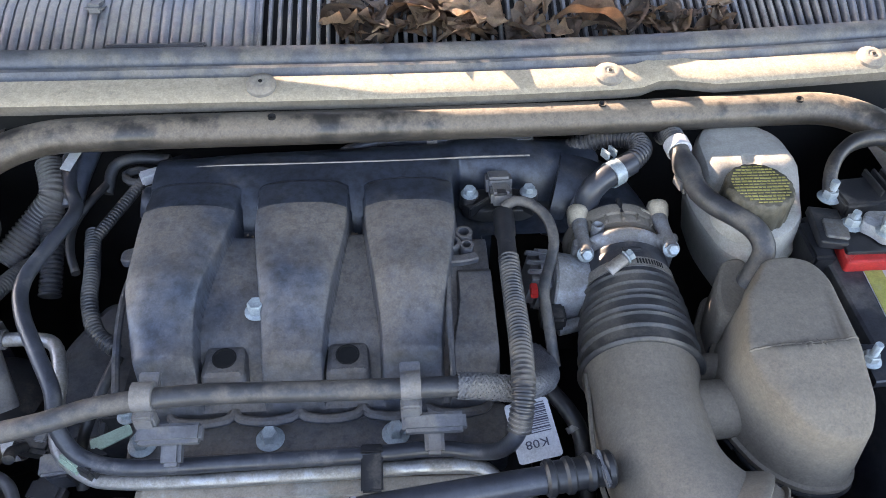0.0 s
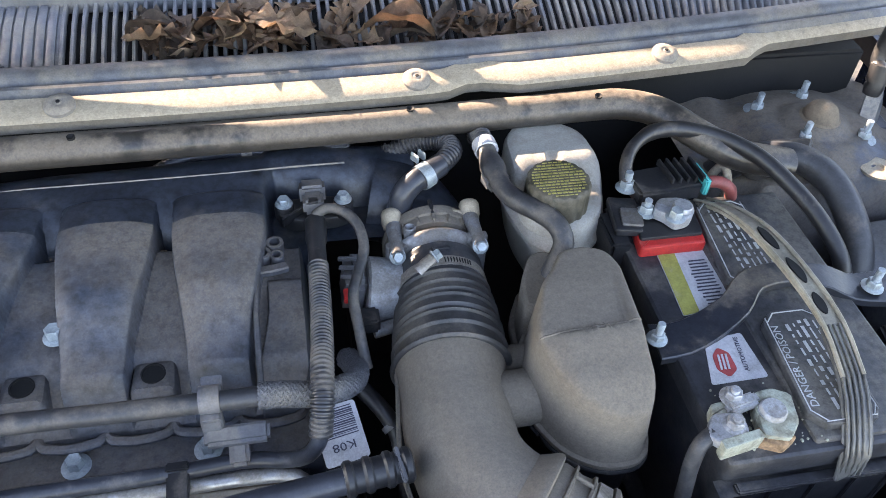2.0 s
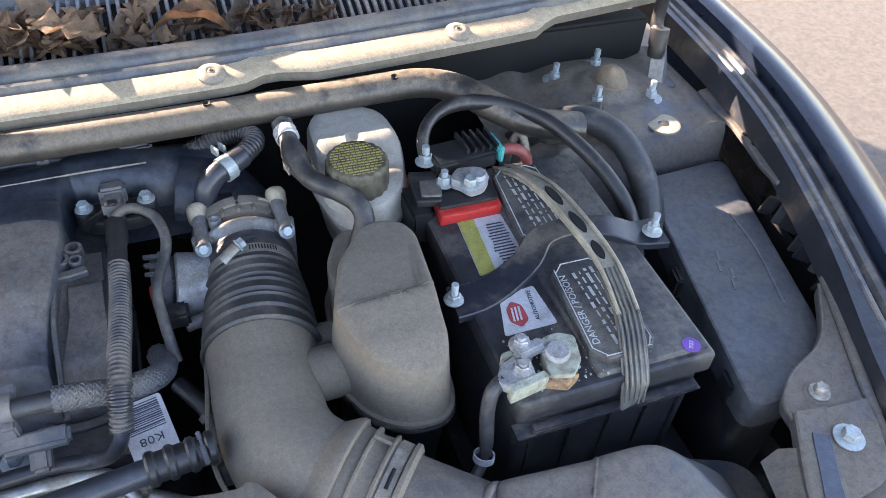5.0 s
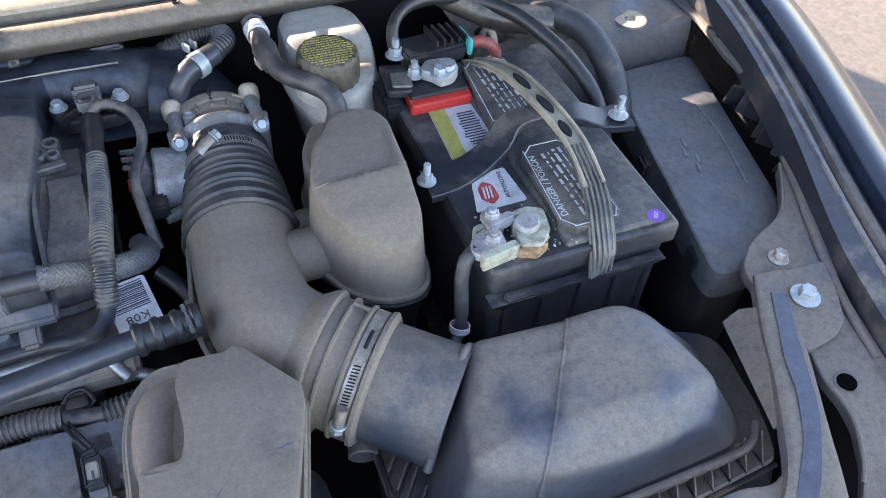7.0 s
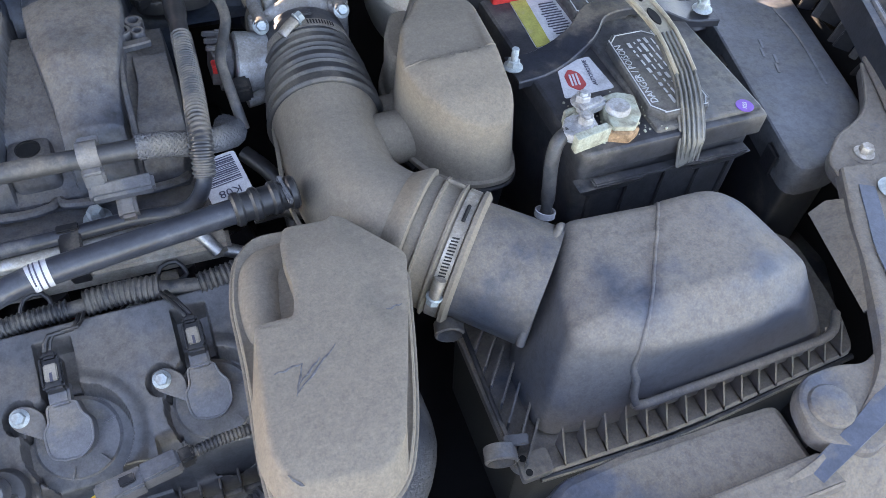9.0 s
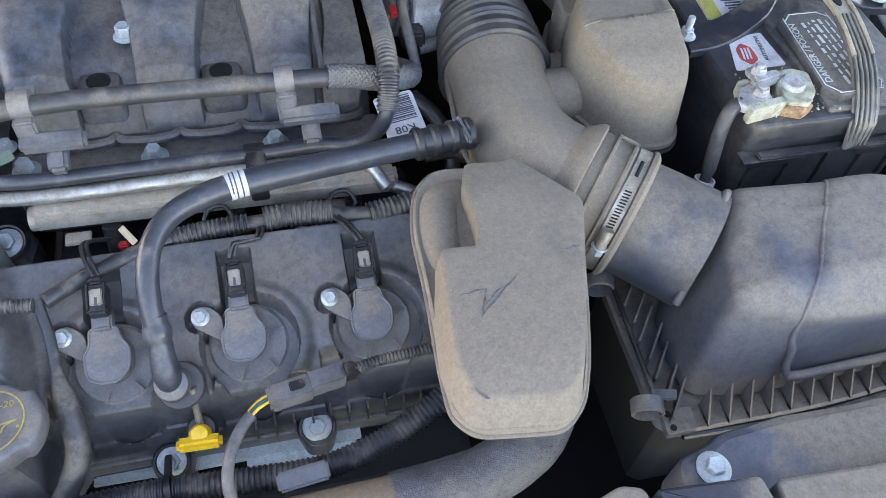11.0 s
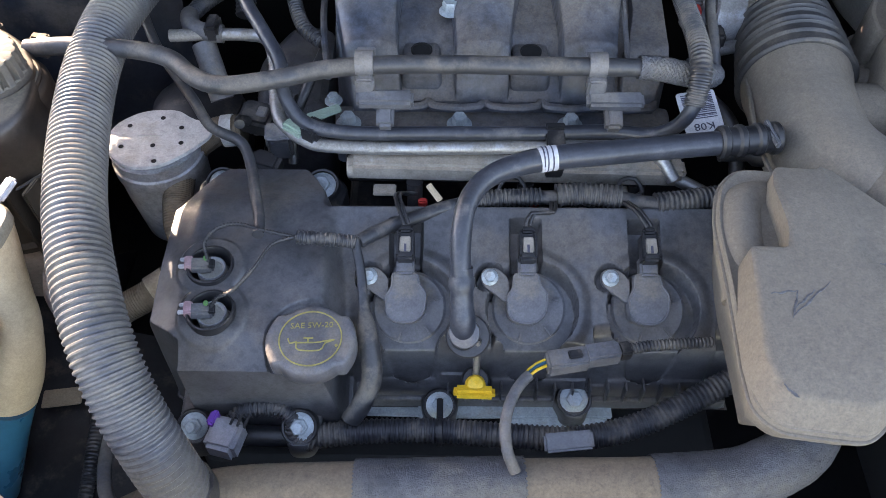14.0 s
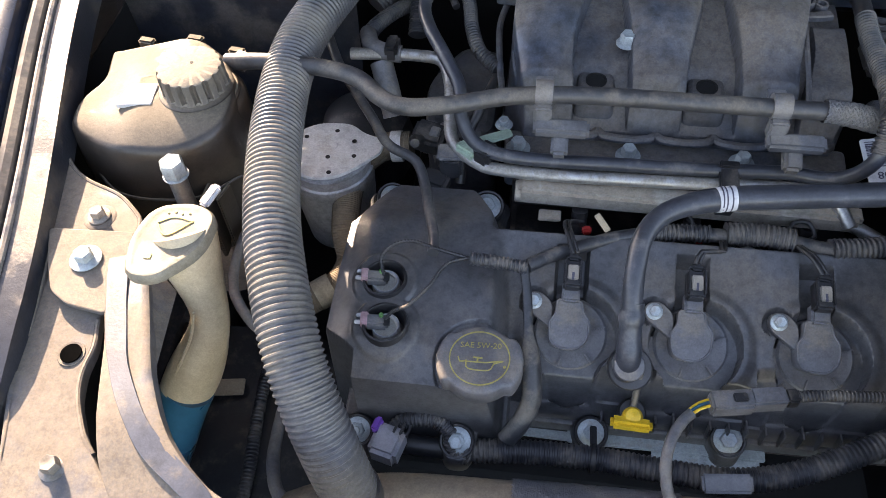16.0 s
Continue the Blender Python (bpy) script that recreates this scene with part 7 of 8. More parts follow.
# ================= right side: reservoir, battery, fuse box =================
# brake fluid reservoir
bres = thing("brake_reservoir", (0.46, 0.775, 1.0), "white plastic brake fluid reservoir, cap with yellow print", "reservoir")
ro = rounded([(0.432, 0.722), (0.417, 0.785), (0.420, 0.845), (0.440, 0.872), (0.482, 0.876), (0.516, 0.850), (0.523, 0.785), (0.510, 0.735), (0.470, 0.704)], 0.024, 4)
def rz(p):
    return 1.071 + 0.020 * st(0.765, 0.805, p.y)


part("tank", loft([[Vector((p.x, p.y, 0.97)) for p in inset(ro, 0.014)], [Vector((p.x, p.y, 1.02)) for p in inset(ro, 0.004)], [Vector((p.x, p.y, 1.035)) for p in inset(ro, -0.002)], [Vector((p.x, p.y, 1.040)) for p in inset(ro, -0.002)], [Vector((p.x, p.y, 1.045)) for p in inset(ro, 0.002)]] +
     [[Vector((p.x, p.y, rz(p) + h)) for p in inset(ro, d)] for d, h in ((0.003, -0.010), (0.006, -0.003), (0.012, 0.0))] + crown(inset(ro, 0.012), lambda x, y: rz(Vector((x, y))))), M_WHITE, bres)
BC = Vector((0.4575, 0.753, 0.0))
capb = part("cap", loft([[BC + Vector((r * (1 + (0.022 if k % 6 < 3 else -0.010)) * math.cos(2 * math.pi * k / 108), r * (1 + (0.022 if k % 6 < 3 else -0.010)) * math.sin(2 * math.pi * k / 108), z)) for k in range(108)] for r, z in ((0.0315, 1.062), (0.0325, 1.074), (0.0320, 1.098), (0.0305, 1.1015))] + [[BC + Vector((r * math.cos(2 * math.pi * k / 108), r * math.sin(2 * math.pi * k / 108), z)) for k in range(108)] for r, z in ((0.0290, 1.1025), (0.020, 1.1025))]), M_DARKCAP, bres, "dark ribbed cap")
for r_ in range(13):
    yv = 0.753 + 0.0042 * (r_ - 6)
    hw = math.sqrt(max(0, 0.0275 ** 2 - (yv - 0.753) ** 2))
    xv = BC.x - hw
    while xv < BC.x + hw - 0.002:
        L = min(random.uniform(0.0022, 0.0055), BC.x + hw - xv)
        part("print_bar", box((xv + L / 2, yv, 1.1028), (L, 0.0018 if r_ % 3 else 0.0009, 0.0006), 0), M_YELLOWPRINT, capb, smooth=False)
        xv += L + random.uniform(0.0007, 0.0013)
part("neck_collar", lathe([(0.036, 1.055), (0.036, 1.066), (0.034, 1.069), (0.020, 1.069)], BC, seg=40), M_WHITE, bres)
hose("master_hose", [(0.402, 0.872, 1.07), (0.400, 0.862, 1.085), (0.399, 0.838, 1.091), (0.398, 0.825, 1.092)], 0.0115, M_CORR, "black corrugated hose at the brace", ribs=(0.0046, 0.0014))
hose("brake_booster_hose", [(0.398, 0.828, 1.093), (0.399, 0.812, 1.091), (0.401, 0.790, 1.088), (0.405, 0.765, 1.085), (0.415, 0.745, 1.085), (0.431, 0.728, 1.085), (0.445, 0.710, 1.082), (0.449, 0.694, 1.072), (0.441, 0.684, 1.055), (0.434, 0.679, 1.04)], lambda u: 0.0105 + 0.0025 * st(0.1, 0.14, u) * (1 - st(0.2, 0.26, u)), M_RUBBER, "grey-black rubber hose with valve", "hose")
single("hose_ring", sweep([(0.3985, 0.831, 1.092), (0.3995, 0.818, 1.0915)], 0.0128, seg=20), M_LABEL, "pale ring on the rubber hose", "ring")
single("check_valve", box((0.4015, 0.785, 1.082), (0.026, 0.026, 0.022), 0.006, (0, 0, 15)), M_GREYPL, "grey plastic check valve in the hose", "valve")
hose("purge_hose", [(0.30, 0.872, 1.055), (0.335, 0.868, 1.072), (0.360, 0.855, 1.080), (0.366, 0.835, 1.083), (0.352, 0.815, 1.084), (0.335, 0.803, 1.080)], 0.0115, M_CORR, "black corrugated purge hose", ribs=(0.0046, 0.0014))
hose("purge_elbow", [(0.350, 0.813, 1.083), (0.335, 0.804, 1.081), (0.318, 0.796, 1.076), (0.306, 0.790, 1.062), (0.305, 0.788, 1.045)], 0.0122, M_RUBBER_CLEAN, "black rubber elbow on the purge hose")
clp = thing("spring_clamp", (0.33, 0.802, 1.08), "bright spring hose clamp", "clamp")
part("band", hoop([(0.0120, -0.006), (0.0138, -0.006), (0.0138, 0.006), (0.0128, 0.006)], (0.331, 0.8015, 1.0795), (0.85, 0.5, 0.12), 24), M_ZINC, clp)
part("ear", box((0.323, 0.816, 1.092), (0.003, 0.012, 0.010), 0.001, (0, 0, 30)), M_ZINC, clp)
part("ear", box((0.331, 0.820, 1.092), (0.003, 0.012, 0.010), 0.001, (0, 0, 30)), M_ZINC, clp)

# battery
BX0, BX1, BY0, BY1, BZ = 0.5135, 0.7095, 0.4515, 0.757, 1.058
bat = thing("car_battery", (0.61, 0.60, 0.86), "dusty black car battery with corroded negative terminal", "battery")
part("case", prism([(BX0 + 0.006, BY0 + 0.006), (BX1 - 0.006, BY0 + 0.006), (BX1 - 0.006, BY1 - 0.006), (BX0 + 0.006, BY1 - 0.006)], 0.865, 1.036, 0.008, 0.003), M_BATTERY, bat)
part("top", prism([(BX0, BY0), (BX1, BY0), (BX1, BY1), (BX0, BY1)], 1.034, BZ - 0.002, 0.006, 0.004), M_BATTERY, bat)
part("raised_deck", prism([(BX0 + 0.078, BY0 + 0.008), (BX1 - 0.004, BY0 + 0.008), (BX1 - 0.004, BY1 - 0.005), (BX0 + 0.078, BY1 - 0.005)], BZ - 0.004, BZ + 0.002, 0.004, 0.003), M_BATT_LID, bat)
part("handle_rim", box(((BX0 + BX1) / 2, BY0 - 0.003, 1.0215), (BX1 - BX0 - 0.030, 0.010, 0.005), 0.0015), M_BATTERY, bat)
for hx in (0.548, 0.664):
    part("grip", loft([[Vector((hx + s_ * 0.034 - s_ * k_, BY0 - 0.002 - 0.006 * (1 - e_), 1.019 - 0.014 * e_)) for s_, k_ in ((-1, 0.012 * e_), (1, 0.012 * e_))] + [Vector((hx + s_ * 0.034 - s_ * k_, BY0 + 0.008, 1.019 - 0.014 * e_)) for s_, k_ in ((1, 0.012 * e_), (-1, 0.012 * e_))] for e_ in (0.0, 0.5, 1.0)]), M_BATTERY, bat)
for hx in (0.535, 0.575, 0.615, 0.655, 0.690):
    part("case_rib", box((hx, BY0 + 0.005, 0.955), (0.0025, 0.004, 0.10), 0.0008), M_BATTERY, bat)

def lid(y0, y1):
    c = [(0.592, y0 + 0.014), (0.604, y0), (0.648, y0), (0.656, y0 + 0.012), (0.656, y1 - 0.01), (0.644, y1), (0.612, y1), (0.600, y1 - 0.012)]
    v = part("vent_lid", prism(c, BZ, BZ + 0.010, 0.002, 0.0015), M_BATT_LID, bat, "raised vent lid with pale print")
    o = inset(rounded(c, 0.002, 2), 0.0035)
    part("printed_frame", sweep([Vector((p.x, p.y, BZ + 0.0100)) for p in o + [o[0]]], 0.0006, seg=6, step=0.01), M_PRINT, v)
    return v


for y0, y1 in ((0.468, 0.588), (0.618, 0.738)):
    l_ = lid(y0, y1)
    for col in range(7):
        xx = 0.6065 + 0.0066 * col
        yv = y0 + 0.012
        while yv < y1 - 0.016:
            L = min(random.uniform(0.004, 0.014), y1 - 0.014 - yv)
            if col > 1 or (y0 > 0.6 and col > 0):
                part("print_bar", box((xx, yv + L / 2, BZ + 0.0102), ((0.0012, 0.0017, 0.0030)[(col + int(yv * 150)) % 3], L * random.uniform(0.6, 1.0), 0.0006), 0), M_PRINT, l_, smooth=False)
            yv += L + 0.002
    if y0 < 0.6:
        lettering("DANGER / POISON", (0.6050, 0.528, BZ + 0.0102), 0.0100, M_PRINT, 86, 0, parent=l_)
# labels
lb = part("label", prism([(0.538, 0.602), (0.590, 0.606), (0.594, 0.680), (0.543, 0.680)], BZ - 0.002, BZ - 0.0013, 0.002, 0.0002), M_LABEL, bat, "worn white label with yellow stripe")
part("stripe", prism([(0.5385, 0.602), (0.555, 0.604), (0.561, 0.6795), (0.5435, 0.6795)], BZ - 0.0013, BZ - 0.0008, 0.001, 0.0002), M_PALEYEL, lb)
for k in range(15):
    part("print_bar", box((0.5745 + 0.0003 * k, 0.608 + 0.0042 * k, BZ - 0.0006), (random.uniform(0.016, 0.024), 0.0013, 0.0006), 0, (0, 0, 0)), M_INK, lb, smooth=False)
lb2 = part("label", prism([(0.532, 0.526), (0.585, 0.527), (0.582, 0.576), (0.545, 0.572)], BZ - 0.002, BZ - 0.0013, 0.003, 0.0002), M_LABEL, bat, "worn white label with red emblem")
part("emblem", prism([(0.543, 0.540), (0.551, 0.531), (0.561, 0.538), (0.561, 0.556), (0.553, 0.563), (0.545, 0.555)], BZ - 0.0013, BZ - 0.0008, 0.003, 0.0002), M_REDPRINT, lb2)
for k in range(3):
    part("print_bar", box((0.5485 + 0.0035 * k, 0.547, BZ - 0.0005), (0.0018, 0.016, 0.0005), 0, (0, 0, -12)), M_LABEL, lb2, smooth=False)
lettering("AUTOMOTIVE", (0.5715, 0.553, BZ - 0.0008), 0.0058, M_INK, 82, 0, parent=lb2)
part("date_sticker", lathe([(0.0085, 0.0), (0.0085, 0.0006), (0.0003, 0.0006)], (0.688, 0.465, BZ + 0.002), seg=24), M_PURPLE, bat, "round purple date sticker")
lettering("7/22", (0.688, 0.465, BZ + 0.0027), 0.0055, M_LABEL, 60, 0, parent=bat)

# carrying strap over the battery


strap = thing("battery_strap", (0.65, 0.60, 1.06), "translucent grey rubber battery carrying strap", "strap")
spts = [(0.618, 0.748, 1.060), (0.626, 0.715, 1.078), (0.632, 0.665, 1.094), (0.637, 0.600, 1.099), (0.640, 0.545, 1.094), (0.637, 0.500, 1.082), (0.629, 0.468, 1.068), (0.624, 0.4475, 1.050), (0.624, 0.443, 1.025)]
# pale middle, grey end: the sunlit stretch is put into the middle's colour
M_STRAP = mat("pale_rubber_strap", (0.30, 0.27, 0.21), 0.30, dust=0.3, dust_color=(0.34, 0.29, 0.22), patch=20)
M_STRAPG = mat("grey_strap_end", (0.10, 0.098, 0.092), 0.32, dust=0.3, dust_color=(0.24, 0.21, 0.165), patch=20)
part("band", strip(spts[:6], lambda u: 0.0085 + 0.0035 * math.sin(math.pi * min(1, u * 1.1)), 0.003), M_STRAP, strap, "pale slotted middle of the strap")
part("end_band", strip(spts[4:], lambda u: 0.0120 + 0.001 * u, 0.003), M_STRAPG, strap, "grey corded end of the strap")
for off in (-0.0098, -0.0049, 0.0, 0.0049, 0.0098):
    part("cord", sweep([(a + off, b, c + 0.0014) for a, b, c in spts[4:]], 0.0015, seg=6, step=0.012), M_STRAPG, strap)
for off in (-0.0095, 0.0095):
    part("edge_cord", sweep([(a + off * (0.75 if k in (0, 1) else 1.0), b, c + 0.0016) for k, (a, b, c) in enumerate(spts[:6])], 0.0020, seg=8, step=0.012), M_STRAP, strap)
for b0, b1 in ((0.668, 0.634), (0.622, 0.590), (0.579, 0.556)):
    sl_ = []
    for k in range(6):
        yv = b0 + (b1 - b0) * k / 5
        for p_, n_ in zip(spts, spts[1:]):
            if n_[1] <= yv <= p_[1]:
                f_ = (yv - p_[1]) / (n_[1] - p_[1])
                sl_.append(tuple(p_[c] + (n_[c] - p_[c]) * f_ + (0.0022 if c == 2 else 0.0) for c in range(3)))
    part("slot", strip(sl_, lambda u: 0.0008 + 0.0040 * math.sin(math.pi * u) ** 0.6, 0.0014), M_DEEP, strap, "dark slot")

# hold-down bracket with two threaded rods
hold = thing("battery_hold_down", (0.61, 0.60, 1.05), "black steel battery hold-down bar", "hold-down")
part("bar", strip([(0.500, 0.577, 1.058), (0.525, 0.577, 1.059), (0.552, 0.585, 1.061), (0.585, 0.600, 1.068), (0.61, 0.622, 1.073), (0.65, 0.628, 1.073), (0.69, 0.618, 1.070), (0.712, 0.610, 1.062), (0.742, 0.606, 1.062)], lambda u: 0.020 - 0.007 * math.sin(math.pi * u), 0.003, lip=0.005), M_FRAME, hold)
part("rod_nut", hexbolt((0.501, 0.577, 1.060), 0.0065, 0.006, 0.0095, stud=0.022), M_ZINC, hold, "zinc nut on a threaded rod")
part("rod_nut", hexbolt((0.728, 0.604, 1.064), 0.0068, 0.007, 0.0105, stud=0.024), M_ZINC, hold, "zinc nut on a threaded rod")

# terminals
pos = thing("positive_terminal", (0.57, 0.71, 1.06), "positive battery clamp on a red plastic base", "battery terminal")
part("red_base", prism([(0.524, 0.680), (0.593, 0.680), (0.600, 0.740), (0.532, 0.745)], 1.054, 1.068, 0.004, 0.003), M_RED, pos, "red plastic base")
part("deck", prism([(0.527, 0.690), (0.592, 0.690), (0.598, 0.742), (0.534, 0.747)], 1.066, 1.0715, 0.003, 0.001), M_BLACK, pos)
part("clamp", prism([(0.546, 0.716), (0.558, 0.732), (0.582, 0.730), (0.590, 0.712), (0.578, 0.698), (0.562, 0.695), (0.556, 0.708)], 1.073, 1.085, 0.006, 0.002), M_ALU, pos)
part("post", lathe([(0.0105, 0), (0.0100, 0.014), (0.0085, 0.016), (0.0003, 0.0165)], (0.576, 0.713, 1.074), seg=24), M_ALU, pos)
part("bolt", hexbolt((0.563, 0.701, 1.084), 0.007, 0.008, 0.010), M_ZINC, pos)
part("nut", hexbolt((0.5425, 0.722, 1.074), 0.007, 0.008, 0.010, stud=0.018), M_ZINC, pos)
fb = thing("terminal_fuse_block", (0.55, 0.745, 1.06), "black fuse block with open slots and teal lock", "fuse block")
part("block", box((0.575, 0.760, 1.076), (0.072, 0.040, 0.020), 0.003, (0, 0, 6)), M_BLACK, fb)
for k in range(5):
    part("fin", box((0.578 + 0.0085 * k, 0.7655, 1.089), (0.0030, 0.034, 0.008), 0.0006, (0, 0, 6)), M_BLACK, fb)
part("teal_lock", box((0.6155, 0.7585, 1.081), (0.006, 0.032, 0.020), 0.0015, (0, 0, 6)), M_TEAL, fb, "teal plastic lock")
part("side_plate", prism([(0.506, 0.703), (0.532, 0.698), (0.541, 0.746), (0.512, 0.752)], 1.066, 1.074, 0.003, 0.002), M_BLACK, fb)
part("link", prism([(0.513, 0.708), (0.534, 0.703), (0.540, 0.728), (0.518, 0.732)], 1.074, 1.0765, 0.003, 0.001), M_STEEL, fb)
part("wire_comb", box((0.510, 0.715, 1.045), (0.022, 0.05, 0.04), 0.003), M_BLACK, fb)
for k in range(5):
    part("wire", sweep([(0.512 + 0.003 * k, 0.71 + 0.01 * k, 1.05), (0.500 + 0.002 * k, 0.705 + 0.011 * k, 1.03), (0.498, 0.70 + 0.01 * k, 0.99)], 0.0025, seg=6), M_BLACK, fb)
part("stud_nut", hexbolt((0.5335, 0.757, 1.078), 0.0075, 0.008, 0.011, stud=0.022), M_ZINC, fb, "zinc nut on a stud")
hose("battery_cable", [(0.533, 0.758, 1.085), (0.535, 0.772, 1.098), (0.548, 0.790, 1.106), (0.575, 0.808, 1.108), (0.610, 0.812, 1.106), (0.648, 0.800, 1.102), (0.682, 0.770, 1.096), (0.705, 0.730, 1.085), (0.722, 0.690, 1.070), (0.735, 0.655, 1.045), (0.742, 0.63, 1.0)], lambda u: 0.0068 + 0.0018 * st(0.12, 0.2, u), M_BLACK, "thick black positive battery cable", "cable")
hose("red_cable", [(0.617, 0.757, 1.078), (0.635, 0.752, 1.080), (0.648, 0.748, 1.072), (0.655, 0.75, 1.05)], 0.0065, mat("dull_red_rubber", (0.22, 0.05, 0.045), 0.5, dust=0.3), "short dull red cable", "cable")
hose("tape_loom", [(0.655, 0.82, 1.02), (0.700, 0.812, 1.056), (0.745, 0.800, 1.066), (0.772, 0.778, 1.062), (0.786, 0.745, 1.050), (0.792, 0.70, 1.02), (0.79, 0.67, 0.98)], 0.0165, M_RUBBER, "black tape-wrapped wiring bundle", "loom")
hose("black_cable", [(0.645, 0.79, 1.0), (0.655, 0.795, 1.055), (0.663, 0.79, 1.066), (0.664, 0.775, 1.05), (0.655, 0.765, 1.03)], 0.005, M_LIP, "small dusty cable loop", "cable")
neg = thing("negative_terminal", (0.55, 0.48, 1.05), "negative battery clamp crusted with pale green corrosion", "battery terminal")
part("lug", prism([(0.500, 0.474), (0.508, 0.464), (0.536, 0.470), (0.538, 0.490), (0.512, 0.492)], 1.062, 1.070, 0.005, 0.002), M_ALU, neg)
part("plate", prism([(0.512, 0.490), (0.545, 0.494), (0.548, 0.506), (0.516, 0.502)], 1.056, 1.068, 0.003, 0.002), M_CORRODED, neg)
part("plate", prism([(0.508, 0.458), (0.545, 0.464), (0.543, 0.472), (0.508, 0.467)], 1.056, 1.072, 0.002, 0.001), M_CORRODED, neg)
part("clamp", prism([(0.546, 0.466), (0.566, 0.460), (0.580, 0.474), (0.586, 0.500), (0.572, 0.508), (0.556, 0.506), (0.550, 0.490)], 1.054, 1.070, 0.004, 0.0012), M_CORRODED, neg)
part("post", lathe([(0.0115, 0), (0.0110, 0.004), (0.0095, 0.0055), (0.0003, 0.006)], (0.562, 0.486, 1.0695), seg=24), M_ALU, neg)
part("jaw", box((0.541, 0.497, 1.069), (0.030, 0.012, 0.012), 0.003, (0, 0, 12)), M_ALU, neg)
part("bolt", hexbolt((0.5345, 0.503, 1.070), 0.0070, 0.007, 0.0105, stud=0.013), M_ALU, neg)
part("bolt", hexbolt((0.5255, 0.479, 1.068), 0.0072, 0.007, 0.0105, stud=0.012), M_ALU, neg)
part("rust", prism([(0.538, 0.466), (0.560, 0.456), (0.575, 0.464), (0.562, 0.472), (0.546, 0.478)], 1.054, 1.066, 0.003, 0.003), M_RUST, neg, "crumbling orange corrosion")
crumbs = bmesh.new()
for k in range(170):
    a, r_ = random.uniform(0, 6.28), abs(random.gauss(0, 0.035))
    x_, y_ = 0.56 + r_ * math.cos(a), 0.476 + 0.6 * r_ * math.sin(a)
    if BX0 + 0.01 < x_ < 0.64 and BY0 + 0.006 < y_ < 0.53:
        s_ = random.uniform(0.0005, 0.0016)
        b_ = bmesh.ops.create_icosphere(crumbs, subdivisions=1, radius=s_)
        bmesh.ops.translate(crumbs, vec=(x_, y_, BZ - 0.001 + (0.003 if x_ > BX0 + 0.055 else 0)), verts=b_["verts"])
single("corrosion_crumbs", crumbs, M_CORRODED, "pale corrosion crumbs on the battery top", "crumbs", kind="stuff")
hose("ground_cable", [(0.508, 0.477, 1.064), (0.497, 0.472, 1.060), (0.492, 0.466, 1.04), (0.492, 0.460, 1.01), (0.488, 0.452, 0.985), (0.47, 0.44, 0.975), (0.45, 0.45, 0.965)], lambda u: 0.0066 if u < 0.55 else 0.0052, M_RUBBER, "grey-black negative battery cable", "cable")
single("cable_ring", hoop([(0.0085, -0.003), (0.0098, -0.003), (0.0098, 0.003), (0.0085, 0.003)], (0.489, 0.4535, 0.990), (0.2, 0.3, 1), 18), M_LABEL, "pale ring on the negative cable", "ring")
single("battery_tray", prism([(0.50, 0.44), (0.745, 0.44), (0.745, 0.78), (0.50, 0.78)], 0.84, 0.868, 0.01, 0.004), M_BLACK, "black plastic battery tray", "tray")

# fuse box
fbx = thing("fuse_box", (0.83, 0.59, 0.85), "long dusty black fuse box with plain lid", "fuse box")
fo_ = [(0.743, 0.416), (0.806, 0.417, 0.02), (0.876, 0.474, 0.03), (0.944, 0.757), (0.816, 0.748)]
part("base", prism([(a + (0.83 - a) * 0.06, b + (0.59 - b) * 0.05) for a, b, *_ in fo_], 0.80, 0.975, 0.012, 0.004), M_BLACK, fbx)
part("lid", prism(fo_, 0.965, 1.001, 0.022, 0.003, 0.001), M_FUSE, fbx)
part("lid_mark", strip([(0.886, 0.66, 1.0020), (0.880, 0.60, 1.0020), (0.858, 0.52, 1.0020)], 0.0016, 0.001), M_GREYPL, fbx, "pale curved rub mark")
for k in range(4):
    part("print_bar", box((0.822 + 0.008 * (k % 2), 0.560 + 0.014 * k, 1.0015), (0.016, 0.003, 0.0006), 0, (0, 0, 70)), M_GREYPL, fbx, smooth=False)
for a, b in ((0.765, 0.46), (0.792, 0.60), (0.812, 0.705)):
    part("clip", box((a - 0.008, b, 0.975), (0.014, 0.026, 0.030), 0.003, (0, 0, -12)), M_BLACK, fbx)

# ================= left side =================
# large grey corrugated hose
big = thing("cooling_hose", (-0.33, 0.6, 1.0), "large grey corrugated hose", "hose")
BIG = [(-0.318, 0.800, 1.03), (-0.322, 0.740, 1.045), (-0.331, 0.690, 1.050), (-0.340, 0.640, 1.050), (-0.340, 0.585, 1.050), (-0.334, 0.530, 1.050), (-0.322, 0.465, 1.050), (-0.306, 0.400, 1.046), (-0.287, 0.345, 1.036), (-0.268, 0.300, 1.018), (-0.250, 0.268, 0.992), (-0.234, 0.246, 0.960), (-0.222, 0.232, 0.92), (-0.216, 0.226, 0.87)]
part("corrugated_tube", sweep(BIG, 0.0245, (0.0054, 0.0017), 30, 0.006), M_BIGHOSE, big)
part("end_cuff", sweep(BIG[-2:], 0.0265, seg=24), M_RUBBER, big, "smooth rubber end cuff")
part("end_cuff", sweep([(-0.3165, 0.815, 1.022), BIG[0], (-0.3195, 0.775, 1.037)], 0.0275, seg=24), M_RUBBER, big, "smooth rubber end cuff")
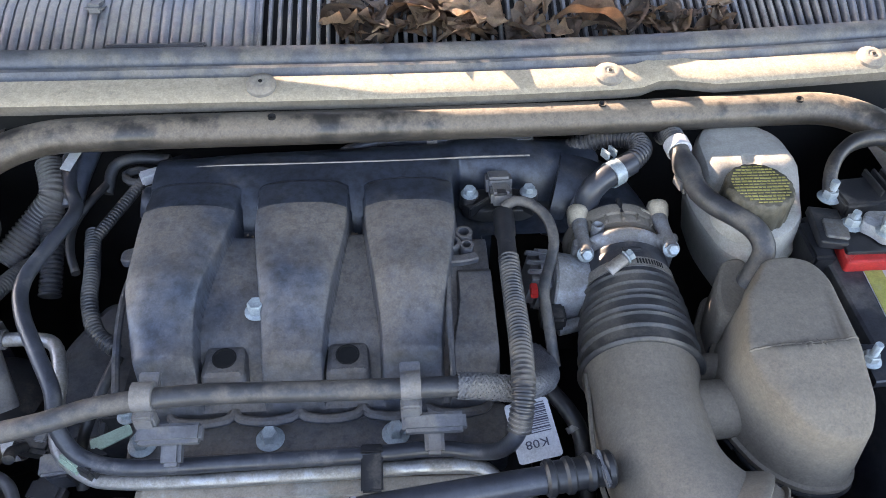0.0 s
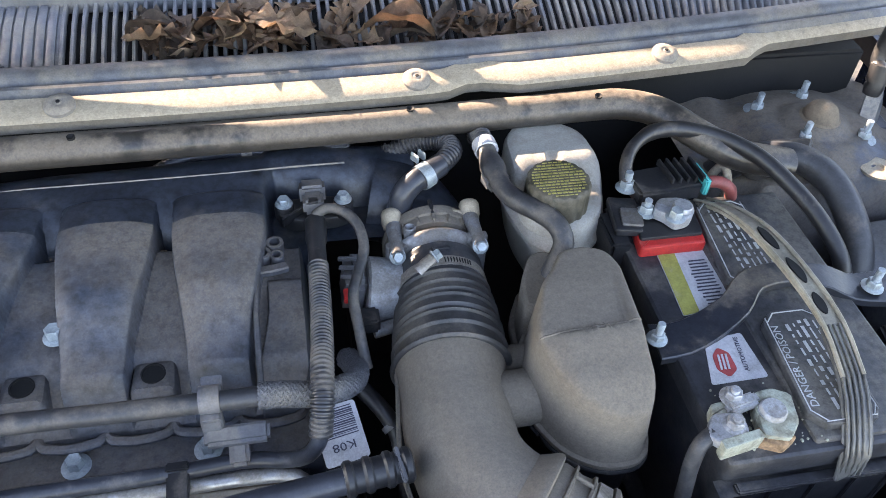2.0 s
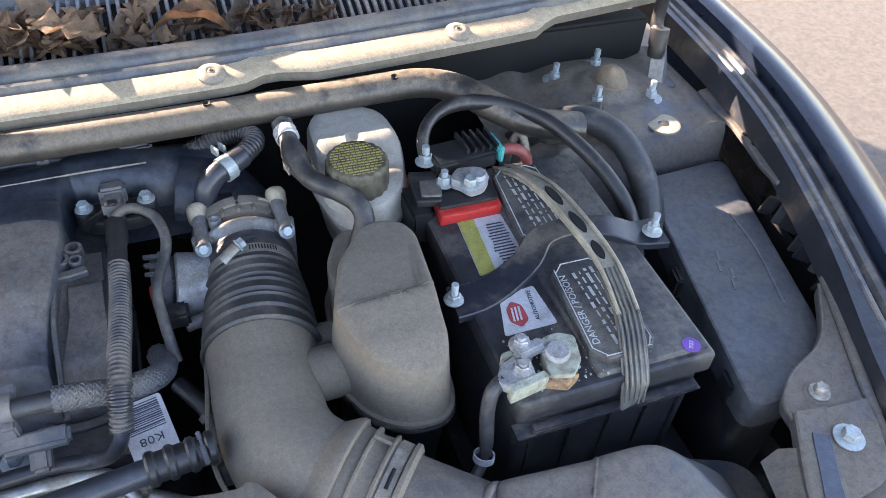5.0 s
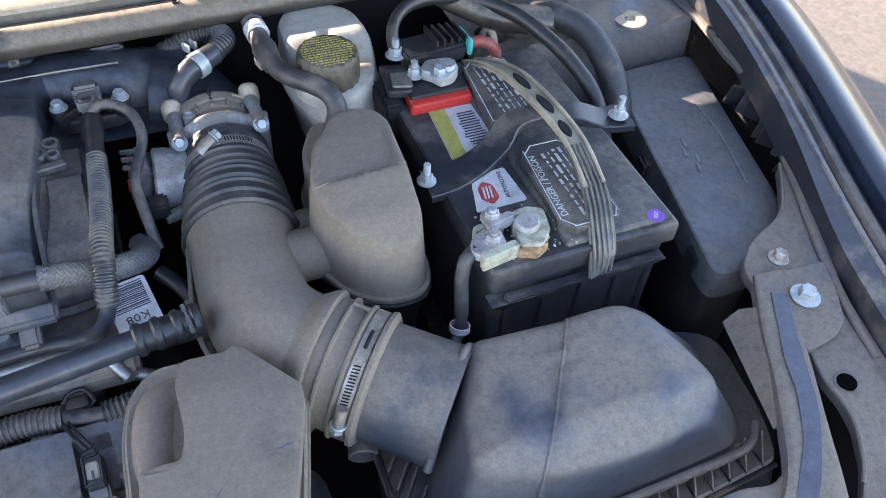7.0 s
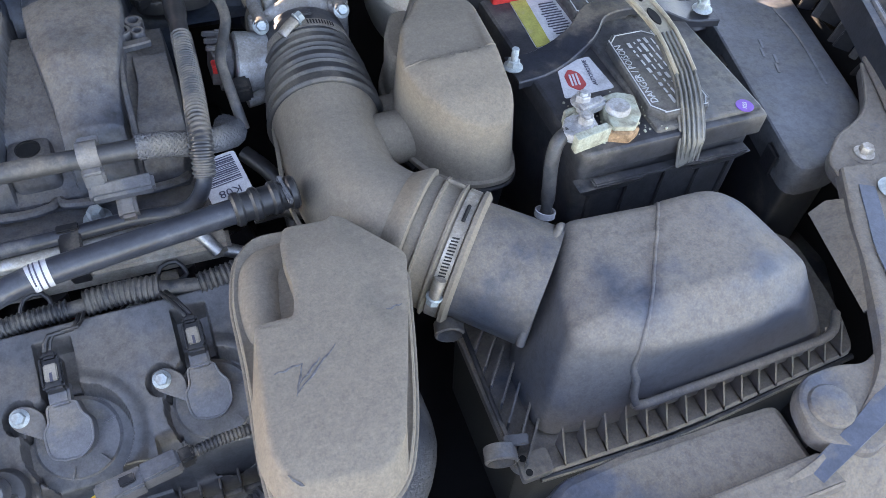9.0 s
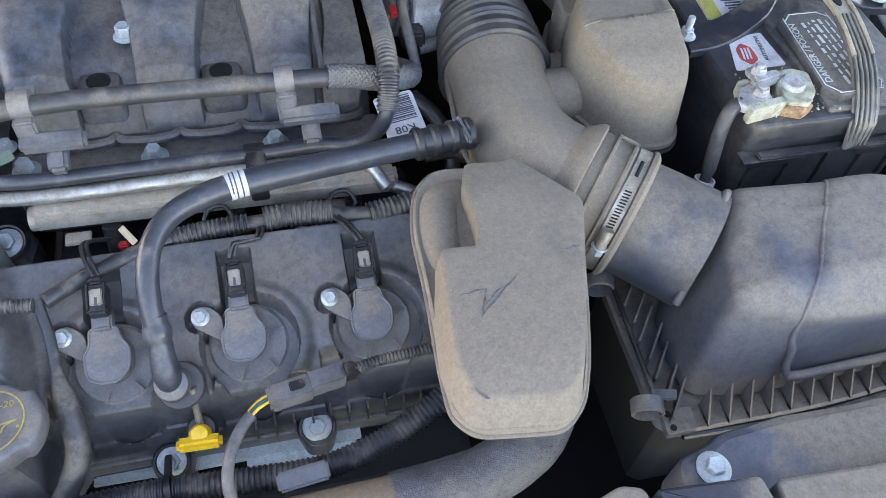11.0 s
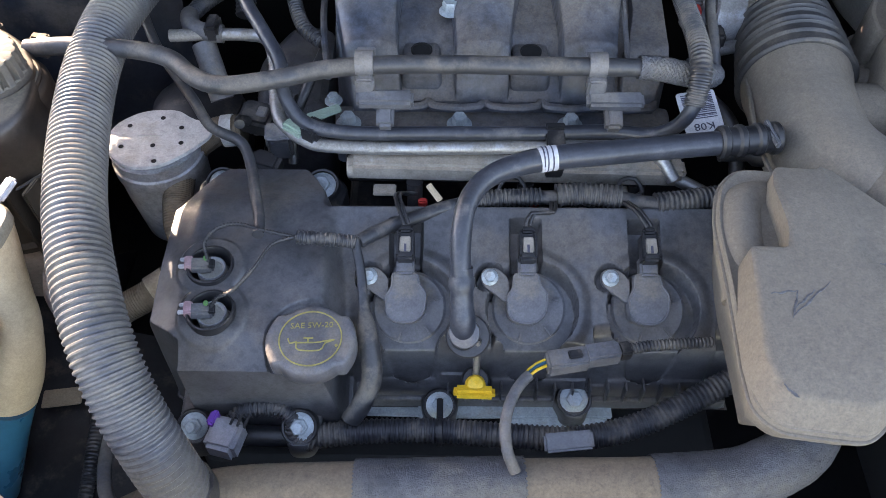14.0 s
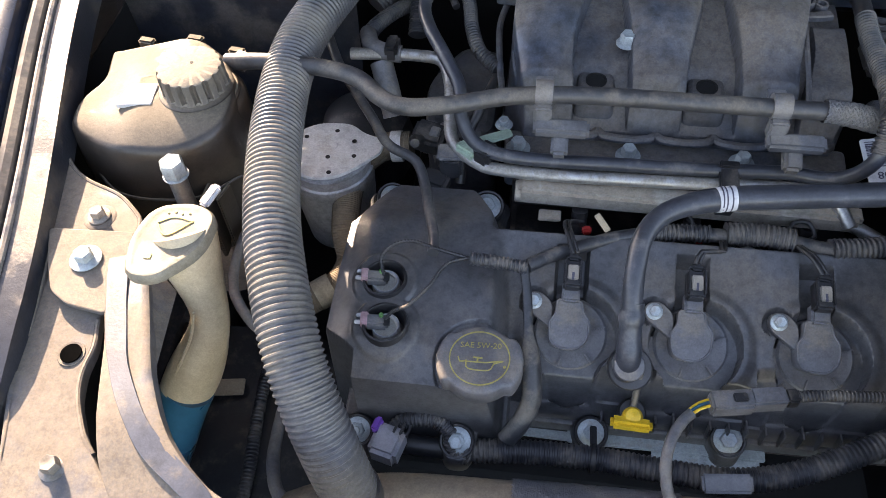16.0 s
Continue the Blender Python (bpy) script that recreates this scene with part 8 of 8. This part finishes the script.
# expansion tank
tank = thing("expansion_tank", (-0.45, 0.55, 0.90), "smoked dusty plastic coolant expansion tank with screw cap", "expansion tank")
eo = rounded([(-0.545, 0.500, 0.025), (-0.550, 0.545, 0.018), (-0.536, 0.575, 0.010), (-0.547, 0.625, 0.016), (-0.440, 0.634, 0.02), (-0.395, 0.600, 0.03), (-0.372, 0.545, 0.03), (-0.372, 0.500, 0.03), (-0.415, 0.470, 0.03), (-0.485, 0.468, 0.03)], 0.02, 5)
def ez(p):
    return 1.058 - 0.016 * st(-0.46, -0.53, p.x) - 0.012 * st(0.52, 0.47, p.y)


part("upper_shell", loft([[Vector((p.x, p.y, z)) for p in inset(eo, d)] for d, z in ((-0.002, 0.906), (-0.004, 0.908), (-0.004, 0.914), (-0.002, 0.916), (0.0005, 0.918))] + [[Vector((p.x, p.y, ez(p) + h)) for p in inset(eo, d)] for d, h in ((0.003, -0.030), (0.0045, -0.014), (0.0055, -0.0060), (0.0075, -0.0024), (0.0100, -0.0006), (0.013, 0.0))] + crown(inset(eo, 0.013), lambda x, y: ez(Vector((x, y))) + 0.0006)), M_TANK, tank)
part("lower_shell", loft([[Vector((p.x, p.y, z)) for p in inset(eo, d)] for d, z in ((0.02, 0.80), (0.008, 0.86), (0.002, 0.906))]), mat("pinkish_tank_plastic", (0.26, 0.20, 0.17), 0.4, dust=0.5, dust_color=(0.30, 0.25, 0.20), patch=10), tank, "translucent lower half with pinkish coolant")
tc = Vector((-0.420, 0.552, 1.050))
part("neck", lathe([(0.046, -0.04), (0.045, -0.006), (0.042, -0.001), (0.037, 0.001), (0.036, 0.009), (0.033, 0.011), (0.0005, 0.011)], tc, seg=44), M_TANK, tank)
NC = 96
def cap_ring(r, z, deep):
    return [tc + Vector(((r - (deep if k % 6 in (0, 1) else 0.0)) * math.cos(2 * math.pi * k / NC), (r - (deep if k % 6 in (0, 1) else 0.0)) * math.sin(2 * math.pi * k / NC), z)) for k in range(NC)]


ecap = part("screw_cap", loft([cap_ring(0.0325, 0.006, 0.0), cap_ring(0.0330, 0.010, 0.0), cap_ring(0.0315, 0.012, 0.003), cap_ring(0.0312, 0.030, 0.003), cap_ring(0.0300, 0.0330, 0.0015), cap_ring(0.0285, 0.0338, 0.0), cap_ring(0.012, 0.0345, 0.0), cap_ring(0.003, 0.0345, 0.0)]), M_DUSTCAP, tank, "grey ribbed screw cap")
part("cap_dimple", lathe([(0.0016, 0.0), (0.0016, 0.0004), (0.0003, 0.0003)], tc + Vector((0.002, 0.004, 0.0345)), seg=10), M_DEEP, ecap)
part("neck_flange", lathe([(0.0400, -0.004), (0.0402, 0.002), (0.0385, 0.004), (0.030, 0.004)], tc, seg=44), M_TANK, tank)
part("seam_rib", sweep([(-0.530, 0.500, 0.995), (-0.485, 0.4665, 0.992), (-0.415, 0.4685, 0.992), (-0.3745, 0.500, 0.995)], 0.0016, seg=6), M_TANK, tank)
part("white_label", prism([(-0.490, 0.520), (-0.455, 0.524), (-0.458, 0.552), (-0.486, 0.550)], 1.0545, 1.0595, 0.002, 0.0006, tilt=lambda x, y: 0.02 * (x + 0.455)), M_LABEL, tank, "faded white label")
for bx, by in ((-0.505, 0.632), (-0.455, 0.640), (-0.405, 0.624)):
    part("tab", box((bx, by, 1.040), (0.018, 0.010, 0.014), 0.002, (0, 0, -8)), M_TANK, tank)
part("web", box((-0.402, 0.472, 0.955), (0.004, 0.022, 0.090), 0.001), M_TANK, tank)
part("web", box((-0.385, 0.474, 0.955), (0.004, 0.022, 0.090), 0.001, (0, 0, -15)), M_TANK, tank)
single("spring_clip", box((-0.391, 0.600, 1.052), (0.012, 0.014, 0.020), 0.003, (0, 0, -20)), M_STEEL, "steel spring clip on the tank outlet", "clip")
hx = thing("tank_stud", (-0.416, 0.460, 0.98), "zinc stud with hex nut holding the tank", "bolt", "engine bay bolts")
part("shank", sweep([(-0.408, 0.447, 0.975), (-0.411, 0.452, 1.01), (-0.414, 0.458, 1.042)], 0.0085, seg=14), M_STEEL, hx)
part("head", hexbolt((-0.414, 0.458, 1.036), 0.0115, 0.016, 0.012), M_ZINC, hx)
# washer filler
wash = thing("washer_filler", (-0.385, 0.37, 0.9), "yellowed washer bottle filler neck with cap and blue fluid", "washer bottle")
part("neck", sweep([(-0.378, 0.386, 1.050), (-0.372, 0.372, 1.028), (-0.366, 0.360, 1.0), (-0.365, 0.352, 0.975), (-0.373, 0.342, 0.948), (-0.386, 0.330, 0.92), (-0.399, 0.319, 0.895)], lambda u: 0.027 - 0.0095 * math.sin(math.pi * st(0.0, 0.9, u)) - 0.001 * u, seg=28, flat=0.9), M_CREAM, wash)
part("fluid_tube", sweep([(-0.3975, 0.320, 0.898), (-0.412, 0.308, 0.868), (-0.428, 0.292, 0.83), (-0.445, 0.278, 0.79)], 0.0275, seg=28, flat=0.9), M_BLUE, wash, "neck full of blue fluid")
part("mould_seam", sweep([(-0.368, 0.338, 1.0), (-0.376, 0.330, 0.972), (-0.390, 0.318, 0.945), (-0.404, 0.305, 0.915)], 0.0015, seg=6), M_CREAM, wash)
capw = rounded([(-0.408, 0.332, 0.012), (-0.382, 0.330, 0.015), (-0.352, 0.362, 0.03), (-0.350, 0.400, 0.02), (-0.372, 0.412, 0.03), (-0.408, 0.405, 0.03), (-0.417, 0.370, 0.03)], 0.02, 5)
wcap = part("cap", loft([[Vector((p.x, p.y, z)) for p in inset(capw, d)] for d, z in ((0.004, 1.046), (0.0, 1.048), (0.0, 1.055), (0.002, 1.058), (0.005, 1.0585), (0.007, 1.0578))] + crown(inset(capw, 0.007), lambda x, y: 1.0578)), M_CAPW, wash, "round grey-white cap with yellow symbol")
part("symbol", strip([(-0.398, 0.386, 1.0586), (-0.385, 0.393, 1.0586), (-0.368, 0.390, 1.0586)], 0.0007, 0.0006, step=0.003), M_YELLOWPRINT, wcap)
part("symbol", strip([(-0.398, 0.386, 1.0586), (-0.386, 0.374, 1.0586), (-0.368, 0.390, 1.0586)], 0.0007, 0.0006, step=0.003), M_YELLOWPRINT, wcap)
for k in range(4):
    part("symbol", lathe([(0.0011, 0), (0.0011, 0.0006), (0.0002, 0.0006)], (-0.392 + 0.006 * k, 0.3975 + 0.0012 * (k % 2), 1.058), seg=8), M_YELLOWPRINT, wcap)
part("symbol", box((-0.3935, 0.352, 1.0582), (0.006, 0.005, 0.0006), 0), M_YELLOWPRINT, wcap)
part("hinge_tab", box((-0.364, 0.421, 1.056), (0.010, 0.022, 0.006), 0.002, (15, 0, -25)), M_LABEL, wash)
# pump pulley cap, bypass hose, and lower clutter
PC = Vector((-0.317, 0.588, 0.943))
ped = thing("power_pump", (PC.x, PC.y, 0.85), "cast aluminium pump with flat drilled cap", "pump")
part("body", lathe([(0.040, -0.12), (0.045, -0.06), (0.046, -0.032), (0.0475, -0.030), (0.0475, -0.016), (0.0455, -0.014), (0.0455, -0.006), (0.046, -0.002), (0.0005, -0.001)], PC, seg=48), M_ALU, ped)
part("cap_plate", prism([(PC.x - 0.046, PC.y - 0.020, 0.02), (PC.x - 0.048, PC.y + 0.018, 0.02), (PC.x - 0.020, PC.y + 0.042, 0.03), (PC.x + 0.018, PC.y + 0.043, 0.03), (PC.x + 0.034, PC.y + 0.030, 0.008), (PC.x + 0.058, PC.y + 0.022, 0.006), (PC.x + 0.058, PC.y + 0.004, 0.006), (PC.x + 0.040, PC.y - 0.018, 0.012), (PC.x + 0.016, PC.y - 0.038, 0.012), (PC.x - 0.016, PC.y - 0.042, 0.02)], PC.z - 0.001, PC.z + 0.003, 0.012, 0.001), M_PUMPCAP, ped, "flat drilled pale cap")
for dx, dy in ((-0.028, 0.018), (0.004, 0.030), (0.026, 0.016), (-0.030, -0.012), (0.002, -0.010), (0.008, -0.032), (0.030, -0.006)):
    part("dimple", lathe([(0.0026, 0), (0.0026, 0.0006), (0.0003, 0.0005)], PC + Vector((dx, dy, 0.0028)), seg=12), M_DEEP, ped)
part("name_plate", box(PC + Vector((-0.004, 0.008, 0.0034)), (0.026, 0.009, 0.0008), 0.0003), M_PUMPCAP, ped)
part("dark_bowl", lathe([(0.052, -0.07), (0.056, -0.03), (0.050, 0.0), (0.030, 0.012), (0.0005, 0.013)], (-0.300, 0.685, 0.905), seg=36), M_BLACK, ped)
hose("bypass_hose", [(-0.230, 0.615, 0.935), (-0.262, 0.613, 0.930), (-0.285, 0.592, 0.922), (-0.293, 0.56, 0.910), (-0.290, 0.52, 0.895), (-0.282, 0.495, 0.875), (-0.292, 0.470, 0.865), (-0.315, 0.452, 0.86), (-0.35, 0.435, 0.85)], 0.0155, M_TANHOSE, "braided brown bypass hose", "hose", ribs=(0.0024, 0.0005), seg=30)
single("hose_band", sweep([(-0.296, 0.466, 0.865), (-0.312, 0.455, 0.861)], 0.0168, seg=22), M_LIP, "pale band on the bypass hose", "band")
hose("coolant_tube", [(-0.365, 0.515, 0.95), (-0.372, 0.45, 0.95), (-0.365, 0.40, 0.95), (-0.338, 0.365, 0.95), (-0.310, 0.35, 0.945)], 0.005, M_GREYPL, "thin grey coolant tube", "tube")
hose("lower_tube", [(-0.315, 0.32, 0.86), (-0.308, 0.27, 0.87), (-0.292, 0.235, 0.88), (-0.27, 0.225, 0.88)], 0.006, M_GREYPL, "thin grey lower tube", "tube")
single("tape_scrap", box((-0.411, 0.378, 0.779), (0.040, 0.020, 0.003), 0.001, (0, 0, 8)), M_CREAM, "scrap of pale tape on a dark panel", "tape")
single("splash_panel", sheet([[(-0.49, 0.16, 0.76), (-0.36, 0.16, 0.77), (-0.27, 0.16, 0.74)], [(-0.49, 0.30, 0.76), (-0.36, 0.30, 0.772), (-0.27, 0.30, 0.74)], [(-0.49, 0.46, 0.77), (-0.36, 0.46, 0.774), (-0.27, 0.46, 0.74)]], 0.004), M_BLACK, "dark plastic splash panel below the bottle", "panel")
hose("panel_loom", [(-0.372, 0.46, 0.785), (-0.366, 0.36, 0.785), (-0.355, 0.26, 0.785), (-0.36, 0.17, 0.785)], 0.007, M_CORR, "black loom on the splash panel", "loom", ribs=(0.004, 0.001))
hose("fuel_elbow", [(-0.292, 0.720, 1.000), (-0.286, 0.700, 1.010), (-0.278, 0.682, 1.013), (-0.262, 0.674, 1.013), (-0.245, 0.673, 1.012)], 0.0095, M_GREYPL, "grey quick connector elbow on the fuel line", "connector")
single("elbow_clip", box((-0.2545, 0.675, 1.018), (0.014, 0.026, 0.018), 0.003), M_BLACK, "dark locking clip on the fuel connector", "clip")
hose("fuel_line", [(-0.293, 0.718, 0.998), (-0.288, 0.75, 0.99), (-0.275, 0.79, 0.98), (-0.25, 0.83, 0.97)], 0.0092, M_CORR, "black corrugated fuel line", ribs=(0.004, 0.001))
single("vapour_canister", sweep([(-0.268, 0.672, 1.0), (-0.258, 0.650, 0.98), (-0.250, 0.632, 0.96)], 0.0125, seg=18), M_GREYPL, "grey plastic damper below the fuel connector", "damper")
hose("side_loom", [(-0.190, 0.79, 1.03), (-0.178, 0.735, 1.03), (-0.172, 0.70, 1.03), (-0.160, 0.668, 1.025), (-0.140, 0.650, 1.02)], 0.0078, M_CORR, "black corrugated loom beside the manifold", "loom", ribs=(0.0038, 0.0012))
hose("side_loom", [(-0.150, 0.86, 1.04), (-0.172, 0.81, 1.035), (-0.19, 0.77, 1.03)], 0.0062, M_CORR, "black corrugated loom beside the manifold", "loom", ribs=(0.0036, 0.001))
hose("side_cable", [(-0.140, 0.650, 1.01), (-0.155, 0.61, 0.995), (-0.168, 0.585, 0.97), (-0.17, 0.56, 0.94)], 0.0052, M_BLACK, "thin black cable beside the manifold", "cable")
single("left_housing", prism([(-0.215, 0.62), (-0.14, 0.62), (-0.14, 0.76), (-0.19, 0.77), (-0.225, 0.70)], 0.84, 0.955, 0.02, 0.01), M_COVER, "dusty dark timing cover beside the manifold", "timing cover")
for a in ((-0.185, 0.585, 0.955, 20), (-0.195, 0.552, 0.948, -15), (-0.205, 0.60, 0.96, 35), (-0.168, 0.60, 0.965, 5)):
    single("loom_plug", box(a[:3], (0.030, 0.022, 0.020), 0.004, (10, 5, a[3])), M_GREYPL if a[3] > 0 else M_BLACK, "grey connector among the looms", "plug", "plugs among the looms")
single("hose_clamp", hoop([(0.0160, -0.006), (0.0172, -0.006), (0.0172, 0.006), (0.0160, 0.006)], (-0.246, 0.6145, 0.932), (1, 0.06, 0.1), 30), M_PUMPCAP, "pale metal band on the bypass hose", "clamp")
bc = thing("bracket_plug", (-0.178, 0.558, 0.95), "blue-grey upright connector behind the valve cover", "plug")
part("body", box((-0.178, 0.560, 0.968), (0.022, 0.016, 0.034), 0.003, (12, 0, 6)), M_FRAME, bc)
part("collar", box((-0.178, 0.559, 0.986), (0.026, 0.019, 0.006), 0.002, (12, 0, 6)), M_GREYPL, bc)
pb = thing("pipe_block", (-0.205, 0.592, 0.95), "black plastic valve block with short stubs", "valve")
part("body", box((-0.205, 0.592, 0.972), (0.034, 0.030, 0.022), 0.004, (8, 4, -12)), M_BLACK, pb)
part("stub", sweep([(-0.192, 0.600, 0.978), (-0.178, 0.606, 0.984), (-0.166, 0.604, 0.986)], 0.0055, seg=12), M_GREYPL, pb)
part("stub", sweep([(-0.212, 0.580, 0.980), (-0.216, 0.570, 0.990), (-0.214, 0.560, 0.994)], 0.0050, seg=12), M_BLACK, pb)
part("tab", box((-0.198, 0.588, 0.9845), (0.010, 0.012, 0.003), 0.001, (8, 4, -12)), M_GREYPL, pb)
single("plenum_end_cap", lathe([(0.020, -0.012), (0.0205, 0.0), (0.019, 0.008), (0.014, 0.013), (0.0005, 0.014)], (-0.134, 0.822, 1.036), (-1, -0.1, 0.25), 30), M_PLENUM, "blue-black round cap on the plenum end", "cap")
hose("heater_pipe", [(-0.214, 0.930, 1.045), (-0.217, 0.900, 1.042), (-0.222, 0.862, 1.034), (-0.226, 0.84, 1.02)], 0.0105, M_BLUEBLACK, "blue-black heater pipe at the firewall", "pipe")
hose("corrugated_tube", [(-0.262, 0.905, 1.02), (-0.255, 0.855, 1.01), (-0.246, 0.800, 0.99), (-0.244, 0.76, 0.97)], 0.0115, M_CORR, "black corrugated tube beside the vacuum hose", "tube", ribs=(0.0048, 0.0014))
hose("thin_cable", [(-0.186, 0.845, 1.045), (-0.196, 0.815, 1.046), (-0.206, 0.790, 1.040), (-0.204, 0.762, 1.035), (-0.193, 0.735, 1.03)], 0.0042, M_BLACK, "thin black taped cable", "cable")
hose("engine_mount_hose", [(-0.300, 0.80, 0.98), (-0.27, 0.84, 1.0), (-0.250, 0.86, 1.02), (-0.262, 0.90, 1.03)], 0.016, M_BIGHOSE, "grey corrugated hose by the brace", "hose", ribs=(0.0052, 0.002), seg=24)
single("green_tag", prism([(-0.152, 0.575), (-0.122, 0.590), (-0.117, 0.580), (-0.147, 0.562)], 0.993, 0.9945, 0.003, 0.0004), M_GREEN, "pale green paper tag by the fuel pipe", "tag")
single("teal_clip", box((-0.160, 0.556, 0.992), (0.026, 0.014, 0.013), 0.003, (0, 0, -35)), M_GREEN, "pale teal clip on the fuel pipe", "clip")
single("pipe_bracket", box((-0.142, 0.551, 0.995), (0.018, 0.022, 0.020), 0.003, (0, 0, -30)), M_BLACK, "black plastic clip on the fuel pipe", "clip")
cn = thing("ground_plug", (-0.14, 0.86, 1.04), "pale grey plug with black cover on a looped bracket", "plug")
part("body", box((-0.142, 0.856, 1.046), (0.022, 0.014, 0.012), 0.002, (0, 0, 25)), M_LABEL, cn)
part("cover", box((-0.118, 0.872, 1.046), (0.034, 0.020, 0.014), 0.003, (0, 0, 25)), M_BLACK, cn)
part("loop", sweep([(-0.150, 0.852, 1.04), (-0.165, 0.855, 1.04), (-0.172, 0.866, 1.04), (-0.160, 0.874, 1.04), (-0.145, 0.868, 1.04)], 0.0045, seg=8), M_RUBBER, cn)
hose("firewall_pipe", [(-0.195, 0.86, 1.02), (-0.190, 0.885, 1.035), (-0.170, 0.893, 1.04), (-0.13, 0.890, 1.04)], 0.006, M_RUBBER, "black bent pipe at the firewall", "pipe")
single("white_tag", box((-0.2185, 0.865, 1.066), (0.010, 0.040, 0.0012), 0.0004, (0, 15, -8)), M_PRINT, "pale folded tag on the vacuum hose", "tag")

# ---- dead leaves in the cowl ----
def leaf(x, y, z, s, rx, ry, rz_, lobed, m_, seed):
    """A dry leaf: a curled blade, wide and pointed or cut into pointed lobes, with a raised midrib."""
    r_ = random.Random(seed)
    n = 27
    bm = bmesh.new()
    roll, bend, ph = r_.uniform(0.15, 0.75), r_.uniform(-0.25, 0.25), r_.uniform(0, 6)
    rows_ = []
    for i in range(n):
        t = i / (n - 1)
        w_ = (0.34 if lobed else 0.24) * math.sin(math.pi * t ** 0.75) ** 0.8 + 0.006
        if lobed:
            saw = abs(((t * 3.4 + 0.15) % 1.0) - 0.5) * 2
            w_ *= 0.38 + 0.85 * (1 - saw)
        row = []
        for j in range(7):
            u = (j - 3) / 3
            curl = roll * u * u * w_ + bend * math.sin(t * 3.1) + 0.05 * math.sin(t * 7 + ph) * u + 0.025 * math.sin(u * 6 + t * 12 + ph) - 0.012 * (j == 3)
            row.append(bm.verts.new((u * w_ * s * (1 - 0.25 * roll), (t - 0.5 + 0.10 * abs(u) * lobed) * s, curl * s)))
        rows_.append(row)
    for a, b in zip(rows_, rows_[1:]):
        for j in range(6):
            bm.faces.new((a[j], a[j + 1], b[j + 1], b[j]))
    bmesh.ops.solidify(bm, geom=bm.faces[:], thickness=0.0006)
    bmesh.ops.transform(bm, matrix=pose(x, y, z, rx, ry, rz_), verts=bm.verts)
    return single("leaf", bm, m_, "lobed brown dead oak leaf lying in the cowl" if lobed else "curled brown dead leaf lying in the cowl", "leaf", "dead leaves in the cowl")


rl = random.Random(11)
LEAVES = (M_LEAF, M_LEAF, M_LEAF2, M_LEAF3)
for k in range(84):
    t = rl.random()
    if k < 54:
        x_ = 0.045 + 0.235 * t
        hh = 0.013 * math.exp(-((x_ - 0.17) / 0.075) ** 2)
    else:
        x_ = 0.285 + 0.20 * t
        hh = 0.010
    d_ = 0.052 * rl.random() ** 1.3 * (1.0 if k < 54 else 0.55)
    leaf(x_, cy(x_) + 0.010 + d_, 1.130 + d_ * 0.34 + hh * rl.random() + 0.003, rl.uniform(0.034, 0.066) * (1.0 if k < 54 else 0.85), rl.uniform(-6, 30), rl.uniform(-28, 28), rl.uniform(0, 360), rl.random() < 0.4, LEAVES[k % 4], k)
leaf(0.160, cy(0.160) + 0.040, 1.168, 0.085, 24, 8, -28, True, M_LEAF2, 101)
leaf(0.205, cy(0.205) + 0.018, 1.160, 0.072, 12, -14, 80, True, M_LEAF2, 102)
leaf(0.068, cy(0.068) + 0.028, 1.150, 0.060, 10, 20, 120, True, M_LEAF2, 103)
leaf(0.330, cy(0.330) + 0.012, 1.146, 0.080, 5, 10, 82, False, M_LEAF, 104)
leaf(0.385, cy(0.385) + 0.024, 1.152, 0.060, 20, 0, -30, False, M_LEAF3, 105)
for k in range(14):
    x_ = 0.725 + 0.05 * rl.random()
    leaf(x_, cy(x_) + 0.040 + 0.022 * rl.random(), 1.163 + 0.012 * rl.random(), rl.uniform(0.018, 0.030), 50 * rl.random(), 30 * rl.random(), 360 * rl.random(), True, M_LEAF2, 200 + k)
